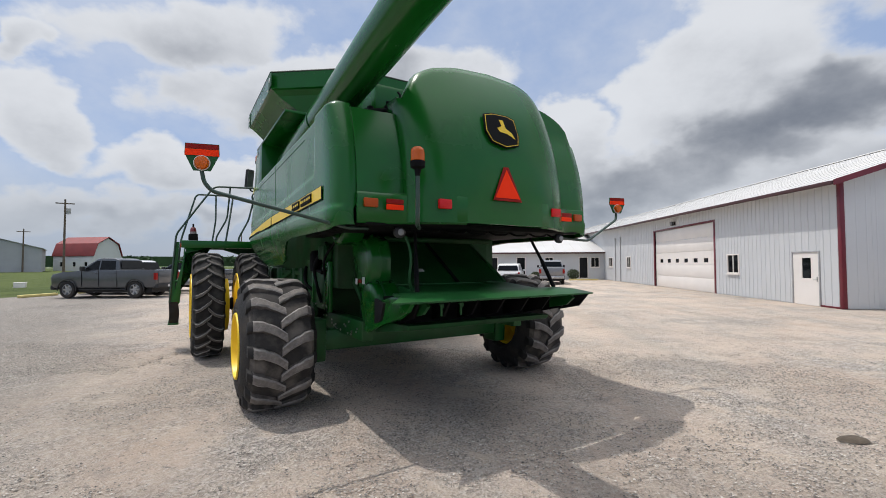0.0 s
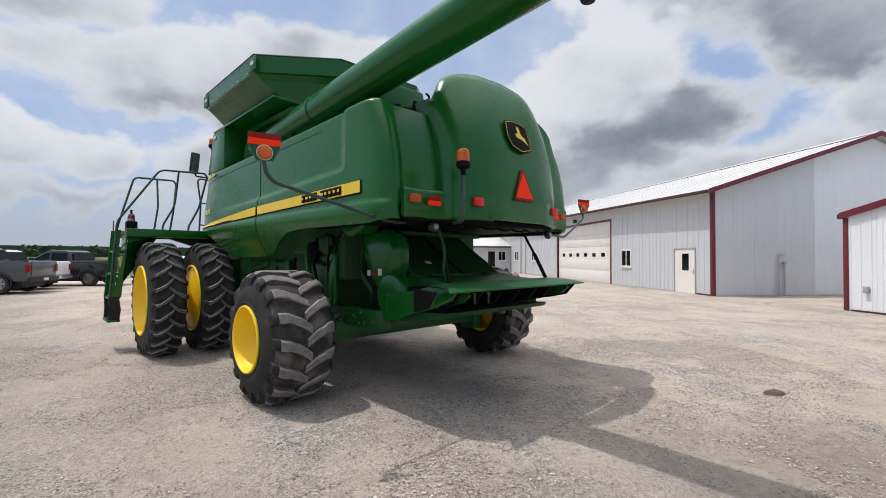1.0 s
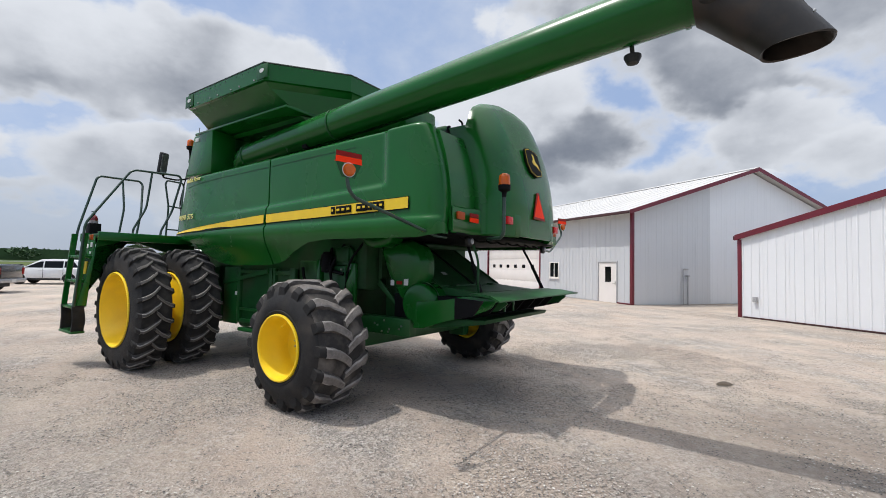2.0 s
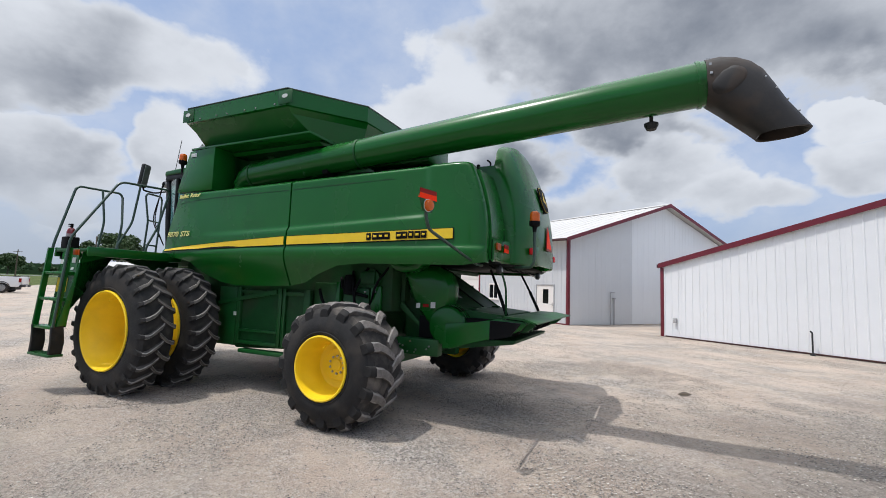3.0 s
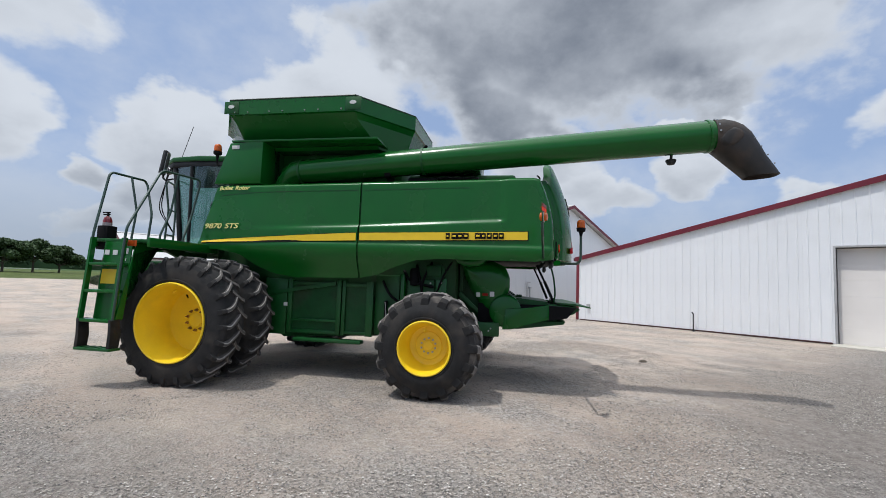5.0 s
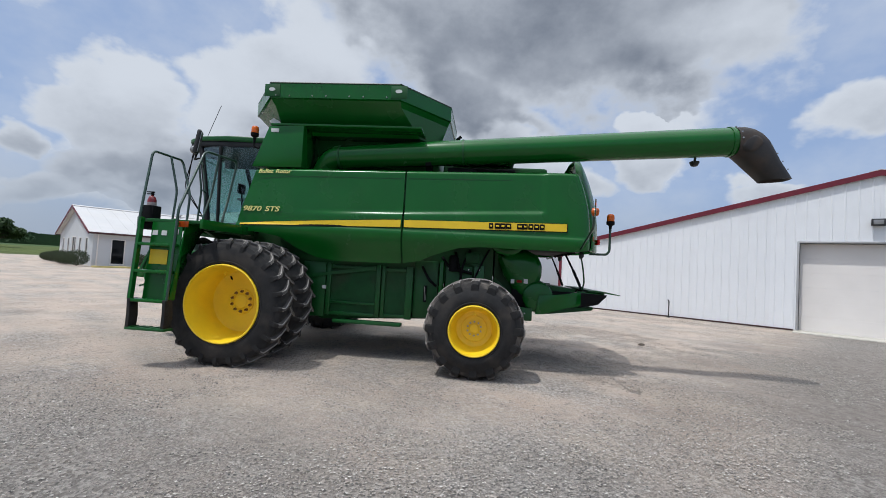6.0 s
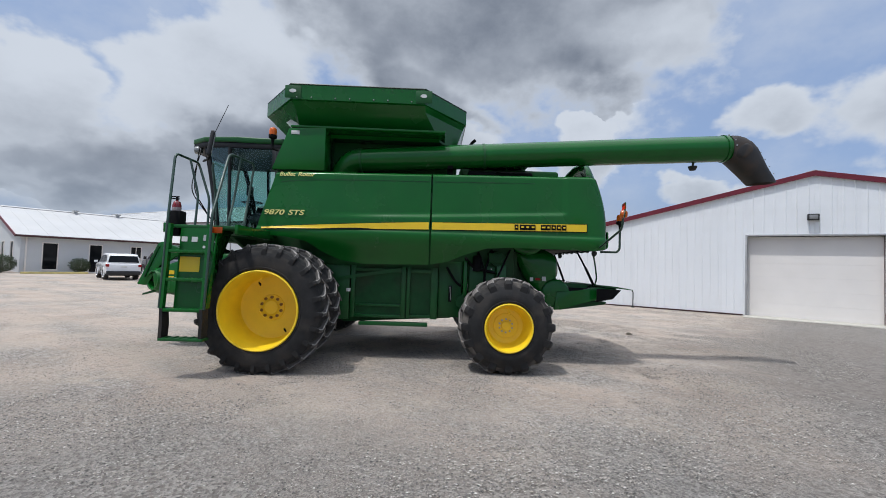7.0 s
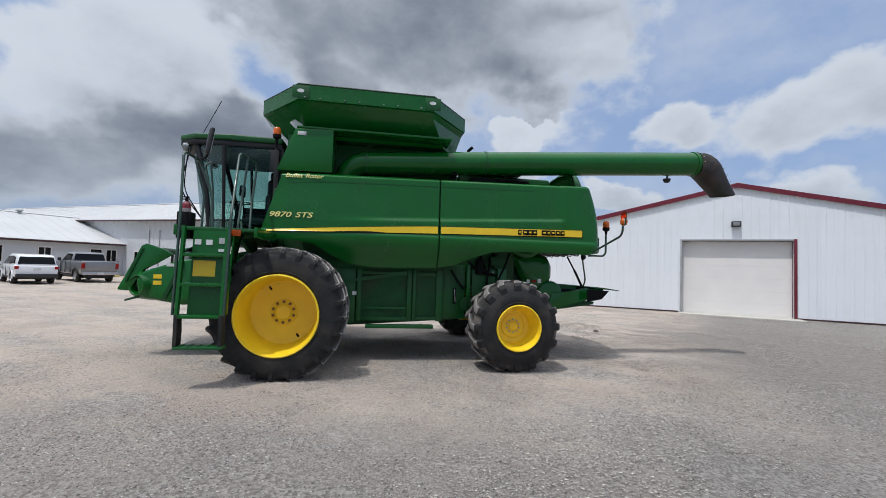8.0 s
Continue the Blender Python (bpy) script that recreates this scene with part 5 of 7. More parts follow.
# rubber spout, bent down
loops = []
for (ty, tz), (by, bz), w in (((-3.98, 4.14), (-4.0, 3.69), 0.236), ((-4.12, 4.15), (-4.05, 3.645), 0.244), ((-4.26, 4.12), (-4.12, 3.58), 0.245), ((-4.38, 4.06), (-4.18, 3.52), 0.24), ((-4.48, 3.96), (-4.24, 3.465), 0.235),
                              ((-4.57, 3.80), (-4.30, 3.41), 0.225), ((-4.67, 3.61), (-4.36, 3.355), 0.215), ((-4.80, 3.42), (-4.41, 3.305), 0.20), ((-4.855, 3.335), (-4.42, 3.29), 0.195)):
    c, half_v = Vector((-1.325, (ty + by) / 2, (tz + bz) / 2)), Vector((0, (ty - by) / 2, (tz - bz) / 2))
    ring_pts = []
    for k in range(28):
        a = 2 * math.pi * k / 28
        ca, sa = math.cos(a), math.sin(a)
        ring_pts.append(c + Vector((1, 0, 0)) * w * math.copysign(abs(ca) ** 0.75, ca) + half_v * math.copysign(abs(sa) ** 0.8, sa))
    loops.append(ring_pts)
bm = rings(bmesh.new(), loops, caps=False)
bmesh.ops.recalc_face_normals(bm, faces=bm.faces)
bmesh.ops.solidify(bm, geom=bm.faces[:], thickness=0.02)
spout = part("spout", bm, "boot", C, "black rubber unloading spout, bent downwards")
for s in (-1, 1):
    for k in range(4):
        f = k / 3
        part("spout_bolt", lathe(bmesh.new(), [(0.010, 0), (0.010, s * 0.010), (0.003, s * 0.012)], (-1.325 + s * (0.212 - 0.024 * f), -4.47 - 0.25 * f, 3.82 - 0.36 * f), "x", 8), "steel", spout)
    blister = part("spout_blister", lathe(bmesh.new(), [(0.17, -s * 0.035), (0.15, -s * 0.006), (0.11, s * 0.006), (0.02, s * 0.010)], (0, 0, 0), "x", 24), "boot", spout, "rounded blister moulded into the spout's side")
    blister.matrix_basis = pose(-1.325 + s * 0.240, -4.18, 3.84, -25) @ Matrix.Diagonal((1, 1.0, 0.82, 1))
seam = [(-1.325, -4.40, 4.055), (-1.325, -4.50, 3.945), (-1.325, -4.59, 3.785), (-1.325, -4.69, 3.595), (-1.325, -4.815, 3.41)]
part("spout_ridge", tube(bmesh.new(), seam, 0.022, 8, 0.012), "boot", spout, "ridge along the spout's back")
lamp = part("auger_lamp", lathe(bmesh.new(), [(0.01, -0.06), (0.05, -0.05), (0.075, 0.0), (0.075, 0.02), (0.01, 0.025)], (-1.16, -3.49, 3.60), "z", 18), "plastic", C, "round work lamp under the auger")
part("lamp_bracket", tubed([(-1.16, -3.49, 3.62), (-1.20, -3.49, 3.72)], 0.02), "plastic", lamp)
part("auger_cradle", prism(bmesh.new(), [(-1.36, 3.42), (-1.1, 3.42), (-1.0, 3.1), (-1.2, 3.1), (-1.22, 3.34), (-1.34, 3.36)], "y", 0.9, 1.0), "black", C, "auger rest")

# ---- engine deck behind the tank ----
part("engine_deck", boxed(-1.60, 1.60, -1.50, 0.80, 2.95, 3.10, 0.01), "green_dark", C, "engine deck")
part("engine_cover", boxed(-0.75, 1.2, -1.15, 0.75, 3.10, 3.52, 0.05), "green_dull", C, "engine cover")
part("air_box", boxed(-0.85, -0.15, -0.55, 0.6, 3.55, 3.93, 0.05), "green", C, "green intake housing")
part("muffler", lathe(bmesh.new(), [(0.02, -0.42), (0.12, -0.40), (0.13, -0.3), (0.13, 0.3), (0.12, 0.40), (0.02, 0.42)], (-1.05, -0.15, 3.28), "y", 20), "black", C, "black exhaust muffler")
part("exhaust_stack", tubed([(-0.6, 0.55, 3.5), (-0.6, 0.55, 4.02), (-0.62, 0.46, 4.10)], 0.03, 0.04), "black", C, "thin black exhaust pipe")
for (x, y) in ((-0.95, -1.05), (-0.70, -1.30)):
    part("filler_cap", lathe(bmesh.new(), [(0.05, 0), (0.05, 0.09), (0.065, 0.09), (0.065, 0.14), (0.01, 0.15)], (x, y, 3.16), "z", 14), "black", C, "black filler cap")
part("deck_bracket", prism(bmesh.new(), [(-1.45, 3.1), (-0.95, 3.1), (-1.05, 3.27), (-1.38, 3.30)], "x", -0.75, -0.70), "black", C)
part("deck_pipe", tubed([(-1.3, -1.35, 3.1), (-1.25, -1.35, 3.24), (-0.9, -1.45, 3.28), (-0.6, -1.5, 3.22)], 0.03, 0.06), "black", C)
for k, (x, y, z, r, h) in enumerate(((-1.20, -1.28, 3.10, 0.05, 0.22), (-1.05, -1.40, 3.10, 0.035, 0.26), (-1.28, -0.62, 3.10, 0.06, 0.16))):
    part("deck_can", lathe(bmesh.new(), [(r * 0.3, 0), (r, 0.005), (r, h * 0.8), (r * 0.7, h * 0.85), (r * 0.7, h), (r * 0.2, h + 0.01)], (x, y, z), "z", 14), "black", C, "black can on the engine deck")
part("deck_hose", tubed([(-1.30, -0.5, 3.12), (-1.32, -0.8, 3.26), (-1.25, -1.0, 3.22), (-1.22, -1.22, 3.30)], 0.025, 0.1), "black", C, "black hose on the engine deck")
part("vent_pipe", tubed([(-0.98, -1.52, 3.1), (-0.98, -1.55, 3.40), (-0.98, -1.50, 3.44)], 0.012, 0.03), "black", C, "thin upright pipe beside the hood")
part("radiator_block", boxed(-1.25, -0.98, 0.12, 0.62, 3.10, 3.36, 0.03), "black", C)

# ---- inner body, chassis, axles ----
part("separator_body", boxed(-1.22, 1.22, -0.25, 4.1, 1.35, 2.94, 0.03), "green_dark", C, "dark green separator body")
part("lower_body", prism(bmesh.new(), [(0.75, 1.36), (0.85, 0.72), (2.75, 0.60), (3.2, 0.95), (3.3, 1.36)], "x", -1.18, 1.18, 0.02), "green_dark", C, "dark green cleaning shoe body")
# black plate added to close off the dark hollow under the hood
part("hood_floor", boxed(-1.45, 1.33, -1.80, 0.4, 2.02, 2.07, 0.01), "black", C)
part("hood_bulkhead", boxed(-1.02, 1.02, -0.34, -0.28, 1.5, 3.0), "green_dark", C)
for s in (-1, 1):
    # screened side doors
    x = s * 1.30
    frame_bm = bmesh.new()
    for y0, y1 in ((2.62, 2.54), (1.74, 1.66), (1.64, 1.58), (1.22, 1.10)):
        box(frame_bm, x - 0.03, x + 0.03, y0, y1, 0.70, 1.60, 0.008)
    box(frame_bm, x - 0.025, x + 0.025, 2.54, 1.74, 1.50, 1.56, 0.008)
    box(frame_bm, x - 0.025, x + 0.025, 2.54, 1.74, 0.70, 0.76, 0.008)
    box(frame_bm, x - 0.025, x + 0.025, 2.54, 1.74, 0.90, 0.94, 0.006)
    box(frame_bm, x - 0.025, x + 0.025, 1.58, 1.22, 0.72, 0.77, 0.008)
    box(frame_bm, x - 0.025, x + 0.025, 1.58, 1.22, 1.50, 1.56, 0.008)
    part("side_door_frame", frame_bm, "green_dull", C, "green frame of the screened side doors")
    part("side_screen", boxed(x - s * 0.05, x - s * 0.02, 2.6, 1.15, 0.72, 1.58), "green_dark", C, "dark screen panel")
    part("side_plate", boxed(x - 0.02, x + 0.02, 3.05, 2.64, 0.66, 1.60, 0.01), "green_dull", C)
    part("sill_bar", boxed(x - 0.10, x + 0.06, 2.45, 1.26, 0.575, 0.635, 0.012), "green_dull", C, "green lower sill")
    part("diagonal_bar", prism(bmesh.new(), [(3.05, 1.30), (3.05, 1.36), (1.75, 1.58), (1.75, 1.52)], "x", x + s * 0.02, x + s * 0.05), "green_dull", C)
    part("side_label", boxed(x + s * 0.020, x + s * 0.024, 2.69, 2.62, 1.14, 1.20), "whitelabel", C, "small white warning label")
    # plates and drive gear behind the rear wheel
    part("side_cover", boxed(s * 1.225, s * 1.250, 0.68, 1.09, 0.74, 1.72, 0.012), "green_dull", C, "green body plate behind the rear wheel")
    part("side_pillar", prism(bmesh.new(), [(s * 1.225, 0.57), (s * 1.30, 0.59), (s * 1.30, 0.65), (s * 1.225, 0.67)], "z", 0.76, 1.74, 0.008), "green", C, "folded green pillar")
    part("side_cover", boxed(s * 1.225, s * 1.262, 0.10, 0.55, 1.06, 1.66, 0.02), "green_dull", C, "green body plate behind the rear wheel")
    part("side_post", boxed(s * 1.225, s * 1.285, -0.11, 0.07, 1.05, 1.70, 0.02), "green", C, "green post with a worn edge")
    for y, z in ((0.16, 1.61), (0.49, 1.61), (0.16, 1.12), (0.49, 1.12), (-0.02, 1.62), (-0.02, 1.12)):
        part("cover_bolt", lathe(bmesh.new(), [(0.014, 0), (0.014, s * 0.034), (0.002, s * 0.036)], (s * 1.254, y, z), "x", 6), "steel", C)
    for (yy, zz, rr) in ((0.05, 1.80, 0.13), (0.65, 1.02, 0.13)):
        bm = lathe(bmesh.new(), [(rr, -0.03), (rr, 0.03), (rr * 0.8, 0.035), (0.03, 0.05)], (s * 1.27, yy, zz), "x", 22)
        part("pulley", bm, "green_dark", C, "dark green drive pulley")
    bm = bmesh.new()
    tube(bm, rounded([(s * 1.30, 0.95, 1.62), (s * 1.34, 0.88, 1.50), (s * 1.34, 0.80, 1.38), (s * 1.28, 0.70, 1.30)], 0.06), 0.022)
    part("hydraulic_hose", bm, "black", C, "black hydraulic hose")
    part("cylinder", tubed([(s * 1.32, 0.88, 1.30), (s * 1.32, 0.88, 1.02)], 0.028), "black", C)
    bm = bmesh.new()
    tube(bm, rounded([(s * 1.25, 0.4, 1.9), (s * 1.36, 0.3, 1.6), (s * 1.30, 0.25, 1.2), (s * 1.0, 0.2, 0.9)], 0.1), 0.018)
    part("hydraulic_hose", bm, "black", C, "black hydraulic hose")
    part("hydraulic_rod", tubed([(s * 1.335, 0.885, 1.28), (s * 1.335, 0.87, 1.05)], 0.013), "steel", C)
    part("frame_rail", boxed(s * 1.02, s * 1.16, -0.95, 0.9, 0.80, 1.02, 0.015), "green_dull", C, "green chassis rail")
    part("axle_knuckle", prism(bmesh.new(), [(-0.15, 0.45), (0.15, 0.45), (0.19, 0.98), (-0.19, 0.98)], "x", s * 1.32, s * 1.52, 0.03), "green_dull", C)
    part("final_drive", prism(bmesh.new(), [(3.40, 0.62), (3.98, 0.62), (3.98, 1.2), (3.6, 1.6), (3.40, 1.6)], "x", s * 1.00, s * 1.34, 0.04), "green_dull", C, "green final drive housing")
part("rear_axle", boxed(-1.38, 1.38, -0.13, 0.13, 0.58, 0.84, 0.03), "green_dull", C, "green rear axle beam")
part("front_axle", lathe(bmesh.new(), [(0.16, -1.2), (0.16, 1.2)], (0, 3.685, 0.925), "x", 20), "green_dull", C, "front axle tube")
part("wheel_shaft", lathe(bmesh.new(), [(0.11, -2.05), (0.11, 2.05)], (0, 3.685, 0.925), "x", 20), "black", C)

# ---- straw chopper and tailboard ----
def bulged(outline, x0, x1, s, r, profile=((0.05, 1.0), (0.02, 0.985), (0.004, 0.94), (-0.004, 0.86), (-0.016, 0.55), (-0.022, 0.2))):
    """A moulded cover: an outline drawn out from x0 to x1 with a domed face and a rounded rim."""
    cy, cz = sum(p[0] for p in outline) / len(outline), sum(p[1] for p in outline) / len(outline)
    pts = [(p.y, p.z) for p in rounded([(0, y, z) for y, z in outline], r, 5, True)]
    loops = []
    for x, k in [(x0, 1.0)] + [(x1 - dx, k) for dx, k in profile]:
        loops.append([(s * x, cy + (y - cy) * k, cz + (z - cz) * k) for y, z in pts])
    return rings(bmesh.new(), loops)


s = -1  # belt drive of the chopper, on the left side alone
out = [(-0.28, 1.93), (-0.55, 2.00), (-0.82, 2.01), (-1.02, 1.92), (-1.10, 1.76), (-1.10, 1.56), (-1.04, 1.42), (-0.86, 1.10), (-0.70, 1.20), (-0.44, 1.57)]
part("belt_guard", bulged(out, 0.88, 1.075, s, 0.05, ((0.085, 1.0), (0.078, 0.985), (0.004, 0.80), (-0.004, 0.765), (-0.012, 0.4), (-0.014, 0.2))), "green", C, "domed green belt guard")
c = [(-1.04 + 0.262 * math.cos(2 * math.pi * k / 24), 1.21 + 0.262 * math.sin(2 * math.pi * k / 24)) for k in range(24)]
part("round_guard", bulged(c, 0.86, 1.12, s, 0.03), "green", C, "round domed green chopper guard")
part("guard_seam", lathe(bmesh.new(), [(0.270, 0.0), (0.274, 0.0), (0.274, 0.02), (0.270, 0.02)], (s * 1.04, -1.04, 1.21), "x", 30, closed=True), "green_dull", C)
c = [(-0.47 + 0.27 * math.cos(math.pi * k / 12), 2.06 - 0.17 * math.sin(math.pi * k / 12)) for k in range(13)]
part("shaft_cover", bulged(c, 1.05, 1.28, s, 0.03), "green", C, "half-round green cover under the side panel")
part("guard_label", boxed(s * 1.094, s * 1.099, -0.86, -0.79, 1.43, 1.51), "whitelabel", C, "white warning label")
part("guard_label", boxed(s * 1.094, s * 1.099, -0.63, -0.57, 1.42, 1.49), "whitelabel", C, "white warning label")
part("guard_decal", boxed(s * 1.094, s * 1.098, -0.76, -0.67, 1.44, 1.48), "darkred", C, "small dark red decal")
part("pillar", prism(bmesh.new(), [(-0.25, 2.02), (-0.55, 2.02), (-0.70, 1.4), (-0.62, 0.95), (-0.30, 0.95)], "x", s * 0.80, s * 0.88, 0.02), "green_dark", C)
part("guard_bracket", prism(bmesh.new(), [(-0.30, 1.50), (-0.62, 1.20), (-0.62, 1.14), (-0.26, 1.42)], "x", s * 1.00, s * 1.03, 0.006), "green_dull", C)
for s in (-1, 1):
    # side arm of the tailboard
    part("tailboard_arm", prism(bmesh.new(), [(-1.05, 1.25), (-1.45, 1.285), (-1.725, 1.345), (-2.00, 1.345), (-2.14, 1.32), (-2.05, 1.22), (-1.85, 1.14), (-1.46, 1.04), (-1.15, 0.93), (-1.0, 0.92)], "x", -1.16 if s < 0 else 0.84, -1.11 if s < 0 else 0.89, 0.01), "green", C, "green tailboard side arm")
    part("strut", tubed([(s * 0.80, -1.53, 1.97), (s * 0.86, -1.66, 1.70), (s * 0.92, -1.80, 1.38)], 0.017), "black", C, "black gas strut")
    part("strut_sleeve", tubed([(s * 0.86, -1.66, 1.70), (s * 0.92, -1.80, 1.38)], 0.024), "black", C)
    part("under_lamp", lathe(bmesh.new(), [(0.01, 0.02), (0.055, 0.01), (0.06, -0.03), (0.04, -0.05), (0.01, -0.055)], (s * 1.08, -1.72, 1.965), "y", 18), "plastic", C, "round work lamp under the hood")
    part("lamp_glass", lathe(bmesh.new(), [(0.034, -0.054), (0.03, -0.060), (0.01, -0.062)], (s * 1.08, -1.72, 1.965), "y", 18), "lens", C, "pale lamp glass")
    for k, (a, b, c) in enumerate((((1.20, -0.18, 1.98), (1.34, -0.05, 1.72), (1.24, 0.12, 1.30)), ((1.24, 0.15, 1.95), (1.38, 0.28, 1.62), (1.26, 0.30, 1.15)), ((1.22, 0.62, 1.80), (1.36, 0.48, 1.62), (1.30, 0.10, 1.55)))):
        part("hose", tubed([tuple([s * p[0], p[1], p[2]]) for p in (a, b, c)], 0.016 + 0.004 * k, 0.12), "black", C, "black hose above the rear wheel")
    part("valve_block", boxed(s * 1.22, s * 1.33, -0.02, 0.22, 1.72, 1.90, 0.015), "green_dark", C, "dark green hydraulic valve block")
    part("canister", lathe(bmesh.new(), [(0.02, 0.0), (0.075, 0.01), (0.08, 0.05), (0.08, 0.24), (0.06, 0.28), (0.02, 0.29)], (s * 1.30, 0.42, 1.56), "z", 18), "black", C, "dark filter canister")
part("tailboard", rings(bmesh.new(), [[(-1.20, -1.84, 1.365), (0.90, -1.84, 1.365), (0.90, -1.84, 1.385), (-1.20, -1.84, 1.385)], [(-1.24, -2.10, 1.345), (0.94, -2.10, 1.345), (0.94, -2.10, 1.375), (-1.24, -2.10, 1.375)],
                                      [(-1.42, -2.31, 1.325), (1.00, -2.31, 1.325), (1.00, -2.31, 1.338), (-1.42, -2.31, 1.338)]]), "green_dull", C, "flat green straw tailboard", 20)
part("tailboard_lip", boxed(-1.16, 0.90, -2.13, -2.10, 1.30, 1.35, 0.006), "green_dull", C)
part("chopper_body", prism(bmesh.new(), [(-0.30, 1.93), (-0.36, 1.94), (-1.17, 1.425), (-1.72, 1.375), (-1.70, 1.32), (-0.30, 1.3)], "x", -0.85, 0.70), "green_dull", C, "sloping green chopper back plate")
# the middle one is black and stands for a dark gap in the plate
for x, mat in ((-0.84, "green_dull"), (-0.02, "black"), (0.69, "green_dull")):
    part("plate_rib", prism(bmesh.new(), [(-0.36, 1.955), (-1.17, 1.442), (-1.17, 1.41), (-0.36, 1.92)], "x", x - 0.02, x + 0.02), mat, C)
part("plate_fold", tube(bmesh.new(), [(-0.84, -1.17, 1.425), (0.69, -1.17, 1.425)], 0.014, 8), "green_dull", C, "folded edge of the chopper plate")
for x in (-0.62, 0.35):
    part("plate_hinge", boxed(x - 0.05, x + 0.05, -1.30, -1.19, 1.425, 1.45, 0.008), "green_dark", C)
part("cross_brace", tubed([(-1.0, -0.75, 1.96), (0.75, -0.75, 1.96)], 0.035), "green_dark", C, "cross tube under the hood")
# black block stands for the shade in the hollow under the tailboard
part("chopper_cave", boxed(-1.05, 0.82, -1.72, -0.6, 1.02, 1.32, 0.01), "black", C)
for s in (-1, 1):
    part("cave_end", prism(bmesh.new(), [(-1.70, 1.355), (-1.80, 1.14), (-2.10, 1.20), (-2.20, 1.28), (-2.12, 1.345)], "x", -1.03 if s < 0 else 0.80, -1.00 if s < 0 else 0.83), "green_dull", C)
part("lower_beam", prism(bmesh.new(), [(-1.20, 0.93), (-1.95, 1.04), (-1.98, 1.09), (-1.20, 1.06)], "x", -1.10, 0.66, 0.01), "green_dark", C, "green lower tailboard beam")
vane = part("deflector_vane", prism(bmesh.new(), [(-1.75, 1.335), (-2.16, 1.325), (-2.02, 1.16), (-1.75, 1.10)], "x", -0.012, 0.012), "black", C, "dark deflector vane")
for k in range(9):
    ob = vane if k == 0 else tagged(new("deflector_vane", vane.data), "dark deflector vane")
    ob.parent, ob.matrix_basis = C, pose(-0.95 + k * 0.21, 0, 0, 0, 0, (k - 4) * 3)
for x in (-0.80, -0.58):
    part("vane_lever", prism(bmesh.new(), [(x - 0.028, 1.285), (x + 0.028, 1.285), (x + 0.028, 1.25), (x + 0.010, 1.24), (x + 0.010, 1.17), (x - 0.010, 1.17), (x - 0.010, 1.26)], "y", -2.06, -2.045), "green_dull", C, "worn metal lever")
part("hanging_cable", tubed([(-1.02, -1.75, 1.93), (-0.98, -1.80, 1.75), (-1.02, -1.82, 1.5), (-0.96, -1.80, 1.37)], 0.014, 0.1), "green_dark", C, "dark green hanging conduit")
lab = part("back_label", boxed(-0.045, 0.045, -0.03, 0.03, 0, 0.004), "whitelabel", C, "white label on the chopper")
lab.matrix_basis = pose(-0.42, -0.93, 1.583, 32.4)
for k in range(8):
    x = -1.1 + k * 0.3
    bm = tube(bmesh.new(), rounded([(x, -1.6, 2.03), (x + 0.05, -1.65, 1.985), (x + 0.22, -1.66, 1.99), (x + 0.3, -1.6, 2.03)], 0.05, 3), 0.012, 6)
    part("wire", bm, "black", C, "black wire under the hood")
random.seed(4)
for k in range(26):
    bm = lathe(bmesh.new(), [(0.014, 0), (0.014, -0.012), (0.002, -0.014)], (-1.162, -0.9 + random.random() * 1.7, 0.82 + random.random() * 0.17), "x", 6)
    part("rail_bolt", bm, "steel", C)

# ---- marker arms and beacons ----
for s, k, dz in ((-1, 1.0, 0.0), (1, 0.892, -0.045)):
    arm = [(s * 1.35, -1.60, 2.00), (s * 1.55, -1.60, 2.00), (s * 2.68 * k, -1.535, 2.26 + dz), (s * 2.74 * k, -1.53, 2.33 + dz), (s * 2.755 * k, -1.525, 2.42 + dz)]
    if s > 0:
        arm[:3] = [(1.10, -1.60, 2.035), (1.20, -1.60, 1.985), (1.80, -1.57, 1.962), (2.35, -1.545, 2.24)]
    part("marker_arm", tubed(arm, 0.017, 0.06), "tube", C, "dark green bent marker arm")
    sgn = [(-0.145, 0.26), (0.145, 0.26), (0.15, 0.16), (0.075, 0.0), (-0.075, 0.0), (-0.15, 0.16)]
    at = Matrix.Translation((s * 2.755 * k, -1.54, 2.42 + dz)) @ pose(0, 0, 0, 0, 0, -14) @ Matrix.Scale(0.85, 4)
    sign_ob = part("marker_sign", prism(bmesh.new(), sgn, "y", -0.006, 0.006), "green_dull", C, "green marker plate with a red reflector and amber lamp")
    sign_ob.matrix_basis = at
    for y0, y1 in ((-0.010, -0.006), (0.006, 0.010)):
        part("reflector", prism(bmesh.new(), [(-0.143, 0.205), (0.143, 0.205), (0.149, 0.145), (-0.149, 0.145)], "y", y0, y1), "fluor", sign_ob, "red reflector")
        part("reflector_top", prism(bmesh.new(), [(-0.140, 0.255), (0.140, 0.255), (0.143, 0.209), (-0.143, 0.209)], "y", y0, y1), "darkred", sign_ob)
    part("lamp_surround", lathe(bmesh.new(), [(0.074, -0.012), (0.074, 0.012), (0.01, 0.012), (0.01, -0.012)], (0, 0, 0.075), "y", 24), "whitelabel", sign_ob)
    part("amber_lamp", lathe(bmesh.new(), [(0.02, -0.06), (0.055, -0.05), (0.066, -0.02), (0.066, 0.02), (0.055, 0.05), (0.02, 0.06)], (0, 0, 0.075), "y", 24), "orange", sign_ob, "round amber lamp")
beacon_post = part("beacon_post", tubed([(-0.95, -1.90, 2.0), (-1.10, -2.15, 2.0), (-1.12, -2.19, 2.06), (-1.12, -2.19, 2.48)], 0.020, 0.05), "tube", C, "bent beacon post")


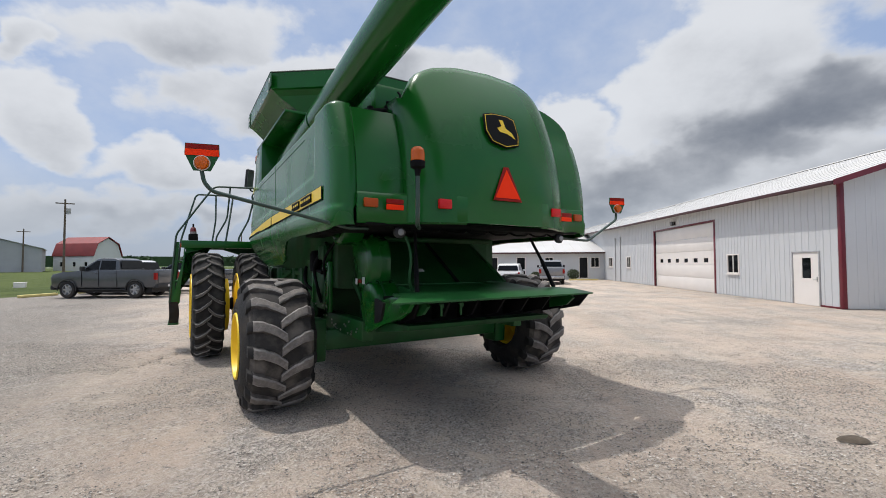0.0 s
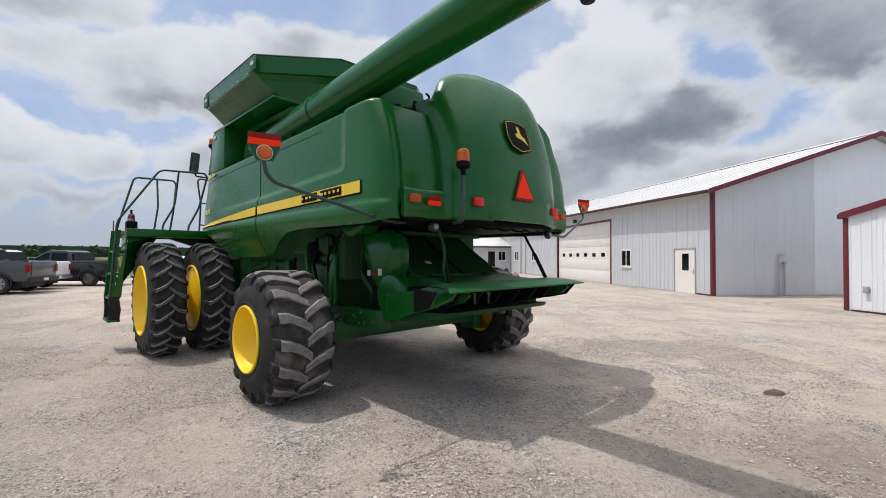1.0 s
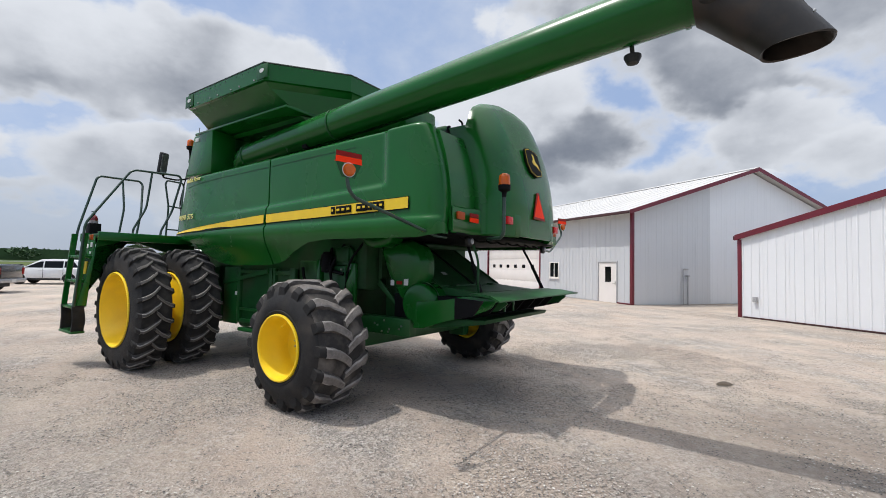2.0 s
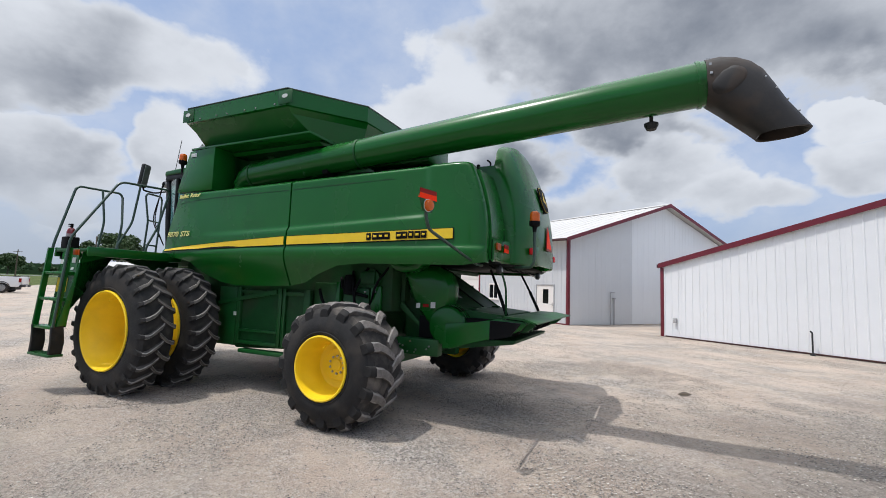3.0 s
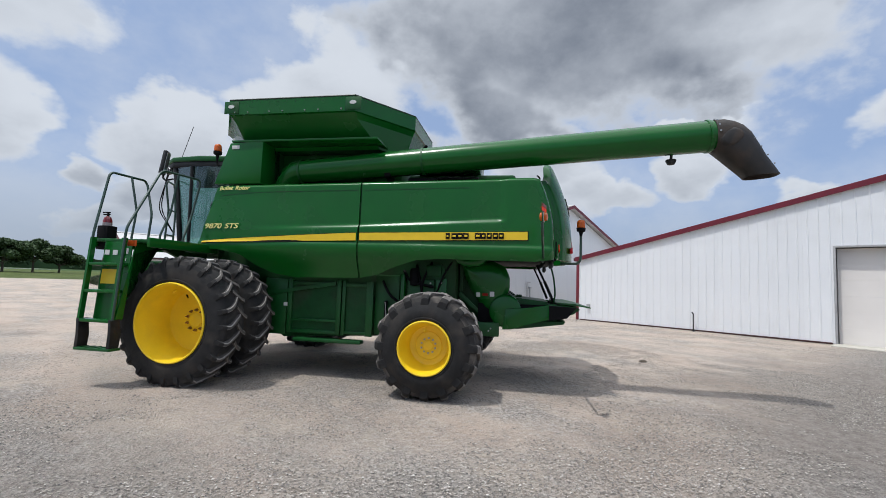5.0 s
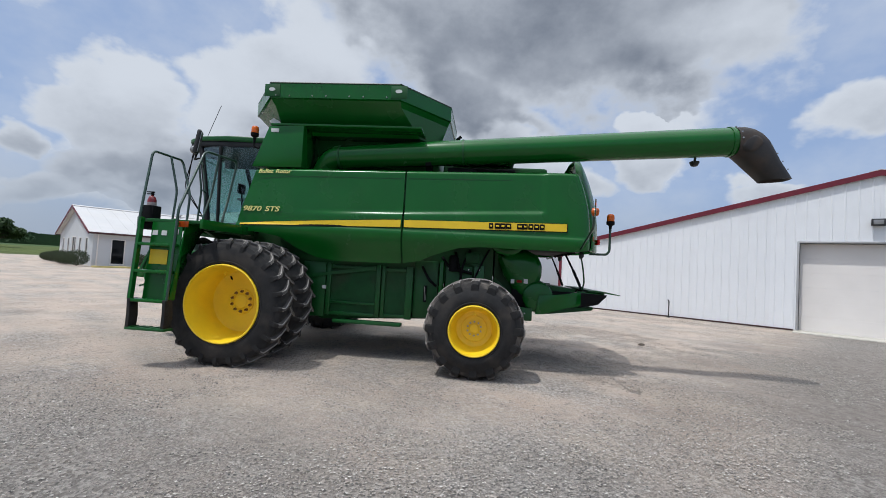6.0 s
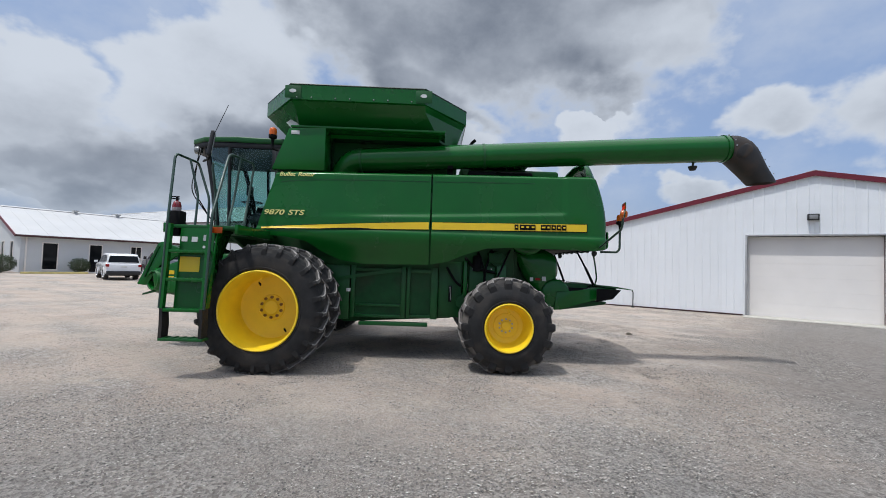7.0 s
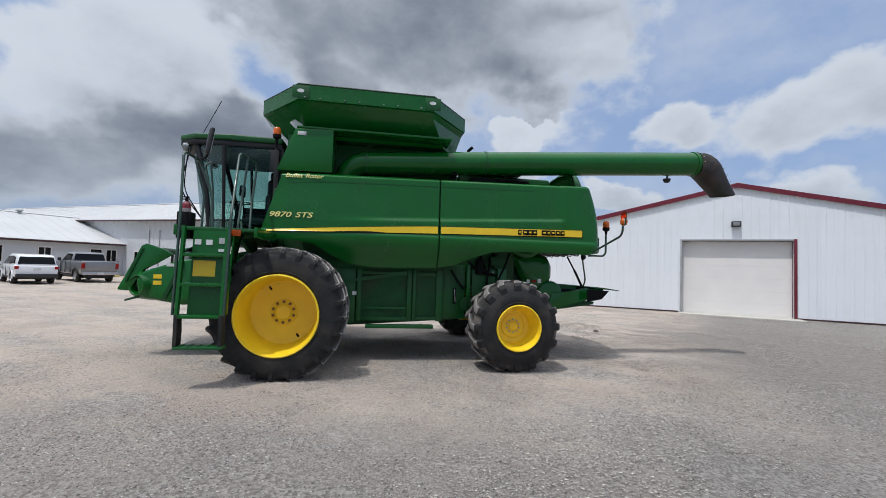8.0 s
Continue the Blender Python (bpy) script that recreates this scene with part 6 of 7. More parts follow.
def beacon(x, y, z, parent, post):
    bb = part("beacon_base", lathe(bmesh.new(), [(0.02, -0.09), (0.03, -0.03), (0.065, -0.01), (0.07, 0.04), (0.02, 0.045)], (x, y, z), "z", 20), "black", parent, "black beacon base")
    part("beacon_dome", lathe(bmesh.new(), [(0.062, 0.045), (0.062, 0.12), (0.055, 0.15), (0.035, 0.168), (0.01, 0.172)], (x, y, z), "z", 22), "orange", bb, "amber rotating beacon dome")


beacon(-1.12, -2.19, 2.52, C, True)
beacon(-1.52, 4.02, 3.74, C, True)
part("beacon_bracket", tubed([(-1.52, 3.92, 3.52), (-1.52, 4.02, 3.55), (-1.52, 4.02, 3.68)], 0.02, 0.05), "black", C)

# ---- cab ----
cab = empty("cab", None, C)
tagged(cab, "glazed operator cab with a dark roof")
roof_out = [(-0.86, 4.05), (-0.90, 4.9), (-0.88, 5.52), (-0.66, 5.84), (-0.2, 5.96), (0.2, 5.96), (0.66, 5.84), (0.88, 5.52), (0.90, 4.9), (0.86, 4.05)]
bm = prism(bmesh.new(), roof_out, "z", 3.80, 3.90, 0.03, 3)
for v in bm.verts:
    if v.co.z > 3.8:
        v.co.z += 0.03 * (1 - (v.co.x / 0.95) ** 2) - 0.05 * max(0, v.co.y - 5.2)
part("roof", bm, "green_dull", cab, "green cab roof", 50)
part("roof_visor", prism(bmesh.new(), [(x * 0.985, 4.1 + (y - 4.1) * 0.995) for x, y in roof_out], "z", 3.69, 3.805, 0.03), "interior", cab, "dark roof underside")
for s in (-1, 1):
    part("roof_lamp", lathe(bmesh.new(), [(0.02, 0.06), (0.07, 0.05), (0.08, 0.0), (0.05, -0.06), (0.01, -0.07)], (s * 0.72, 5.70, 3.66), "y", 16), "lens", cab, "round cab work lamp")
    part("front_pillar", tubed([(s * 0.80, 5.50, 3.69), (s * 0.90, 5.26, 2.75), (s * 0.88, 5.20, 2.18)], 0.045, 0.3), "interior", cab, "dark cab pillar")
    part("rear_pillar", boxed(s * 0.88, s * 0.95, 4.08, 4.17, 2.15, 3.70, 0.02), "interior", cab, "dark cab rear pillar")
    part("door_pillar", tubed([(s * 0.93, 5.02, 3.69), (s * 0.96, 4.95, 2.2)], 0.030), "interior", cab)
    part("side_window", sheet([[(s * 0.90, 4.26, 2.20), (s * 0.88, 4.26, 3.69)], [(s * 0.955, 4.7, 2.20), (s * 0.92, 4.7, 3.69)], [(s * 0.955, 4.98, 2.20), (s * 0.915, 5.02, 3.69)]], 0.008), "glass", cab, "greenish side window")
    part("quarter_window", sheet([[(s * 0.95, 5.0, 2.20), (s * 0.92, 5.04, 3.69)], [(s * 0.87, 5.22, 2.20), (s * 0.80, 5.48, 3.69)]], 0.008), "glass", cab, "greenish quarter window")
    part("window_sill", boxed(s * 0.80, s * 0.97, 4.08, 5.25, 2.10, 2.20, 0.02), "green_dull", cab)
part("windscreen", sheet([[(-0.86 + 1.72 * k / 10, 5.22 + 0.34 * (1 - (abs(k - 5) / 5) ** 2), 2.12), (-0.80 + 1.6 * k / 10, 5.50 + 0.26 * (1 - (abs(k - 5) / 5) ** 2), 3.69)] for k in range(11)], 0.008), "glass", cab, "curved greenish windscreen")
part("sun_blind", boxed(-0.86, -0.83, 4.15, 4.96, 3.28, 3.69, 0.01), "blind", cab, "dark grey sun blind inside the side window")
part("rear_wall", boxed(-0.9, 0.9, 4.02, 4.08, 1.9, 3.70), "interior", cab, "dark cab rear wall")
part("cab_floor", boxed(-0.92, 0.92, 4.02, 5.35, 1.95, 2.10, 0.03), "green_dark", cab)
bm = bmesh.new()
box(bm, -0.28, 0.28, 4.35, 4.85, 2.42, 2.56, 0.05)
box(bm, -0.26, 0.26, 4.28, 4.42, 2.52, 3.25, 0.06)
box(bm, -0.16, 0.16, 4.29, 4.39, 3.25, 3.42, 0.04)
part("seat", bm, "seat", cab, "grey operator seat")
part("seat_post", boxed(-0.2, 0.2, 4.42, 4.78, 2.08, 2.42, 0.02), "interior", cab)
bm = tubed([(0, 5.05, 2.1), (0, 5.0, 2.7), (0, 4.95, 2.78)], 0.04, 0.1)
lathe(bm, [(0.19, -0.012), (0.205, 0.0), (0.19, 0.012), (0.175, 0.0)], (0, 4.95, 2.80), "z", 24, closed=True)
part("steering_wheel", bm, "interior", cab, "steering wheel and column")
part("console", boxed(0.32, 0.55, 4.4, 5.0, 2.1, 2.75, 0.04), "interior", cab, "side console")
bm = bmesh.new()
box(bm, -0.62, -0.42, 4.75, 4.82, 2.85, 3.05, 0.02)
tube(bm, [(-0.52, 4.70, 2.1), (-0.52, 4.78, 2.9)], 0.015)
part("monitor", bm, "interior", cab, "small cab monitor")
bm = bmesh.new()
box(bm, -0.66, -0.28, 4.3, 4.75, 2.32, 2.46, 0.05)
box(bm, -0.64, -0.34, 4.25, 4.36, 2.44, 2.9, 0.05)
part("trainer_seat", bm, "seat", cab, "dark passenger seat")
for k, sag in enumerate((0.10, 0.16)):
    part("cable", tubed([(-0.84, 5.62 - 0.05 * k, 3.68), (-0.90, 5.60 + sag * 0.3, 3.25), (-0.96, 5.52 + sag, 2.85), (-0.92, 5.30, 2.35)], 0.010, 0.2, 6), "black", cab, "black cable hanging beside the windscreen")
part("antenna", tubed([(-0.72, 5.47, 3.88), (-0.86, 5.12, 4.50)], 0.006, seg=6), "black", cab, "thin whip antenna")
part("antenna_base", lathe(bmesh.new(), [(0.03, 0), (0.03, 0.03), (0.01, 0.06)], (-0.72, 5.47, 3.87), "z", 10), "black", cab)

# mirror on its bracket
mir = part("mirror_arm", tubed([(-0.85, 5.50, 3.46), (-1.15, 5.38, 3.36), (-1.53, 5.08, 3.32), (-1.56, 5.04, 3.44)], 0.016, 0.12), "black", C, "bent black mirror bracket")
bm = boxed(-0.095, 0.095, -0.035, 0.035, -0.24, 0.20, 0.03, 3)
mh = part("mirror", bm, "plastic", C, "tall black mirror housing")
mh.matrix_basis = pose(-1.56, 5.04, 3.60, 8, 0, 25)
part("mirror_glass", boxed(-0.075, 0.075, -0.042, -0.036, -0.20, 0.17), "steel", mh, "mirror glass")

# ---- platform, ladder and handrails ----
part("platform", boxed(-2.80, -0.95, 3.98, 4.95, 2.05, 2.10, 0.01), "green_dull", C, "green steel service platform")
part("platform_beam", boxed(-2.86, -1.45, 3.93, 3.98, 1.98, 2.12, 0.012), "green", C, "green platform edge beam")
part("platform_front_beam", boxed(-2.80, -1.0, 4.95, 5.0, 1.98, 2.12, 0.012), "green", C)
part("platform_bracket", prism(bmesh.new(), [(-2.2, 1.98), (-1.25, 1.98), (-1.22, 1.6), (-1.4, 1.72)], "y", 4.3, 4.36), "green_dull", C)
part("platform_marker", boxed(-2.875, -2.86, 4.14, 4.30, 1.99, 2.075, 0.006), "amber", C, "amber platform reflector")
lad = empty("ladder", None, C)
tagged(lad, "green boarding ladder with rubber-hung bottom step")


def slant(name, lo, hi, dx, dy, mat, parent, label=""):
    """A flat bar from one point to another, dx by dy thick."""
    at = [(-dx, -dy), (dx, -dy), (dx, dy), (-dx, dy)]
    return part(name, rings(bmesh.new(), [[(p[0] + a, p[1] + b, p[2]) for a, b in at] for p in (lo, hi)]), mat, parent, label)


LX, LY = (lambda z: -3.01 + (z - 0.93) * 0.075), (lambda z: 0.0)
for y in (4.285, 4.815):
    slant("stringer", (LX(0.91), y, 0.91), (LX(2.10), y + LY(2.10), 2.10), 0.035, 0.018, "green", lad)
    part("rubber_strap", prism(bmesh.new(), [(-3.05, 0.95), (-2.90, 0.95), (-2.87, 0.72), (-2.89, 0.535), (-3.05, 0.535), (-3.03, 0.72)], "y", y - 0.022, y + 0.022, 0.006), "rubber", lad, "black rubber hanger strap")
for z in (0.925, 1.335, 1.72):
    part("tread", boxed(LX(z) - 0.03, LX(z) + 0.13, 4.30, 4.80, z - 0.022, z + 0.022, 0.006), "green", lad, "green ladder tread")
bm = boxed(-3.06, -2.88, 4.24, 4.83, 0.515, 0.55, 0.006)
for k in range(5):
    box(bm, -3.05, -2.90, 4.30 + k * 0.11, 4.33 + k * 0.11, 0.55, 0.562, 0.003)
part("bottom_step", bm, "green_dull", lad, "worn green bottom step")
back_x = lambda z: LX(z) + 0.135
bk = slant("ladder_back", (back_x(0.93), 4.51, 0.93), (back_x(2.06), 4.51 + LY(2.06), 2.06), 0.008, 0.235, "green", lad, "green back plate behind the ladder")
for (y0, y1, z0, z1, mat, lab) in ((4.44, 4.715, 1.44, 1.65, "decal", "yellow caution plate"), (4.64, 4.72, 1.86, 1.93, "whitelabel", "white pictogram label"), (4.50, 4.58, 1.86, 1.93, "whitelabel", "white pictogram label"), (4.34, 4.42, 1.775, 1.81, "whitelabel", "white label"), (4.32, 4.42, 1.88, 1.96, "grey_pipe", "grey label")):
    bm = bmesh.new()
    x0, x1 = back_x(z0) - 0.012, back_x(z1) - 0.012
    rings(bm, [[(x0 - 0.004, y0, z0), (x0 - 0.004, y1, z0), (x0, y1, z0), (x0, y0, z0)], [(x1 - 0.004, y0, z1), (x1 - 0.004, y1, z1), (x1, y1, z1), (x1, y0, z1)]])
    part("plate", bm, mat, lad, lab)
part("side_bracket", prism(bmesh.new(), [(-3.0, 0.95), (-2.88, 0.95), (-2.80, 1.88), (-2.3, 2.02), (-2.3, 2.06), (-2.76, 2.06)], "y", 4.245, 4.265, 0.004), "green", lad, "green side plate of the ladder")
rails = [[(-2.975, 4.88, 0.94), (-2.86, 4.90, 2.18), (-2.61, 5.0, 3.10), (-2.56, 5.0, 3.15), (-1.94, 5.03, 3.165), (-1.895, 5.02, 3.10), (-1.98, 4.80, 2.58), (-2.05, 4.77, 2.12)],
         [(-3.035, 4.25, 0.94), (-2.945, 4.25, 2.25), (-2.33, 4.36, 3.20), (-2.25, 4.36, 3.245), (-1.57, 4.31, 3.265), (-1.525, 4.31, 3.20), (-1.66, 4.33, 2.58), (-1.84, 4.29, 2.22), (-1.85, 4.29, 2.12)]]
for r in rails:
    part("handrail", tubed(r, 0.0185, 0.09), "tube", C, "dark green bent handrail running up from the ladder")
for post_pts in ([(-2.226, 4.995, 3.15), (-2.235, 4.84, 2.60), (-2.30, 4.83, 2.12)], [(-2.01, 4.32, 3.25), (-2.06, 4.37, 2.60), (-2.25, 4.35, 2.22), (-2.255, 4.35, 2.12)]):
    part("rail_post", tubed(post_pts, 0.017, 0.09), "tube", C)
part("door_handrail", tubed([(-1.47, 5.0, 2.12), (-1.45, 4.98, 2.74), (-1.505, 5.02, 3.20), (-1.47, 5.03, 3.265), (-1.10, 5.23, 3.285), (-1.065, 5.245, 3.22), (-1.16, 5.10, 2.75), (-1.22, 5.05, 2.12)], 0.017, 0.07), "tube", C, "dark green grab rail by the cab door")
part("rail_bar", tubed([(-1.45, 4.98, 2.76), (-1.165, 5.09, 2.75)], 0.014), "tube", C)
part("rail_bar", tubed([(-1.46, 4.99, 2.30), (-1.205, 5.06, 2.30)], 0.014), "tube", C)
ext = empty("extinguisher", pose(-2.645, 4.915, 2.14), C)
tagged(ext, "red fire extinguisher in a black holder")
part("bottle", lathe(bmesh.new(), [(0.045, -0.1), (0.060, -0.09), (0.060, 0.24), (0.045, 0.29), (0.02, 0.31)], (0, 0, 0), "z", 20), "extred", ext)
part("band", lathe(bmesh.new(), [(0.061, 0.12), (0.062, 0.12), (0.062, 0.21), (0.061, 0.21)], (0, 0, 0), "z", 20), "greylabel", ext, "pale instruction label")
bm = bmesh.new()
tube(bm, [(0, 0, 0.30), (0, 0, 0.36)], 0.018)
box(bm, -0.015, 0.015, -0.03, 0.09, 0.36, 0.375, 0.004)
box(bm, -0.015, 0.015, -0.03, 0.08, 0.33, 0.345, 0.004)
part("valve", bm, "black", ext)
part("holder", boxed(-0.085, 0.085, -0.10, 0.085, -0.20, 0.16, 0.015), "black", ext, "black plastic holder")

# ---- feeder house at the front ----
fee = empty("feeder_house", None, C)
tagged(fee, "green feeder house sloping down in front of the cab")
part("housing", prism(bmesh.new(), [(4.1, 1.95), (5.0, 1.75), (6.15, 1.48), (6.35, 1.25), (6.30, 0.98), (5.6, 0.86), (4.1, 0.95)], "x", -0.78, 0.78, 0.03), "green", fee, "green feeder housing")
part("front_plate", prism(bmesh.new(), [(6.25, 1.866), (6.18, 1.91), (5.90, 1.82), (5.76, 1.74), (6.015, 1.571), (6.195, 1.484), (6.36, 1.16), (6.43, 1.10), (6.574, 1.112), (6.58, 1.14), (6.51, 1.273), (6.38, 1.558)], "x", -0.90, -0.82, 0.012), "green", fee, "curved green mounting arm")
part("far_plate", prism(bmesh.new(), [(6.25, 1.866), (6.18, 1.91), (5.90, 1.82), (5.76, 1.74), (6.015, 1.571), (6.195, 1.484), (6.36, 1.16), (6.43, 1.10), (6.574, 1.112), (6.58, 1.14), (6.51, 1.273), (6.38, 1.558)], "x", 0.82, 0.90, 0.012), "green", fee)
part("cross_tube", tubed([(-0.82, 6.22, 1.80), (0.82, 6.22, 1.80)], 0.06), "green_dull", fee)
part("arm_rib", prism(bmesh.new(), [(6.20, 1.83), (6.30, 1.60), (6.44, 1.25), (6.47, 1.26), (6.34, 1.60), (6.23, 1.84)], "x", -0.915, -0.90), "green_dark", fee)
cone = part("shaft_cone", lathe(bmesh.new(), [(0.27, 0.30), (0.235, 0.10), (0.195, 0.02), (0.180, -0.008), (0.160, -0.010), (0.150, 0.0), (0.140, 0.20), (0.20, 0.32)], (0, 0, 0), "x", 32, closed=True), "green", fee, "green shaft guard cone with a dark opening")
cone.matrix_basis = pose(-0.97, 6.26, 1.20, 0, 0, -29)
hole = part("shaft_hole", lathe(bmesh.new(), [(0.142, 0.10), (0.142, 0.13), (0.02, 0.13), (0.02, 0.10)], (0, 0, 0), "x", 24), "black", cone)
part("shaft", lathe(bmesh.new(), [(0.05, 0.10), (0.05, 0.03), (0.035, 0.02), (0.01, 0.02)], (0, 0, 0), "x", 16), "black", cone, "dark splined shaft end")
part("side_guard", prism(bmesh.new(), [(4.3, 1.02), (5.6, 0.955), (6.10, 0.975), (6.22, 1.05), (6.26, 1.30), (6.16, 1.43), (5.6, 1.647), (4.3, 1.80)], "x", -1.0, -0.78, 0.04, 3), "green", fee, "green feeder drive guard")
part("guard_tab", prism(bmesh.new(), [(6.20, 0.99), (6.42, 0.93), (6.42, 0.96), (6.22, 1.03)], "x", -0.98, -0.95), "green_dark", fee)
part("brace", prism(bmesh.new(), [(5.78, 0.98), (5.84, 0.98), (5.58, 1.60), (5.52, 1.60)], "x", -1.03, -1.0), "green_dark", fee)
for z in (1.32, 1.215):
    part("plate", boxed(-1.006, -1.001, 5.86, 5.99, z, z + 0.07), "decal", fee, "yellow warning label")
part("plate", boxed(-1.006, -1.001, 5.68, 5.80, 1.53, 1.58), "whitelabel", fee, "white label")
for k in range(6):
    bm = tube(bmesh.new(), rounded([(-0.7 + 0.06 * k, 5.1, 1.75), (-0.72 + 0.05 * k, 5.35, 1.95 - 0.02 * k), (-0.75 + 0.04 * k, 5.6, 1.82), (-0.7, 5.75, 1.66)], 0.1), 0.018, 8)
    part("hose", bm, "black", fee, "black hydraulic hose")
part("hose_block", boxed(-0.75, -0.45, 5.55, 5.75, 1.62, 1.80, 0.02), "grey_pipe", fee, "hydraulic coupler block")
part("warning_tag", boxed(-0.90, -0.895, 4.98, 5.10, 1.15, 1.30), "decal", fee, "yellow tag")

# ---- parked vehicles: x ahead, y to the left, z up, wheels on the ground ----
def arched(pts_bottom, arches, r):
    """Outline points along the underside, with wheel arches cut in. pts_bottom: (x0, x1, z)."""
    x0, x1, z = pts_bottom
    out = [(x0, z)]
    for c in arches:
        for k in range(9):
            a = math.pi * (1 - k / 8)
            out.append((c + r * math.cos(a), max(z, 0.40 + r * math.sin(a))))
    out.append((x1, z))
    return out


def car_wheel(parent, x, y, r, w, rim_mat):
    wh = empty("wheel", pose(x, y, r), parent)
    s = 1 if y > 0 else -1
    prof = [(r * 0.62, w / 2 * 0.9), (r * 0.80, w / 2), (r * 0.94, w / 2 * 0.95), (r, w / 2 * 0.7), (r, -w / 2 * 0.7), (r * 0.94, -w / 2 * 0.95), (r * 0.80, -w / 2), (r * 0.62, -w / 2 * 0.9)]
    part("tyre", lathe(bmesh.new(), prof, (0, 0, 0), "y", 28, closed=True), "rubber", wh)
    bm = lathe(bmesh.new(), [(r * 0.64, s * w * 0.44), (r * 0.60, s * w * 0.46), (r * 0.56, s * w * 0.30), (r * 0.56, -s * w * 0.2), (0.02, -s * w * 0.1), (r * 0.64, -s * w * 0.44)], (0, 0, 0), "y", 28, closed=True)
    for k in range(6):
        a = 2 * math.pi * k / 6
        d, n = Vector((math.cos(a), 0, math.sin(a))), Vector((-math.sin(a), 0, math.cos(a)))
        yy = s * w * 0.36
        rings(bm, [[d * rad + n * q + Vector((0, yy + dyy, 0)) for q, dyy in ((-hw, 0), (hw, 0), (hw, -s * 0.03), (-hw, -s * 0.03))] for rad, hw in ((r * 0.06, 0.05), (r * 0.60, 0.03))])
    lathe(bm, [(r * 0.14, s * w * 0.36), (r * 0.13, s * w * 0.40), (0.01, s * w * 0.41)], (0, 0, 0), "y", 12)
    part("rim", bm, rim_mat, wh)


def vehicle(name, m, paint, label, pickup, chrome="plastic"):
    v = tagged(empty(name, m), label, "pickup truck" if pickup else "car", "parked vehicles")
    if pickup:
        half, ax, r = 0.98, (-1.72, 1.95), 0.42
        side = arched((-2.70, 2.75, 0.50), ax, 0.50)
        top = [(2.92, 0.62), (2.93, 1.02), (2.80, 1.17), (2.2, 1.27), (1.15, 1.33), (-0.85, 1.36), (-2.80, 1.36), (-2.86, 1.30), (-2.84, 0.62)]
        cabin = [(-0.88, 1.34), (-0.70, 1.86), (-0.45, 1.93), (0.20, 1.94), (0.50, 1.88), (1.28, 1.33)]
        panes = [[(0.30, 1.38), (0.30, 1.82), (0.48, 1.80), (1.10, 1.38)], [(-0.62, 1.38), (-0.56, 1.80), (0.22, 1.82), (0.22, 1.38)]]
        rear_glass = [(-0.78, 1.82), (-0.90, 1.42)]
        front_glass = [(0.55, 1.84), (1.24, 1.38)]
    else:
        half, ax, r = 0.92, (-1.38, 1.36), 0.35
        side = arched((-2.15, 2.20, 0.38), ax, 0.42)
        top = [(2.33, 0.50), (2.34, 0.82), (2.15, 0.95), (1.20, 1.06), (-2.05, 1.10), (-2.30, 1.02), (-2.34, 0.55)]
        cabin = [(-2.24, 1.05), (-2.10, 1.50), (-1.88, 1.64), (-0.4, 1.69), (0.25, 1.64), (1.28, 1.05)]
        panes = [[(0.10, 1.10), (0.10, 1.52), (0.30, 1.50), (1.05, 1.10)], [(-1.0, 1.10), (-1.0, 1.55), (0.02, 1.53), (0.02, 1.10)], [(-1.85, 1.14), (-1.62, 1.48), (-1.08, 1.55), (-1.08, 1.12)]]
        rear_glass = [(-2.07, 1.53), (-2.20, 1.12)]
        front_glass = [(0.34, 1.58), (1.20, 1.10)]
    bm = prism(bmesh.new(), side + top, "y", -half, half, 0.045, 3)
    for q in bm.verts:
        if q.co.x > 1.9:
            q.co.y *= 1 - 0.10 * (q.co.x - 1.9)
        if q.co.z < 0.75:
            q.co.y *= 0.97
    part("body", bm, paint, v, smooth=50)
    bm = prism(bmesh.new(), cabin, "y", -half, half, 0.04, 3)
    for q in bm.verts:
        q.co.y *= 0.93 - 0.24 * max(0.0, q.co.z - 1.15 - (0.2 if pickup else 0))
    part("cabin", bm, paint, v, smooth=50)
    inset = lambda z: half * (0.93 - 0.24 * max(0.0, z - 1.15 - (0.2 if pickup else 0)))
    for s in (-1, 1):
        for p in panes:
            bm = bmesh.new()
            a = [bm.verts.new((x, s * (inset(z) + 0.010), z)) for x, z in p]
            b = [bm.verts.new((x, s * (inset(z) - 0.01), z)) for x, z in p]
            bm.faces.new(a), bm.faces.new(b[::-1])
            for i in range(len(p)):
                j = (i + 1) % len(p)
                bm.faces.new((a[i], b[i], b[j], a[j]))
            part("side_window", bm, "glassdark", v, smooth=0)
    for nm, (p, q), out in (("rear_window", rear_glass, -0.03), ("windscreen", front_glass, 0.03)):
        w0, w1 = inset(p[1]) - 0.06, inset(q[1]) - 0.06
        grid = [[(p[0] + out, -w0, p[1]), (p[0] + out, w0, p[1])], [(q[0] + out, -w1, q[1]), (q[0] + out, w1, q[1])]]
        part(nm, sheet(grid, 0.012), "glassdark", v, smooth=0)
    # door seams, handles, arch lips and a shoulder crease
    seams = (1.18, 0.26, -0.74) if pickup else (1.12, 0.06, -1.04)
    zb, zt2 = (0.56, 1.36) if pickup else (0.42, 1.08)
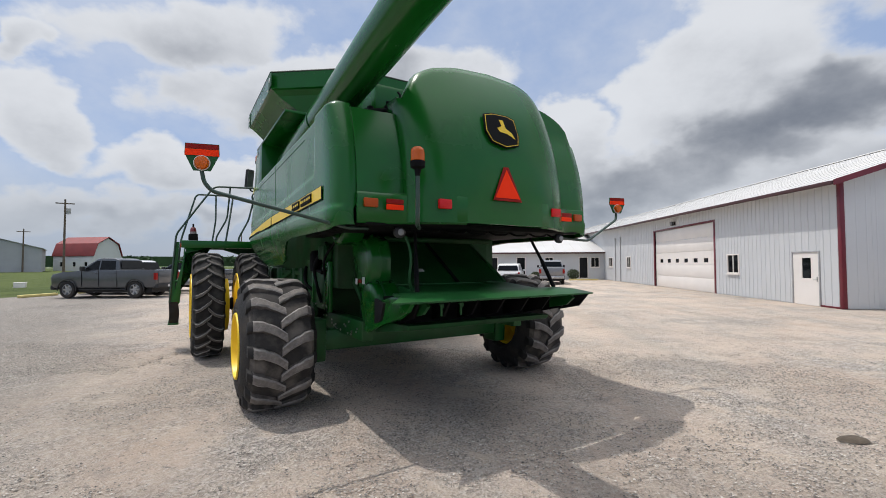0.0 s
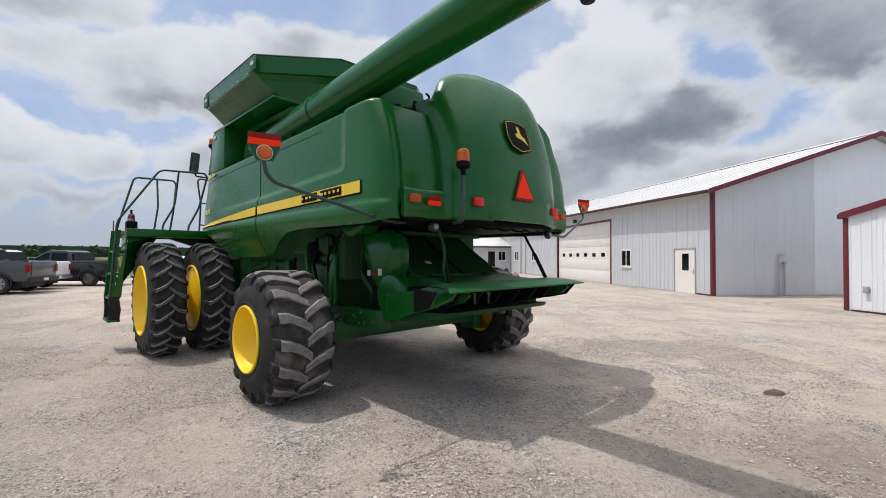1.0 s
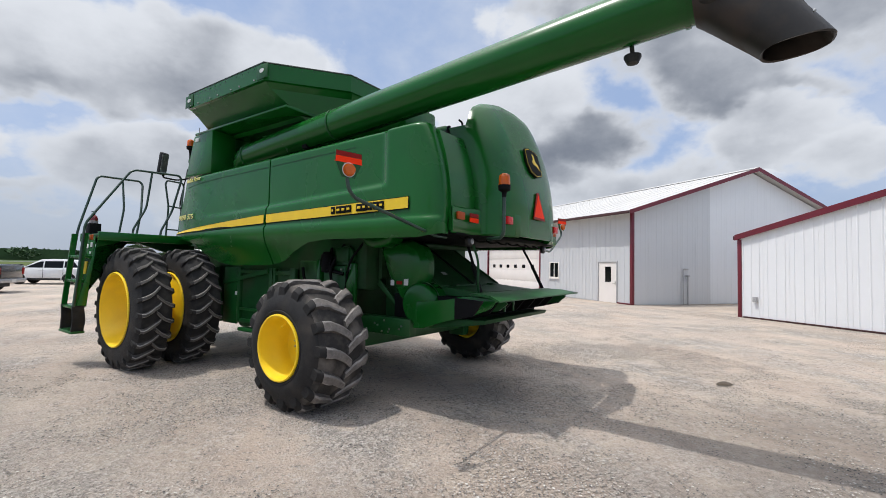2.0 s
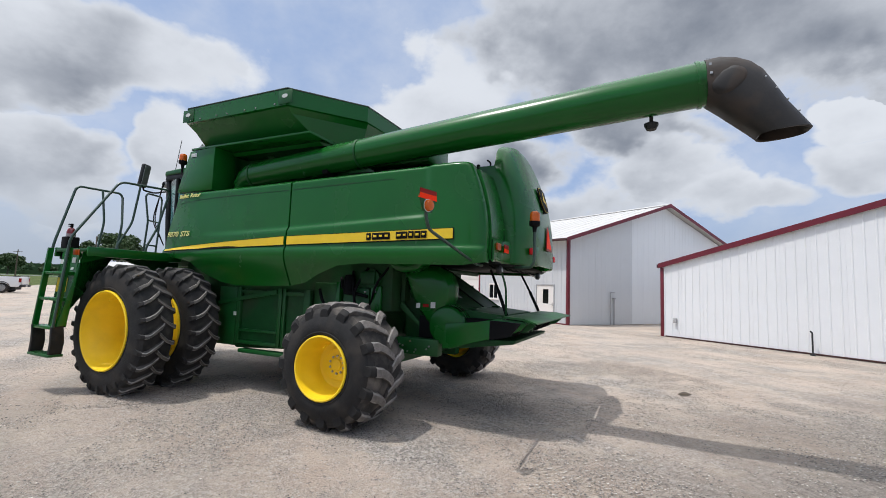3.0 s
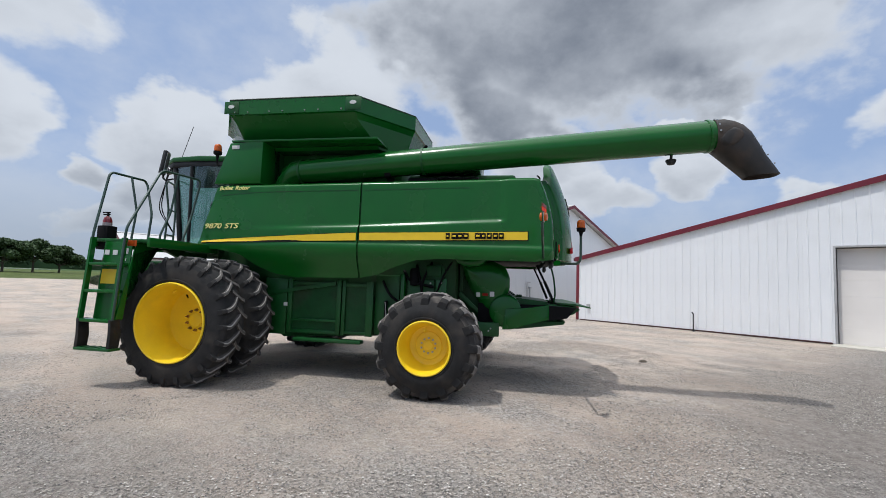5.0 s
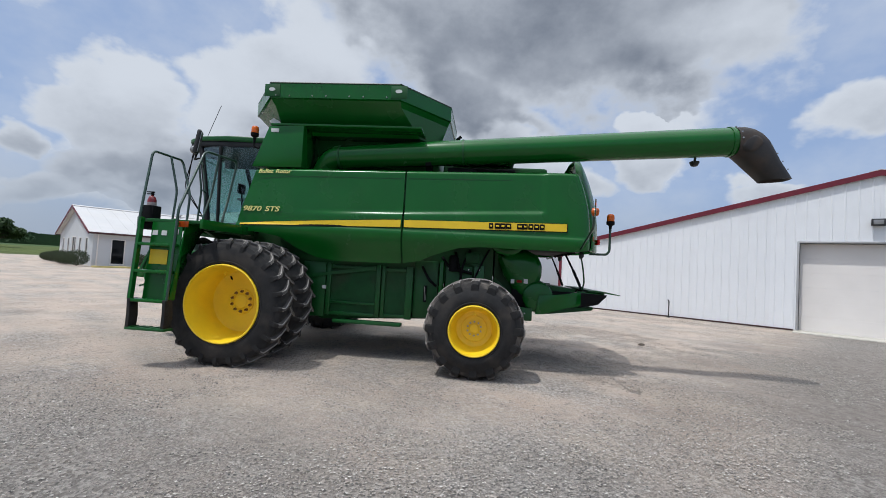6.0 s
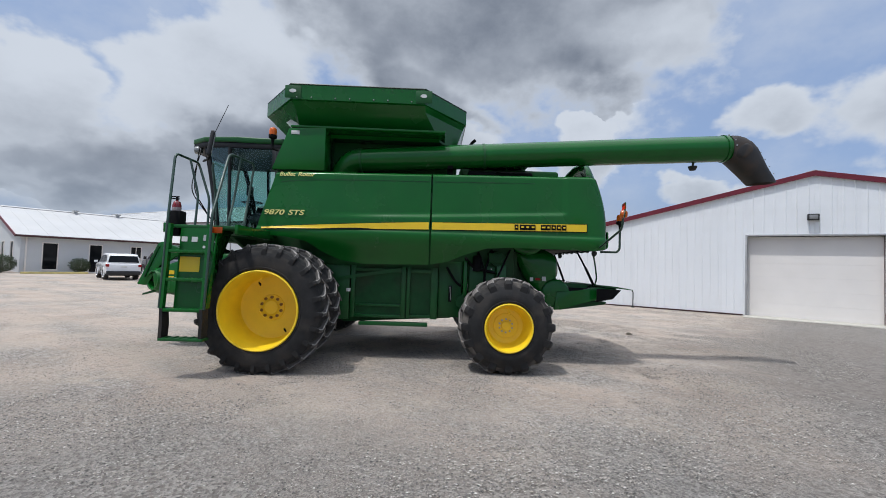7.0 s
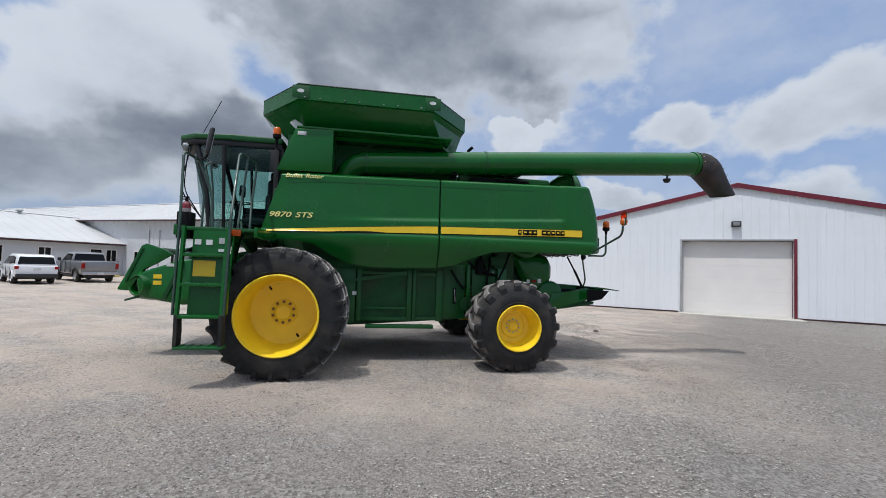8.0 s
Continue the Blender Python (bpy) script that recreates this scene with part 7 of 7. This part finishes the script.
    for s in (-1, 1):
        for x in seams:
            part("door_seam", boxed(x - 0.008, x + 0.008, s * (half - 0.03), s * (half + 0.003), zb, zt2), "plastic", v)
        for x in seams[1:]:
            part("door_handle", boxed(x + 0.07, x + 0.25, s * half, s * (half + 0.028), zt2 - 0.17, zt2 - 0.13, 0.01), paint, v)
        for c in ax:
            arc = [(c + (r + 0.075) * math.cos(a), s * (half - 0.005), r + (r + 0.075) * math.sin(a)) for a in (math.pi * (k - 0.5) / 13 for k in range(15))]
            part("arch_lip", tube(bmesh.new(), arc, 0.032, 6), "plastic" if pickup else paint, v)
    rx, fx = (-2.86, 2.93) if pickup else (-2.33, 2.34)
    zt = 1.0 if pickup else 0.86
    for s in (-1, 1):
        part("tail_lamp", boxed(rx - 0.02, rx + 0.12, s * (half - 0.17), s * (half + 0.008), zt - (0.12 if pickup else 0.02), zt + (0.22 if pickup else 0.14), 0.02), "darkred", v, "red tail lamp")
        part("head_lamp", boxed(fx - 0.22, fx - 0.01, s * (half - 0.36), s * (half - 0.10), 0.86 if pickup else 0.70, 1.02 if pickup else 0.82, 0.02), "lens", v, "clear head lamp")
        part("mirror", boxed(0.95, 1.12, s * (half + 0.02), s * (half + 0.2), 1.32 if pickup else 1.05, 1.54 if pickup else 1.2, 0.03), paint if not pickup else "plastic", v)
    part("rear_bumper", boxed(rx - 0.12, rx + 0.1, -half * 0.96, half * 0.96, 0.48 if pickup else 0.34, 0.68 if pickup else 0.58, 0.04), chrome, v)
    part("front_bumper", boxed(fx - 0.15, fx + 0.06, -half * 0.86, half * 0.86, 0.40, 0.64, 0.05), chrome, v)
    part("grille", boxed(fx - 0.02, fx + 0.02, -half * 0.6, half * 0.6, 0.68, 0.98 if pickup else 0.82, 0.02), "plastic", v)
    part("number_plate", boxed(rx - 0.135, rx - 0.11, -0.16, 0.16, 0.52, 0.64) if pickup else boxed(rx - 0.02, rx + 0.01, -0.16, 0.16, 0.78, 0.90), "whitelabel", v, "plain pale number plate")
    part("sill", boxed(-1.2, 1.4, -half * 0.94, half * 0.94, 0.30 if not pickup else 0.38, 0.46, 0.03), "plastic", v)
    part("underbody", boxed(rx + 0.4, fx - 0.4, -half * 0.7, half * 0.7, 0.26, 0.55), "plastic", v)
    if pickup:
        part("bed_rail", boxed(-2.82, -0.9, -half - 0.004, -half + 0.09, 1.35, 1.385, 0.01), "plastic", v)
        part("bed_rail", boxed(-2.82, -0.9, half - 0.09, half + 0.004, 1.35, 1.385, 0.01), "plastic", v)
        part("tailgate", boxed(-2.885, -2.85, -half * 0.80, half * 0.80, 0.72, 1.33, 0.02), paint, v)
    for x in ax:
        for s in (-1, 1):
            car_wheel(v, x, s * (half - 0.13), r, 0.26, "alloy")
    return v


vehicle("pickup_truck", pose(-19.25, 21.75, 0, 0, 0, 185) @ Matrix.Diagonal((0.925, 1, 1.04, 1)), "cargrey", "dark grey crew-cab pickup parked nose to the lawn", True)
vehicle("pickup_truck", pose(-20.5, 24.4, 0, 0, 0, 179), "carwhite", "white pickup parked between two grey pickups", True, "alloy")
vehicle("pickup_truck", pose(-19.0, 27.2, 0, 0, 0, 178), "carblack", "dark blue-grey pickup with a chrome rear bumper", True, "alloy")
vehicle("car", pose(-18.6, 36.6, 0, 0, 0, 178), "carwhite", "white car parked side-on at the yard's edge", False)
vehicle("pickup_truck", pose(-20.3, 49.5, 0, 0, 0, 178), "carwhite", "white pickup parked far along the row", True)
vehicle("suv", pose(-13.4, 80.5, 0, 0, 0, 180), "carwhite", "white sport utility car far across the yard", False)
vehicle("suv", pose(2.25, 36.8, 0, 0, 0, 80), "carwhite", "white compact sport utility car parked before the office", False)
vehicle("pickup_truck", pose(5.75, 38.2, 0, 0, 0, 82), "carsilver", "silver-grey crew-cab pickup parked before the office", True, "alloy")

# ---- far things and planting ----
def leaf_cloud(name, blobs, count, size, mat, parent, seed, flat=1.0):
    """Many small leaf clumps, as tilted quads, spread through egg-shaped blobs (x, y, z, r, rz)."""
    rng = np.random.default_rng(seed)
    weight = np.array([b[3] ** 2 for b in blobs])
    pick = rng.choice(len(blobs), count, p=weight / weight.sum())
    b = np.array(blobs)[pick]
    d = rng.normal(size=(count, 3))
    d /= np.linalg.norm(d, axis=1)[:, None]
    rad = rng.uniform(0.55, 1.06, count)[:, None] ** 0.7
    c = b[:, :3] + d * rad * np.stack([b[:, 3], b[:, 3], b[:, 4]], 1)
    u = rng.normal(size=(count, 3))
    u /= np.linalg.norm(u, axis=1)[:, None]
    w = np.cross(u, d + rng.normal(scale=0.6, size=(count, 3)))
    w /= np.linalg.norm(w, axis=1)[:, None] + 1e-6
    s = size * rng.uniform(0.5, 1.3, count)[:, None]
    verts = np.stack([c - u * s, c + w * s * 0.6, c + u * s, c - w * s * 0.6], 1).reshape(-1, 3)
    faces = np.arange(count * 4).reshape(-1, 4)
    me = bpy.data.meshes.new(name)
    me.from_pydata(verts.tolist(), [], faces.tolist())
    me.materials.append(M[mat])
    ob = new(name, me)
    ob.parent = parent
    return ob


def tree(x, y, h, spread, seed, label, trunk=0.28):
    t = tagged(empty("tree", pose(x, y, rise(x, y) - 0.1)), label, "tree")
    rng = random.Random(seed)
    bm = tube(bmesh.new(), [(0, 0, 0), (0.1, 0, h * 0.15), (-0.05, 0.1, h * 0.35), (0.1, 0, h * 0.7)], trunk, 10, trunk * 0.3)
    blobs = []
    for k in range(9):
        a, z = rng.uniform(0, 6.28), h * rng.uniform(0.22, 0.42)
        r = spread * rng.uniform(0.45, 0.85)
        tip = (math.cos(a) * r, math.sin(a) * r, z + h * rng.uniform(0.15, 0.35))
        tube(bm, [(0, 0, z), (tip[0] * 0.5, tip[1] * 0.5, (z + tip[2]) * 0.5 + 0.1), tip], trunk * 0.35, 6, 0.03)
        blobs.append((tip[0], tip[1], tip[2], spread * rng.uniform(0.28, 0.46), h * rng.uniform(0.10, 0.17)))
    for k in range(7):
        a, r = rng.uniform(0, 6.28), spread * rng.uniform(0, 0.5)
        blobs.append((math.cos(a) * r, math.sin(a) * r, h * rng.uniform(0.6, 0.86), spread * rng.uniform(0.3, 0.45), h * rng.uniform(0.10, 0.15)))
    part("trunk", bm, "bark", t)
    leaf_cloud("crown", blobs, 7500, spread * 0.05 + 0.09, "leaf", t, seed)
    return t


tree(-25.3, 149, 15.2, 6.0, 1, "large full-leaved tree behind the far white shed", 0.45)
tree(-31.8, 150, 11.0, 3.8, 2, "broad dark green tree beside the far shed", 0.35)
for i, (x, y, h, r) in enumerate(((-17.5, 141, 7.6, 4.6), (-11.5, 139, 8.0, 5.0), (-6.5, 144, 8.6, 4.6), (-1.5, 150, 7.0, 4.4), (-14.5, 150, 8.0, 5.0))):
    tree(x, y, h, r, 20 + i, "bushy green tree at the far side of the lawn")
tree(-76, 248, 9.5, 5.5, 41, "lone round tree on the horizon")
tree(-64, 250, 6.0, 3.5, 42, "small tree on the horizon")


def shrub(x, y, r, h, seed, label):
    s = tagged(empty("shrub", pose(x, y, 0)), label, "shrub", "shrubs before the office")
    bm = bmesh.new()
    for k in range(5):
        a = k * 1.3
        tube(bm, [(0, 0, -0.02), (math.cos(a) * r * 0.5, math.sin(a) * r * 0.5, h * 0.6)], 0.02, 5)
    part("stems", bm, "bark", s)
    leaf_cloud("foliage", [(0, 0, h * 0.52, r * 0.92, h * 0.48), (r * 0.2, -r * 0.15, h * 0.5, r * 0.7, h * 0.42)], 3200, 0.042, "shrub", s, seed)


for i, (x, y, r, h) in enumerate(((-1.6, 46.6, 0.85, 1.25), (-1.9, 49.3, 0.75, 1.1), (-2.0, 51.6, 0.8, 1.15), (-2.0, 57.2, 0.7, 0.95), (-2.0, 60.0, 0.6, 0.8), (2.75, 46.1, 0.75, 1.15), (9.2, 46.0, 0.65, 1.05), (5.4, 46.1, 0.5, 0.8))):
    shrub(x, y, r * 1.02, h * 1.05, 60 + i, "round clipped shrub against the office wall")

# woods and tall crops along the horizon
rng = np.random.default_rng(5)
blobs = []
for k in range(150):
    az = radians(-62 + 78 * k / 149)
    d = 420 + 30 * math.sin(k * 0.7)
    blobs.append((math.sin(az) * d, math.cos(az) * d, 5.4 + 0.4 * math.sin(k * 1.3), 6.5, 3.1 + 0.5 * math.sin(k * 0.37)))
woods = leaf_cloud("far_woods", blobs, 11000, 1.2, "crop", None, 8)
tagged(woods, "dark green belt of far woods and crops on the horizon", "woods", "", "stuff")
bm = bmesh.new()
for k in range(60):
    a0, a1 = (radians(-62 + 78 * q / 60) for q in (k, k + 1))
    for (d0, d1, z) in ((400, 470, 8.2),):
        p = [(math.sin(a) * d, math.cos(a) * d) for a in (a0, a1) for d in (d0, d1)]
        prism(bm, [p[0], p[1], p[3], p[2]], "z", 0.2, z)
tagged(part("crop_field", bm, "crop", None), "dense dark green crop field on the horizon", "field", "", "stuff")

# road across the far lawn
bm = bmesh.new()
rows = []
for k in range(41):
    v = -190 + 330 * k / 40
    c = Vector((-0.574, 0.819)) * 205 + Vector((0.819, 0.574)) * v
    rows.append([(c.x + -0.574 * o, c.y + 0.819 * o, rise(c.x, c.y) + 0.10) for o in (-4.5, 4.5)])
structure("road", sheet(rows, 0.12), "road", "pale road beyond the lawn", "road")

# red-roofed barn
barn = tagged(empty("barn", pose(-99.7, 103.2, rise(-99.5, 99.5) - 0.1, 0, 0, 85) @ Matrix.Diagonal((0.86, 0.84, 1.02, 1))), "white gambrel barn with a red roof far across the field", "barn")
gam = [(-4.6, 3.6), (-3.4, 6.6), (0, 8.3), (3.4, 6.6), (4.6, 3.6)]
part("wall", prism(bmesh.new(), [(-4.4, 0), (4.4, 0), (4.4, 3.7), (3.2, 6.5), (0, 8.1), (-3.2, 6.5), (-4.4, 3.7)], "y", -7.0, 7.0), "siding", barn, "white boarded wall")
bm = bmesh.new()
for a, b in zip(gam, gam[1:]):
    prism(bm, [a, b, (b[0], b[1] + 0.16), (a[0], a[1] + 0.16)], "y", -7.4, 7.4)
part("roof", bm, "barnred", barn, "red gambrel roof")
part("lean_to", prism(bmesh.new(), [(4.4, 0), (6.3, 0), (6.3, 2.5), (4.4, 3.5)], "y", -7.0, 7.0), "siding", barn)
for y in (-4.5, -0.5, 4):
    part("window", boxed(-4.46, -4.40, y - 0.4, y + 0.4, 1.2, 2.2), "glassdark", barn)
part("door", boxed(-1.4, 1.4, -7.08, -7.0, 0.0, 2.8), "farmgrey", barn)
# long white shed far off, and another at the field's edge
for nm, x, y, rz, L, W, e, p, lab in (("farm_shed", -25.0, 134, 0, 14.5, 9, 3.4, 4.9, "long low white shed before far trees"), ("farm_shed", -107.8, 87.1, -45, 16, 18, 5.2, 7.8, "pale grey metal farm shed across the field"), ("farm_shed", -105.6, 91.5, -45, 6, 3.4, 4.6, 5.0, "small pale farm shed beside a larger one")):
    sh = tagged(empty(nm, pose(x, y, rise(x, y) - 0.1, 0, 0, rz)), lab, "shed")
    part("wall", prism(bmesh.new(), [(-W / 2, 0), (W / 2, 0), (W / 2, e), (0, p - 0.1), (-W / 2, e)], "x", -L / 2, L / 2), "siding" if x > -60 else "farmgrey", sh)
    bm = bmesh.new()
    for s in (-1, 1):
        prism(bm, [(s * (W / 2 + 0.3), e - 0.1), (0, p), (0, p + 0.12), (s * (W / 2 + 0.3), e + 0.02)], "x", -L / 2 - 0.3, L / 2 + 0.3)
    part("roof", bm, "roofing" if x > -60 else "farmgrey", sh)
    part("door", boxed(-1.8, 1.8, -W / 2 - 0.05, -W / 2, 0, 3.0), "doorwhite" if x > -60 else "farmgrey", sh)
# utility poles
for i, (az, d, h) in enumerate(((-44.9, 84, 11.5), (-48.2, 128, 9.4), (-28.9, 118, 9.2), (-16.3, 180, 8.0), (-11.0, 120, 10.0))):
    x, y = -2 + math.sin(radians(az)) * d, math.cos(radians(az)) * d
    po = tagged(empty("utility_pole", pose(x, y, rise(x, y) - 0.1, 0, 0, 40)), "weathered wooden utility pole standing in the grass", "utility pole", "utility poles")
    part("shaft", tube(bmesh.new(), [(0, 0, -0.2), (0, 0, h)], 0.17, 10, 0.11), "wood", po)
    part("crossarm", boxed(-1.1, 1.1, -0.06, 0.06, h - 0.7, h - 0.55, 0.01), "wood", po) if i in (0, 1, 3) else None
    if i == 0:
        part("transformer", lathe(bmesh.new(), [(0.02, 0), (0.28, 0.02), (0.28, 0.85), (0.05, 0.95)], (0.40, 0, h - 2.2), "z", 14), "grey_pipe", po, "grey transformer can")
# small things on the lawn and at its edge
bx = tagged(empty("utility_box", pose(-35.0, 30.6, 0, 0, 0, 40)), "small white utility box on the lawn", "utility box")
part("body", boxed(-0.34, 0.34, -0.25, 0.25, -0.05, 0.32, 0.03), "doorwhite", bx)
part("lid", boxed(-0.37, 0.37, -0.28, 0.28, 0.32, 0.38, 0.02), "doorwhite", bx)
for y in (18.6, 21.9, 25.3, 28.4, 31.6):
    ks = part("parking_kerb", boxed(-0.11, 0.11, -1.0, 1.0, -0.02, 0.13, 0.035, 3), "kerb", None)
    ks.matrix_basis = pose(-23.9, y, 0)
    tagged(ks, "worn yellow concrete parking kerb at the lawn's edge", "parking kerb", "parking kerbs")
cover = tagged(part("clod", lathe(bmesh.new(), [(0.02, 0.0), (0.16, 0.005), (0.13, 0.03), (0.05, 0.055), (0.01, 0.05)], (0, 0, 0), "z", 11), "bark", None), "dark clod of earth lying on the gravel", "clod")
cover.matrix_basis = pose(3.16, 4.82, 0.0) @ Matrix.Diagonal((0.9, 0.5, 0.8, 1))

# ---- loose stones on the yard ----
def gravel(name, count, x0, x1, y0, y1, r0, r1, thr, seed, label):
    rng = np.random.default_rng(seed)
    xs, ys = rng.uniform(x0, x1, count * 3), rng.uniform(y0, y1, count * 3)
    keep = []
    for i in range(count * 3):
        d = noise.noise((xs[i] * 0.5 + ys[i] * 0.2, ys[i] * 0.5 - xs[i] * 0.12, 2.0)) + 0.8 * noise.noise((xs[i] * 2.1, ys[i] * 2.1, 7.0)) + 0.4 * noise.noise((xs[i] * 7, ys[i] * 7, 3.0))
        if d + rng.uniform(-0.32, 0.32) > thr:
            keep.append(i)
            if len(keep) == count:
                break
    keep = np.array(keep)
    n = len(keep)
    base = np.array([(1, 0, 0.15), (0.1, 1, 0), (-1, 0.1, 0.1), (0, -1, 0.2), (0.15, 0.1, 0.7), (0, 0, -0.5)])
    r = r0 + (r1 - r0) * rng.uniform(0, 1, n) ** 1.8
    a = rng.uniform(0, 6.28, n)
    pts = base[None] * rng.uniform(0.65, 1.35, (n, 6, 3)) * r[:, None, None]
    ca, sa = np.cos(a)[:, None], np.sin(a)[:, None]
    out = np.stack([pts[..., 0] * ca - pts[..., 1] * sa, pts[..., 0] * sa + pts[..., 1] * ca, pts[..., 2] * 0.6], -1)
    out += np.stack([xs[keep], ys[keep], r * -0.06], 1)[:, None]
    tri = np.array([(0, 1, 4), (1, 2, 4), (2, 3, 4), (3, 0, 4), (1, 0, 5), (2, 1, 5), (3, 2, 5), (0, 3, 5)])
    faces = (tri[None] + 6 * np.arange(n)[:, None, None]).reshape(-1, 3)
    me = bpy.data.meshes.new(name)
    me.from_pydata(out.reshape(-1, 3).tolist(), [], faces.tolist())
    me.materials.append(M["stone"])
    return tagged(new(name, me), label, "gravel", "", "stuff")


gravel("loose_gravel", 170000, -13.0, 5.0, 0.5, 9.0, 0.004, 0.0130, 0.0, 11, "loose grey and tan gravel stones on the yard")
gravel("far_gravel", 40000, 3.0, 13.0, -3.0, 16.0, 0.005, 0.012, 0.05, 12, "scattered gravel stones before the sheds")
gravel("west_gravel", 36000, -18.0, -5.0, 6.0, 18.0, 0.005, 0.012, 0.05, 13, "scattered gravel stones across the yard")

# ---- sheets of the walls ----
for parent, m, w, z0, za, zb, rib, paint in CLAD:
    key = tuple(round(v, 3) for v in (w, z0, za, zb, rib))
    if (key, paint.name) not in PANELS:
        PANELS[key, paint.name] = siding_piece(*key, paint)
    ob = new("wall_panel", PANELS[key, paint.name])
    ob.parent, ob.matrix_basis = parent, m
